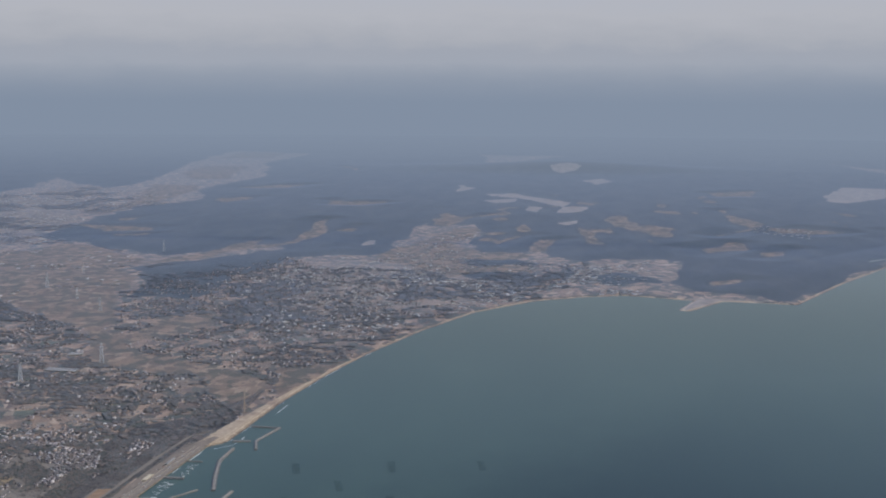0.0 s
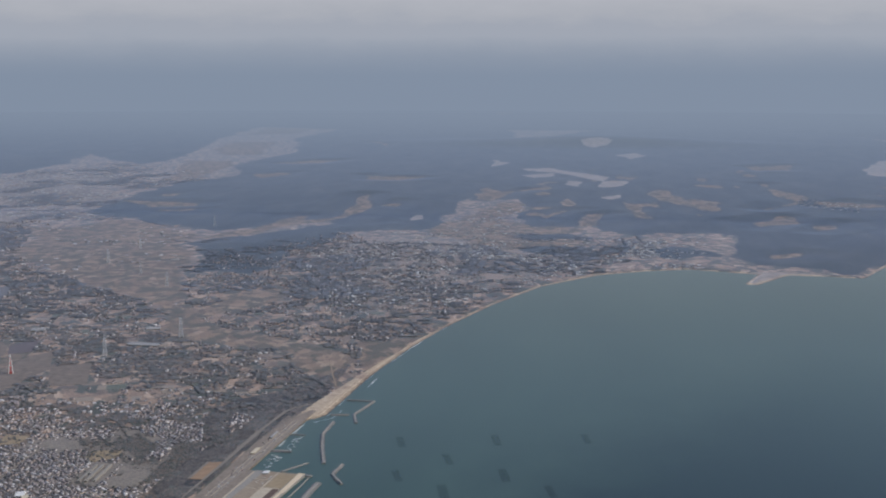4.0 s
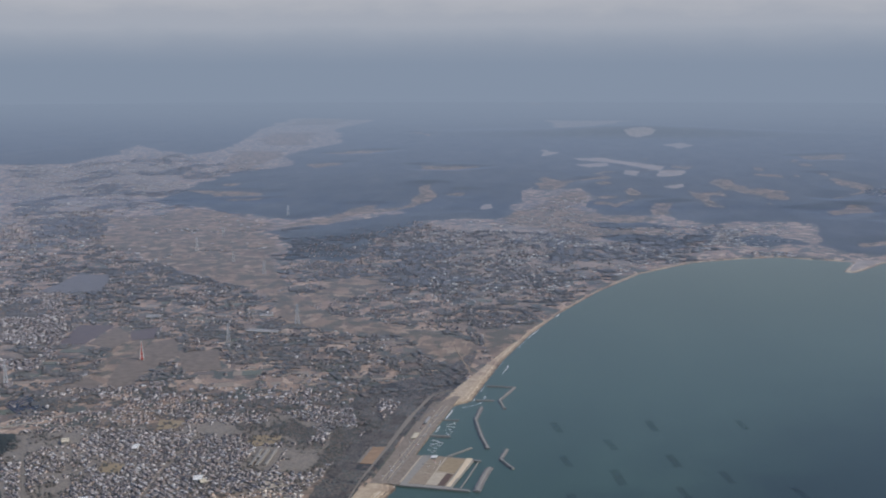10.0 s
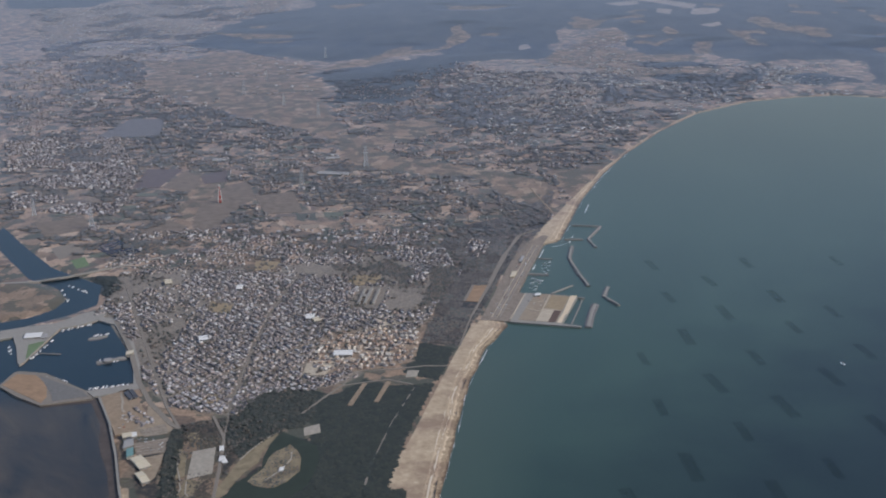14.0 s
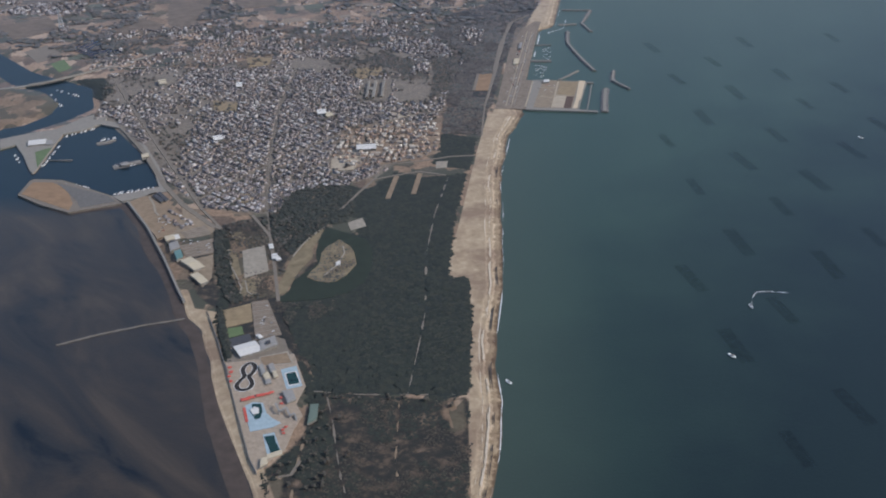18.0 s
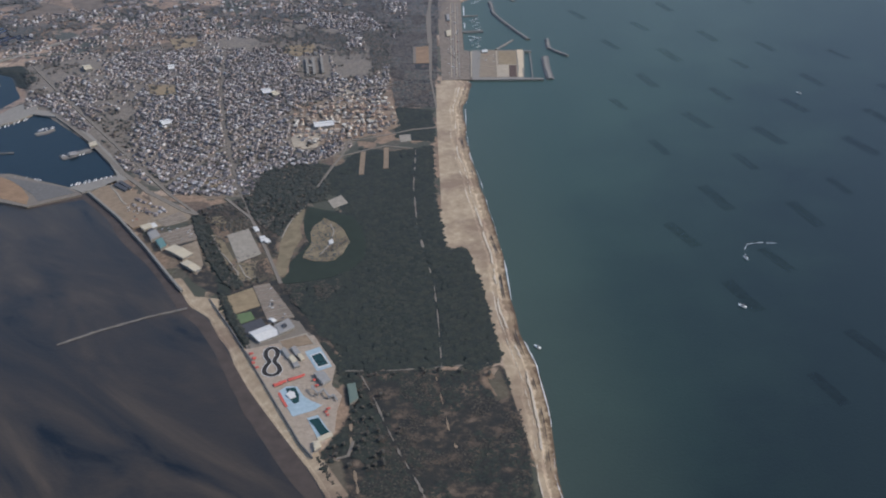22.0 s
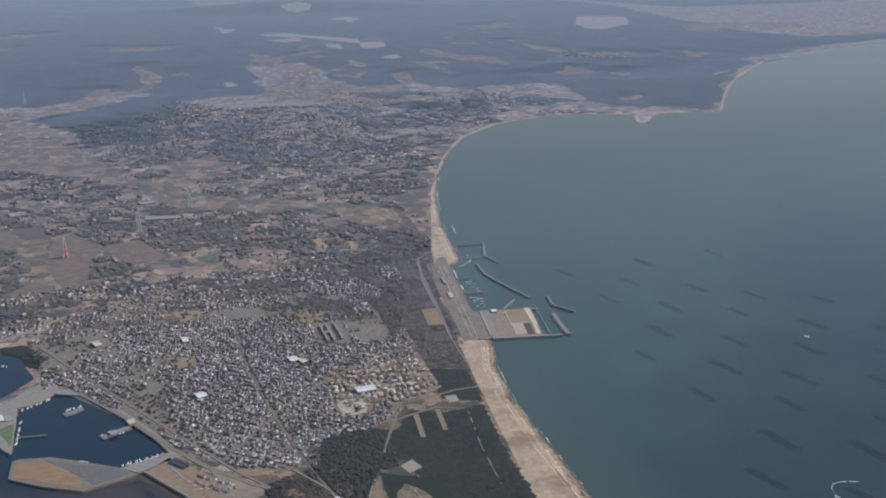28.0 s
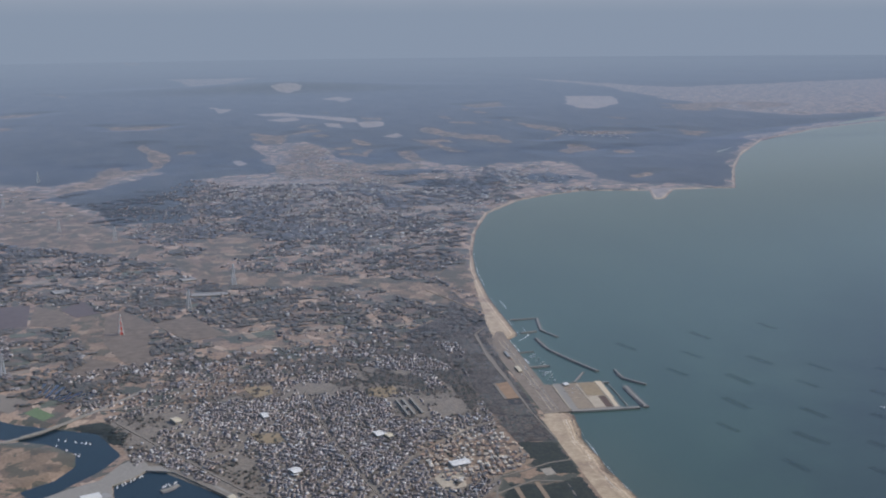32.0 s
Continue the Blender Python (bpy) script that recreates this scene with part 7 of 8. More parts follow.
SUBURB = [[(-267.6, 330.1), (-278.5, 375.7), (-242.5, 380.9), (-204.0, 384.8), (-156.4, 378.3), (-147.1, 368.0), (-157.0, 362.7), (-201.5, 347.9), (-226.2, 331.2), (-246.8, 331.7)], [(-203.7, 360.6), (-179.5, 386.3), (-140.6, 374.3), (-142.1, 347.4), (-152.8, 321.3), (-168.2, 316.2), (-185.4, 330.1)]]
sub_ = np.concatenate([street_grid(p, radians(-20), 1.5, 1.4, 17 + i, 0.45) for i, p in enumerate(SUBURB)])
sub_ = free_of(sub_, LOTS + CLEAR + TOWN, STREETS)
sub_ = sub_[value_noise(sub_[:, 0], sub_[:, 1], 9, 73) > 0.42]
house_stuff("suburb_houses", sub_, 0.85, M_ROOF, "loose rows of houses at the town's edge", 4)
house_stuff("town_houses", rest, 0.74, M_ROOF, "close rows of grey-roofed town houses", 5)
M_ROOFT1 = varied("tan_roof", TANROOFS, False, 0.6)
tan_me = []
for (wv, wf), (rv, rf) in HOUSE:
    me = bpy.data.meshes.new("roof")
    me.from_pydata(rv, [], rf)
    me.materials.append(M_ROOFT1)
    tan_me.append(me)


def single_house(name, x, y, a, k, label, group, roofs, size):
    h = thing(name, label, "house", x, y, ground_z(np.array([x]), np.array([y]))[0] - 0.02, math.degrees(a) + 90 * RNG.randint(2), group=group)
    s = size * RNG.uniform(0.9, 1.2)
    h.scale = (s * RNG.uniform(0.9, 1.15), s, s * RNG.uniform(0.9, 1.25))
    new("wall", wall_me[k]).parent = h
    new("roof", roofs[k]).parent = h
    if RNG.rand() < 0.5:
        new("porch", porch_mesh).parent = h


estate = free_of(street_grid(TAN_QUARTER, radians(-8), 1.55, 1.5, 29, 0.15, 2.0), [], STREETS, 0.2)
estate[:, 2] = radians(-8)
for x, y, a in estate[:290]:
    single_house("estate_house", x, y, a, RNG.choice(4, p=(0.4, 0.3, 0.12, 0.18)), "new estate house with tan tiled roof", "houses of the new estate", tan_me, 0.92)
if len(estate) > 290:
    house_stuff("estate_houses", estate[290:], 0.92, M_ROOFT, "rows of tan-roofed estate houses", 6)


for x, y in [(-213.1, 222.0), (-211.9, 220.6), (-211.9, 220.3), (-210.3, 219.8), (-209.9, 218.5), (-209.1, 217.8), (-207.6, 216.3), (-212.9, 225.2), (-212.2, 224.4), (-211.0, 223.3), (-209.6, 222.4), (-208.9, 221.2), (-208.3, 220.9), (-207.0, 220.2), (-207.1, 220.1), (-206.3, 219.0), (-209.3, 217.5), (-208.3, 217.4), (-207.7, 217.2), (-206.9, 217.9), (-205.8, 218.0)]:
    single_house("yard_house", x, y, radians(-38) + RNG.uniform(-0.2, 0.2), RNG.choice(4), "small house or store beside the port yard", "houses of the port yard", roof_me, 0.72)


# farmsteads and villages between the fields, and the far towns
def village(poly_list, n, seed, cluster=14, cut=0.5):
    r = np.random.RandomState(seed)
    out = []
    for p in poly_list:
        a = np.array(p)
        m = int(n)
        x = r.uniform(a[:, 0].min(), a[:, 0].max(), m * 3)
        y = r.uniform(a[:, 1].min(), a[:, 1].max(), m * 3)
        k = (inside_dist(p, x, y) > 0) & (value_noise(x, y, cluster, seed + 5) + 0.35 * value_noise(x, y, cluster * 0.35, seed + 6) > cut + 0.17)
        out.append(np.stack([x[k], y[k], radians(14) + r.uniform(-0.25, 0.25, k.sum())], -1)[:m])
    return np.concatenate(out)


OPEN_FIELDS = []
for q, mt, lb in (([(-256.5, 384.4), (-263.1, 409.1), (-264.0, 447.7), (-257.3, 458.9), (-245.2, 429.3), (-248.2, 400.0), (-245.1, 383.9), (-250.0, 372.6)], M_FALLOW, "tan dry field round the banded mast"),
               ([(-303.8, 439.0), (-311.5, 477.0), (-294.7, 478.5), (-292.6, 443.1)], M_PLOUGH, "purple-brown ploughed field"),
               ([(-281.9, 465.7), (-274.7, 480.2), (-266.2, 456.0), (-274.9, 450.9)], M_PLOUGH, "purple-brown ploughed field"),
               ([(-291.9, 443.1), (-292.5, 476.3), (-282.3, 464.5), (-275.2, 448.8), (-277.8, 436.2)], M_FALLOW, "tan stubble field"),
               ([(-369.7, 545.4), (-373.1, 604.0), (-353.0, 605.4), (-337.5, 557.2)], M_PADDY, "grey flooded paddies in a broad block"),
               ([(-319.7, 382.5), (-303.4, 392.4), (-294.0, 376.9), (-305.9, 364.2)], M_FALLOW, "pale fallow field near the river"),
               ([(-296.9, 350.6), (-291.9, 358.2), (-283.1, 348.5), (-287.5, 338.0)], M_LANE, "pale gravel plot near the river"),
               ([(-283.0, 337.2), (-280.1, 342.0), (-274.2, 332.9), (-277.0, 328.9)], M_GRASS, "green sports pitch near the river"),
               ([(-247.1, 434.0), (-231.6, 440.3), (-219.6, 408.7), (-233.1, 403.1)], M_FALLOW, "fallow field between groves"),
               ([(-273.6, 371.1), (-268.2, 391.4), (-257.0, 382.8), (-259.5, 368.7)], M_FALLOW, "tan dry field at the edge of town"),
               ([(-221.8, 338.1), (-210.1, 345.6), (-207.1, 333.4), (-216.6, 327.6)], M_FALLOW, "tan open ground at the edge of town")):
    slab("field", q, -0.3, Z + 0.04, mt, lb, "field")
    OPEN_FIELDS.append(q)
COUNTRY = [TOWN_FAR[2], [(-312.0, 354.6), (-586.0, 847.2), (-502.0, 931.9), (-279.6, 686.0), (-216.5, 876.2), (-122.3, 761.6), (-51.5, 664.5), (-89.3, 558.5), (-109.2, 453.8), (-129.1, 375.5), (-137.7, 360.7), (-186.7, 355.0), (-236.8, 345.9)]]
hv = village(COUNTRY, 5200, 81, 15, 0.38)
hv = free_of(hv, TOWN[:1] + CLEAR + PINES + [SCRUB[-1]] + OPEN_FIELDS, STREETS)
ho = np.argsort(hv[:, 1])
for x, y, a in hv[ho[:260]]:
    single_house("farm_house", x, y, a, RNG.choice([0, 1, 3]), "farm house with grey tiled roof between fields", "farm houses", roof_me, 1.15)
hv = hv[ho[260:]]
house_stuff("village_houses", hv, 1.05, M_ROOF, "scattered farm houses with grey roofs", 8, M_WALLF)
hf = free_of(village(TOWN_FAR[:2], 1500, 83, 30, 0.42), FAR_WOODS, [])
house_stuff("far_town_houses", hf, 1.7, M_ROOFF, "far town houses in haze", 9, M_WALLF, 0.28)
FAR_PLAIN = [[(-871.1, 1448.3), (-705.2, 1643.6), (-524.5, 1491.9), (-440.2, 1171.9), (-476.8, 1049.1), (-372.3, 955.9), (-346.5, 905.3), (-291.3, 710.5), (-319.5, 639.8), (-420.9, 626.9)]]
hp = village(FAR_PLAIN, 900, 85, 40, 0.5)
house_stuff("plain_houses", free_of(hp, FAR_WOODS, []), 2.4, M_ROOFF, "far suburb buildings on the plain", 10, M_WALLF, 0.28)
VALLEY = [[(-140.3, 858.9), (-126.3, 996.0), (-96.8, 1124.6), (-68.2, 1100.9), (-79.2, 901.5), (-12.6, 875.1), (19.8, 896.3), (42.9, 834.5), (30.9, 739.5), (-12.7, 746.0), (-82.4, 833.9)], [(74.6, 782.5), (109.5, 907.7), (216.7, 1255.0), (253.5, 1259.6), (210.1, 1085.2), (131.9, 910.6)], [(-21.1, 748.1), (32.7, 849.8), (51.0, 770.9), (57.4, 721.4), (30.1, 716.0)]]
hv2 = free_of(village(VALLEY, 350, 87, 25, 0.35), FAR_WOODS, [])
hv3 = village([[(5.9, 831.4), (33.7, 865.7), (75.9, 893.8), (65.9, 787.7), (16.7, 756.3)], [(-108.1, 778.0), (-67.9, 772.0), (-66.9, 741.5), (-104.8, 737.0)], [(209.2, 1232.2), (266.0, 1179.2), (242.3, 1087.5), (196.8, 1143.5)], [(-55.7, 747.8), (16.4, 751.3), (-29.8, 704.2), (-51.2, 690.9)]], 90, 89, 12, 0.1)
hv3 = hv3[land_dist(hv3[:, 0], hv3[:, 1]) > 4]
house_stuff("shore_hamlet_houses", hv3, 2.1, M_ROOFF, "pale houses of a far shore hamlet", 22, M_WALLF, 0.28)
house_stuff("valley_houses", hv2[land_dist(hv2[:, 0], hv2[:, 1]) > 4], 2.0, M_ROOFF, "hamlet houses in the far valley", 12, M_WALLF, 0.28)

# ---- trees ----
KEEP_OUT = [LOTS[0], [(-169.9, 219.4), (-166.8, 222.0), (-165.4, 217.7), (-168.7, 215.5)], [(-167.5, 147.1), (-165.8, 147.5), (-165.6, 142.3), (-167.1, 140.4)], [(-151.5, 255.3), (-148.5, 255.7), (-148.6, 251.3), (-151.3, 250.9)], [(-174.3, 217.0), (-169.8, 214.4), (-164.6, 211.1), (-162.7, 205.6), (-162.1, 197.8), (-162.7, 191.8), (-165.8, 187.2), (-169.8, 184.7), (-174.8, 183.6), (-178.7, 183.1), (-179.6, 184.5), (-178.0, 187.8), (-177.8, 192.1), (-175.3, 196.8), (-174.0, 199.7), (-175.1, 204.9), (-175.2, 210.3), (-174.7, 215.3)]]


def clear_ground(x, y):
    k = land_dist(x, y) > 1.0
    for p in KEEP_OUT:
        k &= inside_dist(p, x, y) < -0.2
    for pts, w in STREETS:
        k &= line_dist(pts, x, y) > w / 2 + 0.22
    return k


px = scatter(PINES, 0.56, clear_ground, 3)
trees("pine_wood", px, 1.35, M_PINE, "dense dark green pine wood", 3, 0.09)
BARE_GROUND = [[(-144.5, 149.3), (-143.1, 150.8), (-141.0, 150.5), (-140.4, 145.6), (-140.7, 141.3), (-142.7, 140.8), (-143.3, 143.9), (-145.3, 145.5)], [(-140.1, 150.5), (-136.3, 150.3), (-136.2, 143.4), (-137.2, 138.4), (-138.9, 134.2), (-138.9, 140.3), (-139.9, 143.5)], [(-156.2, 135.0), (-150.7, 136.3), (-148.1, 131.7), (-152.6, 128.0), (-157.0, 129.6)], [(-171.2, 128.5), (-165.0, 128.5), (-165.5, 122.9), (-167.7, 117.9), (-169.7, 121.8)]]
sx_ = scatter(SCRUB[:1], 0.5, lambda x, y: clear_ground(x, y) & (any_dist(BARE_GROUND, x, y) + 1.6 * (value_noise(x, y, 2.0, 58) - 0.5) < 0) & (0.8 * value_noise(x, y, 9, 51) + 0.45 * value_noise(x, y, 3.5, 52) + 0.25 * value_noise(x, y, 1.2, 53) > 0.68), 4)
trees("scrub_pines", sx_, 0.78, M_PINE, "scattered pines over brown scrub", 5, 0.13)
sb_ = scatter(SCRUB, 0.5, lambda x, y: clear_ground(x, y) & (any_dist(BARE_GROUND, x, y) < 0) & (value_noise(x, y, 5, 55) + 0.4 * value_noise(x, y, 2, 56) > 0.72), 6)
trees("bare_thicket", sb_, 0.42, M_BARE, "grey-brown leafless thicket", 7, 0.35)
park_zone = [[(-198.7, 218.3), (-192.7, 221.6), (-187.1, 222.7), (-180.1, 222.4), (-174.3, 217.1), (-175.4, 200.0), (-178.6, 183.9), (-190.2, 184.1)], [(-173.7, 204.3), (-172.9, 207.5), (-171.4, 209.3), (-170.8, 210.9), (-168.0, 207.7), (-166.6, 204.5), (-165.5, 199.3), (-167.0, 194.4), (-168.9, 191.6), (-170.8, 191.2), (-173.2, 191.8), (-175.3, 193.4), (-174.7, 196.0), (-173.5, 199.2)]]
NO_TREES = [[(-176.0, 215.1), (-174.9, 215.9), (-175.7, 209.0), (-176.1, 206.3), (-175.4, 202.4), (-177.1, 197.4), (-178.2, 190.2), (-178.5, 186.7), (-180.7, 185.7), (-181.1, 190.3), (-180.5, 195.1), (-180.4, 200.1), (-179.2, 206.5), (-178.3, 210.5)], [(-191.4, 205.3), (-187.0, 207.9), (-183.8, 196.1), (-188.3, 192.8)], [(-178.3, 207.6), (-174.3, 215.4), (-175.4, 201.3), (-177.1, 195.3), (-178.7, 187.3), (-180.1, 193.2)], [(-200.9, 214.9), (-199.2, 216.7), (-190.2, 185.3), (-193.9, 190.2)]]
pk = scatter(park_zone, 0.7, lambda x, y: (value_noise(x, y, 5, 61) + 0.4 * value_noise(x, y, 2, 62) > 0.80) & np.all([inside_dist(p, x, y) < 0 for p in NO_TREES], axis=0) & (line_dist(STREETS[0][0], x, y) > 0.8), 8)
trees("park_trees", pk, 0.62, M_GROVE, "clumps of evergreen park trees", 9, 0.55)
isl = scatter(park_zone[1:], 0.40, lambda x, y: value_noise(x, y, 3.0, 68) + 0.3 * value_noise(x, y, 0.9, 69) + np.clip((-167.5 - x) / 6, -0.3, 0.35) > 0.66, 14)
trees("island_thicket", isl, 0.55, M_GROVE, "grey-green thicket on the pond island", 15, 0.4)
hedge = scatter([[(-196.5, 210.1), (-195.3, 210.0), (-193.2, 200.8), (-191.0, 193.2), (-188.3, 187.2), (-187.0, 184.2), (-188.3, 183.8), (-190.6, 187.3), (-193.0, 194.5), (-195.1, 202.1)], [(-190.5, 178.7), (-189.7, 179.1), (-187.5, 171.0), (-185.1, 163.5), (-185.6, 162.2), (-187.3, 167.1), (-189.3, 173.2)]], 0.45, None, 12)
trees("hedge_row", hedge, 0.75, M_PINE, "dark pine hedge along the sea side", 11, 0.45)

wn_ = scatter([[(-189.2, 223.9), (-187.0, 234.0), (-182.2, 240.3), (-177.0, 243.3), (-171.1, 237.0), (-169.0, 227.3), (-170.4, 219.6), (-174.3, 218.1), (-176.3, 214.2), (-179.2, 207.0), (-180.3, 203.7), (-182.2, 206.7), (-185.0, 210.3), (-188.4, 214.4), (-190.0, 219.6)]], 0.62, lambda x, y: clear_ground(x, y), 31)
trees("mixed_wood", wn_, 0.95, M_DEEP, "dark lumpy evergreen wood between town and park", 32, 0.32)
hb_ = scatter([[(-199.7, 215.5), (-197.7, 214.9), (-195.8, 206.6), (-192.7, 197.2), (-189.7, 188.9), (-187.0, 183.8), (-187.6, 181.8), (-190.1, 183.5), (-192.5, 189.5), (-195.3, 197.1), (-197.9, 206.2)], [(-189.2, 177.3), (-190.7, 181.3), (-191.4, 180.7), (-189.5, 173.2), (-186.6, 165.1), (-184.5, 161.6), (-184.6, 163.8), (-187.2, 171.0)]], 0.5, None, 33)
trees("tree_belt", hb_, 0.85, M_DEEP, "broad dark tree belt along the park", 34, 0.42)
pt_ = scatter([[(-185.7, 191.8), (-183.7, 192.9), (-182.1, 186.9), (-184.6, 185.4)], [(-179.4, 182.5), (-174.2, 183.1), (-168.1, 184.1), (-168.3, 180.2), (-171.3, 175.6), (-176.3, 175.0), (-178.8, 178.5)], [(-187.5, 209.6), (-185.0, 209.5), (-181.5, 205.8), (-180.4, 200.1), (-180.9, 194.6), (-183.6, 199.7)], [(-199.6, 216.7), (-190.4, 217.9), (-188.5, 213.2), (-189.4, 210.0), (-194.3, 209.7), (-198.0, 211.6)]], 0.5, lambda x, y: clear_ground(x, y) & (value_noise(x, y, 2.2, 35) > 0.38), 36)
trees("park_thicket", pt_, 0.62, M_BARE, "grey leafless thicket beside the park road", 37, 0.3)

# shelter belts and groves between the fields: oblong blocks of wood
r5 = np.random.RandomState(91)
gpts = []
tries = 0
while len(gpts) < 1500 and tries < 7000:
    tries += 1
    y = 300 + 520 * r5.rand() ** 1.25
    x = r5.uniform(-330 - 0.28 * (y - 300), -105 + 0.28 * (y - 330))
    X, Y = np.array([x]), np.array([y])
    if land_dist(X, Y)[0] < 5 or any_dist(TOWN[:1] + CLEAR + PINES + OPEN_FIELDS, X, Y)[0] > -1 or any_dist([SCRUB[-1]], X, Y)[0] > 0:
        continue
    if value_noise(X, Y, 40, 92)[0] < 0.3:
        continue
    gpts.append((x, y, r5.uniform(2.0, 9.0), r5.uniform(1.2, 4.0), radians(14) + r5.choice([0, 1.57]) * (r5.rand() < 0.25) + r5.uniform(-0.15, 0.15)))
gpts.sort(key=lambda q: q[1])
gx_ = []
GROVE_CROWN = []
for cv, cf in CROWNS:
    me = bpy.data.meshes.new("crown")
    me.from_pydata(cv, [], cf)
    me.materials.append(M_GROVE1)
    GROVE_CROWN.append(me)
for q, (x, y, w, d, a) in enumerate(gpts):
    s = 0.85 if y < 520 else 1.3
    n = int(w * d / (s * s) * 1.15) + 2
    u, v = r5.uniform(-w / 2, w / 2, n), r5.uniform(-d / 2, d / 2, n)
    g_ = np.stack([x + u * math.cos(a) - v * math.sin(a), y + u * math.sin(a) + v * math.cos(a), np.full(n, s)], -1)
    g_ = g_[clear_ground(g_[:, 0], g_[:, 1])]
    if len(g_) == 0:
        continue
    if q < 70:
        o = thing("grove", "dark evergreen shelter belt between brown fields" if w > 2 * d else "small dark evergreen grove beside brown fields", "grove", x, y, ground_z(np.array([x]), np.array([y]))[0], group="groves between the fields")
        for tx, ty in g_[:, :2]:
            c = new("crown", GROVE_CROWN[r5.randint(len(GROVE_CROWN))])
            c.parent = o
            z5 = 1.25 * r5.uniform(0.65, 1.35)
            c.matrix_basis = pose(tx - x, ty - y, -0.08, 0, 0, r5.uniform(0, 360)) @ Matrix.Diagonal((z5, z5 * r5.uniform(0.8, 1.2), z5 * 0.45 * r5.uniform(0.7, 1.2), 1))
    else:
        gx_.append(g_)
gx_ = np.concatenate(gx_)
gn = gx_[:, 2] < 1
trees("farm_groves", gx_[gn][:, :2], 1.25, M_GROVE, "dark shelter belts between brown fields", 13, 0.45)
trees("far_groves", gx_[~gn][:, :2], 1.9, M_GROVEF, "far dark shelter belts between fields", 14, 0.4)
pg_ = scatter([FAR_PLAIN[0], VALLEY[0], TOWN_FAR[0], TOWN_FAR[1], COUNTRY[1]], 7.5, lambda x, y: (y > 600) & (land_dist(x, y) > 12) & (any_dist(FAR_WOODS, x, y) < 3) & (any_dist(CLEAR, x, y) < 0) & (value_noise(x, y * 0.5, 30, 111) + 0.5 * value_noise(x, y * 0.5, 9, 112) > 0.90), 113)
trees("plain_groves", pg_, 6.5, M_GROVEF, "dark groves and hedges of the far plain", 114, 0.08)
hr_ = scatter([COUNTRY[1]], 2.7, lambda x, y: (y < 660) & (land_dist(x, y) > 6) & clear_ground(x, y) & (any_dist(OPEN_FIELDS + CLEAR + TOWN + SUBURB, x, y) < -0.5) & (value_noise(x, y * 0.6, 13, 131) + 0.5 * value_noise(x * 0.5, y, 4, 132) > 0.90), 133)
trees("hedgerow_trees", hr_, 2.3, M_GROVE, "dark hedgerows and small groves between fields", 134, 0.22)
st_ = scatter(SUBURB, 1.15, lambda x, y: clear_ground(x, y) & (any_dist(OPEN_FIELDS + CLEAR + LOTS, x, y) < 0) & (value_noise(x, y, 9, 73) < 0.44) & (value_noise(x, y, 5, 121) > 0.42), 122)
trees("suburb_trees", st_, 1.1, M_GROVE, "grey-green trees between houses at the town's edge", 123, 0.4)
# field parcels: thin slabs of tilled soil, stubble and winter grass
FIELD_MATS = [(plain("tilled_soil", (0.180, 0.134, 0.095), 0.25, 0.7, haze_sheen=0.55), "tilled brown field", 0.3), (plain("dark_soil", (0.119, 0.093, 0.070), 0.25, 0.7, haze_sheen=0.55), "dark brown tilled field", 0.2), (plain("stubble", (0.235, 0.184, 0.131), 0.25, 0.7, haze_sheen=0.55), "tan stubble field", 0.25), (plain("winter_green", (0.103, 0.108, 0.072), 0.25, 0.7, haze_sheen=0.55), "dull green winter field", 0.15), (plain("fallow", (0.221, 0.181, 0.135), 0.3, 0.5, haze_sheen=0.55), "fallow field of dry grass", 0.1)]
r6 = np.random.RandomState(97)
made = 0
while made < 300:
    y = 305 + 330 * r6.rand() ** 1.2
    x = r6.uniform(-320 - 0.25 * (y - 300), -110 + 0.25 * (y - 330))
    X, Y = np.array([x]), np.array([y])
    if land_dist(X, Y)[0] < 9 or any_dist(TOWN[:1] + PINES + SUBURB + CLEAR + OPEN_FIELDS, X, Y)[0] > -3 or any_dist([SCRUB[-1]], X, Y)[0] > -5:
        continue
    w, d, a = r6.uniform(3.5, 9), r6.uniform(2.5, 7), radians(14) + r6.uniform(-0.12, 0.12)
    mt, lb, _p = FIELD_MATS[r6.choice(5, p=[f[2] for f in FIELD_MATS])]
    q = [(x + u * math.cos(a) - v * math.sin(a), y + u * math.sin(a) + v * math.cos(a)) for u, v in ((-w / 2, -d / 2), (w / 2, -d / 2), (w / 2 * r6.uniform(0.8, 1.1), d / 2), (-w / 2 * r6.uniform(0.8, 1.1), d / 2))]
    slab("field", q, Z - 0.1, Z + 0.02 + 0.03 * r6.rand(), mt, lb + " between groves", "field")
    made += 1
# garden trees in the town
gt = village([TOWN[0]], 3600, 95, 8, 0.42)
gt = free_of(gt, [], STREETS)
trees("garden_trees", gt[:, :2], 0.75, M_GROVE, "small garden trees among houses", 15, 0.7)
sh = scatter([SCRUB[-1], SCRUB[-2]], 1.0, lambda x, y: clear_ground(x, y) & (value_noise(x, y, 7, 65) > 0.35), 17)
trees("shore_wood", sh, 1.15, M_BARE2, "leafless shore wood, grey-brown", 16, 0.13)
sg = scatter([SCRUB[-1], SCRUB[-2]], 0.9, lambda x, y: clear_ground(x, y) & (value_noise(x, y, 6, 66) + 0.4 * value_noise(x, y, 2, 67) > 0.74), 20)
trees("shore_evergreens", sg, 0.95, M_GROVE, "evergreens among the leafless shore wood", 21, 0.22)
dw = scatter(DARK_WOOD, 0.8, clear_ground, 18)
trees("town_wood", dw, 0.9, M_GROVE, "grey-green wood inside the town", 19, 0.4)
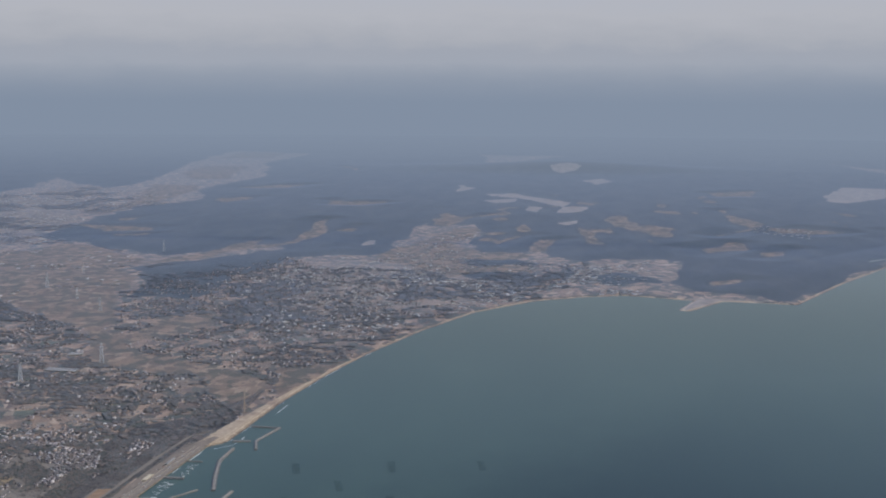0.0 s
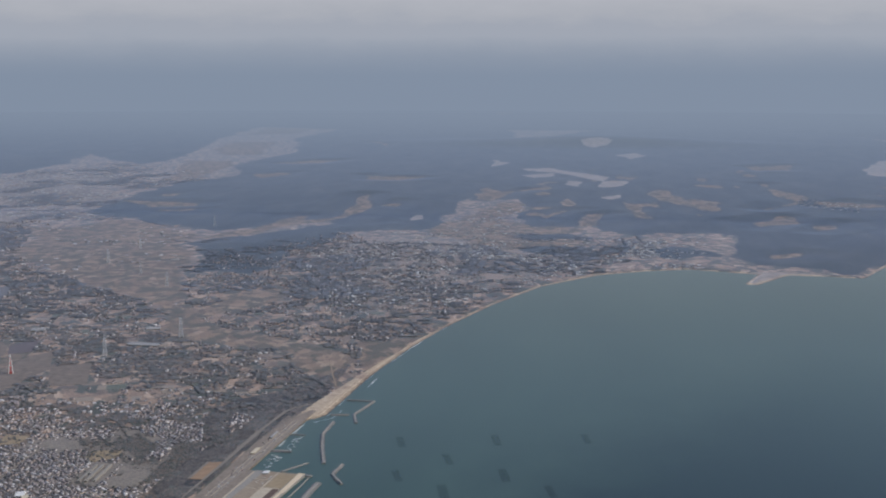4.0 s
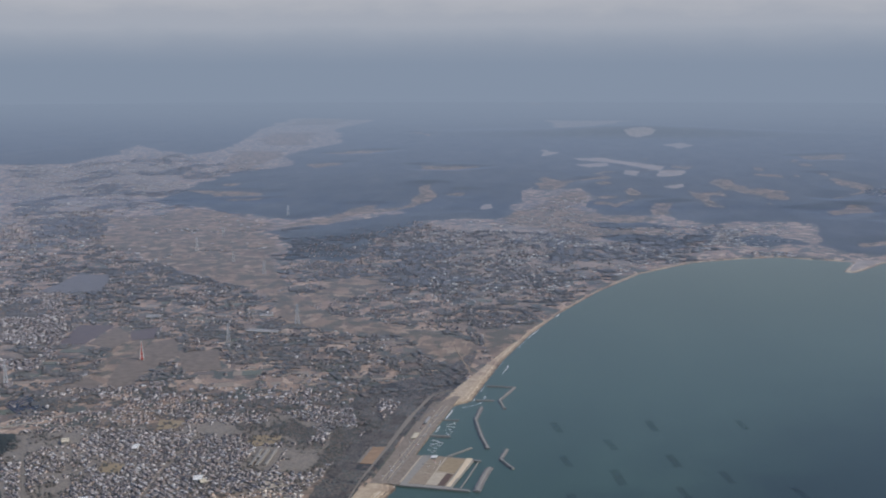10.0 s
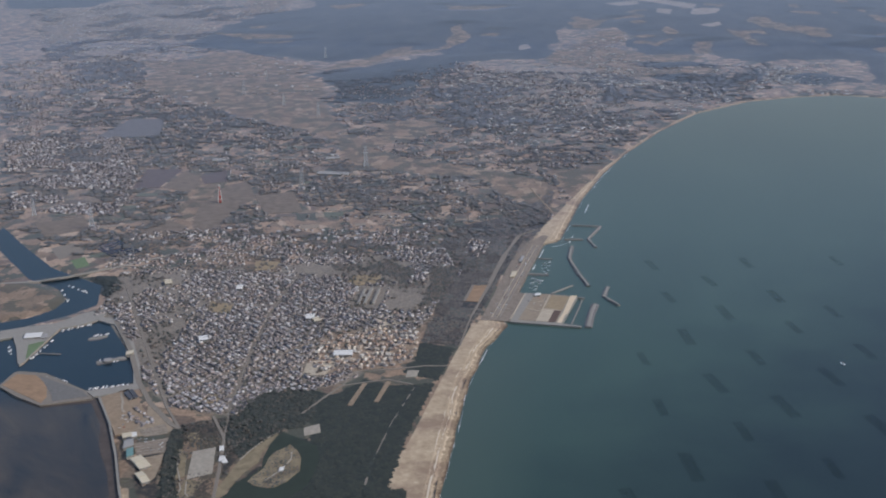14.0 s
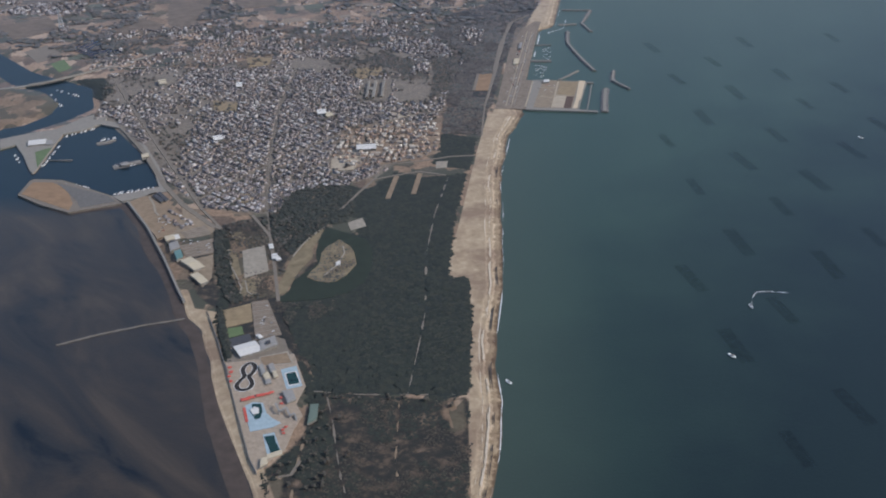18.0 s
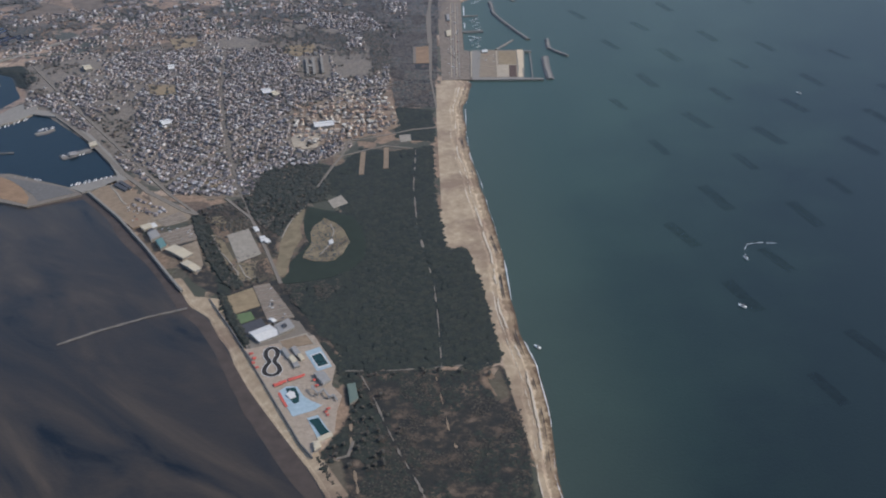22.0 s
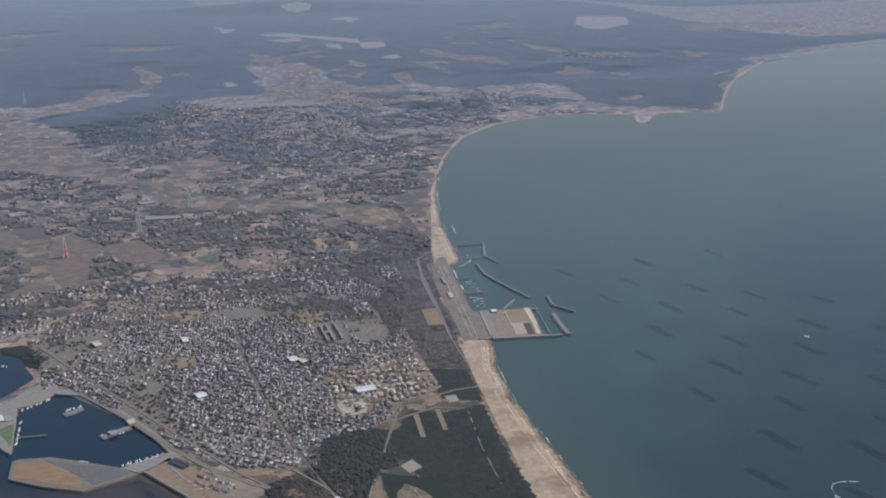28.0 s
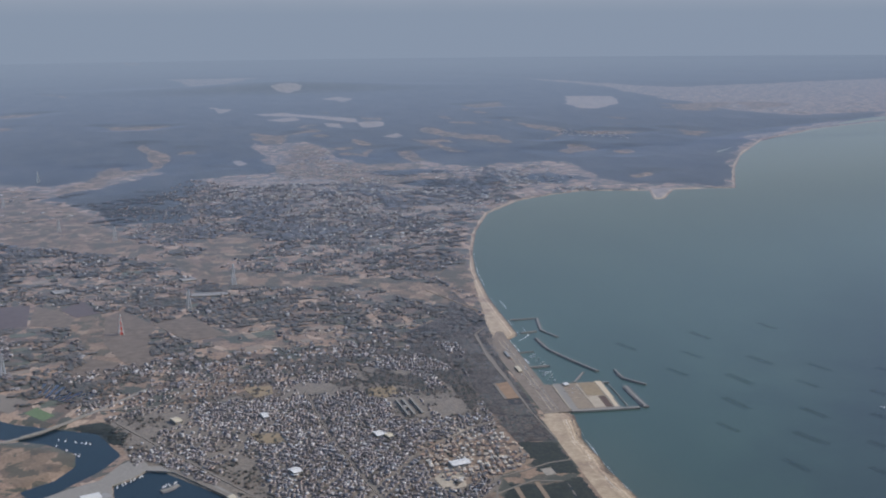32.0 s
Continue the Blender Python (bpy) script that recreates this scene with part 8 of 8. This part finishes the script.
# single pines along the edges of the wood
def pine(x, y, s):
    t = thing("pine_tree", "dark pine standing at the edge of the wood", "tree", x, y, Z - 0.03, RNG.uniform(0, 360), group="single pines")
    t.scale = (s, s, s)
    if not PINE:
        bm = bmesh.new()
        bmesh.ops.create_cone(bm, cap_ends=True, segments=6, radius1=0.06, radius2=0.025, depth=0.8, matrix=Matrix.Translation((0, 0, 0.4)))
        for a, z in ((0.5, 0.45), (2.4, 0.55), (4.3, 0.62)):
            bmesh.ops.create_cone(bm, segments=5, radius1=0.025, radius2=0.01, depth=0.35, matrix=Matrix.Translation((0.14 * math.cos(a), 0.14 * math.sin(a), z)) @ Matrix.Rotation(a, 4, 'Z') @ Matrix.Rotation(1.1, 4, 'Y'))
        me = bpy.data.meshes.new("trunk"); bm.to_mesh(me); bm.free(); me.materials.append(M_TRUNK)
        PINE.append(me)
        rr = np.random.RandomState(4)
        v, f = [], []
        for i in range(26):
            cv, cf = crown_shape(200 + i, 5)
            a, q, z = rr.uniform(0, 6.28), 0.32 * math.sqrt(rr.rand()), rr.uniform(0.35, 0.95)
            q *= 1.15 - 0.7 * (z - 0.35)
            b = len(v)
            v += [(c[0] * 0.34 + q * math.cos(a), c[1] * 0.34 + q * math.sin(a), c[2] * 0.2 + z - 0.1) for c in cv]
            f += [tuple(i2 + b for i2 in t2) for t2 in cf]
        me = bpy.data.meshes.new("crown"); me.from_pydata(v, [], f); me.materials.append(M_GROVE)
        PINE.append(me)
    new("trunk", PINE[0]).parent = t
    new("crown", PINE[1]).parent = t


PINE = []
edge = scatter(SCRUB[:1] + park_zone[:1], 1.3, lambda x, y: clear_ground(x, y) & (np.all([inside_dist(p, x, y) < 0 for p in NO_TREES], axis=0)) & (np.abs(any_dist(PINES, x, y)) < 2.4), 23)
for x, y in edge[np.random.RandomState(3).permutation(len(edge))[:80]]:
    pine(x, y, RNG.uniform(0.55, 0.95))


# ---- pylons ----
def pylon(x, y, h, mats, label, category="pylon", arms=3):
    t = thing("pylon", label, category, x, y, ground_z(np.array([x]), np.array([y]))[0] - 0.05, 20, group="transmission towers")
    b, w = h * 0.10, h * 0.016
    for i in (-1, 1):
        for j in (-1, 1):
            bm = bmesh.new()
            lo = [bm.verts.new((i * b + p * w, j * b + q * w, 0)) for p, q in ((-1, -1), (1, -1), (1, 1), (-1, 1))]
            hi = [bm.verts.new((i * b * 0.12 + p * w * 0.6, j * b * 0.12 + q * w * 0.6, h)) for p, q in ((-1, -1), (1, -1), (1, 1), (-1, 1))]
            for k in range(4):
                bm.faces.new((lo[k], lo[(k + 1) % 4], hi[(k + 1) % 4], hi[k]))
            bm.faces.new(hi)
            part("leg", bm, mats[0], t)
    bm = bmesh.new()
    n = 8
    for lv in range(n):
        z0, z1 = h * lv / n, h * (lv + 1) / n
        r0, r1 = b * (1 - 0.88 * lv / n), b * (1 - 0.88 * (lv + 1) / n)
        for (sx0, sy0), (sx1, sy1) in (((-1, -1), (1, -1)), ((1, -1), (1, 1)), ((1, 1), (-1, 1)), ((-1, 1), (-1, -1))):
            for p, q in (((sx0 * r0, sy0 * r0, z0), (sx1 * r1, sy1 * r1, z1)), ((sx1 * r0, sy1 * r0, z0), (sx0 * r1, sy0 * r1, z1))):
                k = w * 0.35
                vs = [bm.verts.new((p[0], p[1], p[2] + k)), bm.verts.new((p[0], p[1], p[2] - k)), bm.verts.new((q[0], q[1], q[2] - k)), bm.verts.new((q[0], q[1], q[2] + k))]
                bm.faces.new(vs)
    part("bracing", bm, mats[-1], t)
    for k in range(arms):
        z = h * (0.68 + 0.13 * k)
        part("crossarm", box_bm(-h * (0.13 - 0.02 * k), h * (0.13 - 0.02 * k), -w * 0.7, w * 0.7, z - w * 0.6, z + w * 0.6), mats[0], t)
    if len(mats) > 1:
        for k in range(4):
            r = b * (1 - 0.88 * (2 * k + 0.5) / 8) + w
            r *= 0.6
            part("red_band", box_bm(-r, r, -r, r, h * (2 * k) / 8, h * (2 * k + 1) / 8), mats[1], t)
    return t


for (x, y), h in zip([(-293.4, 377.2), (-231.6, 453.9), (-334.4, 697.4), (-337.9, 762.0), (-296.3, 658.0), (-264.8, 618.9), (-210.9, 492.6), (-324.8, 392.8), (-329.2, 904.5)], (8.0, 8.2, 9.5, 7.8, 7.2, 8.3, 9.5, 7.0, 9.0)):
    pylon(x, y, h, (M_STEEL,), "tall grey steel lattice transmission tower")
(rx_, ry_), = [(-257.3, 420.1)]
pylon(rx_, ry_, 7.8, (M_WHITE, M_RED), "red and white banded lattice radio mast", "mast", 0)
(rx_, ry_), = [(112.3, 787.3)]
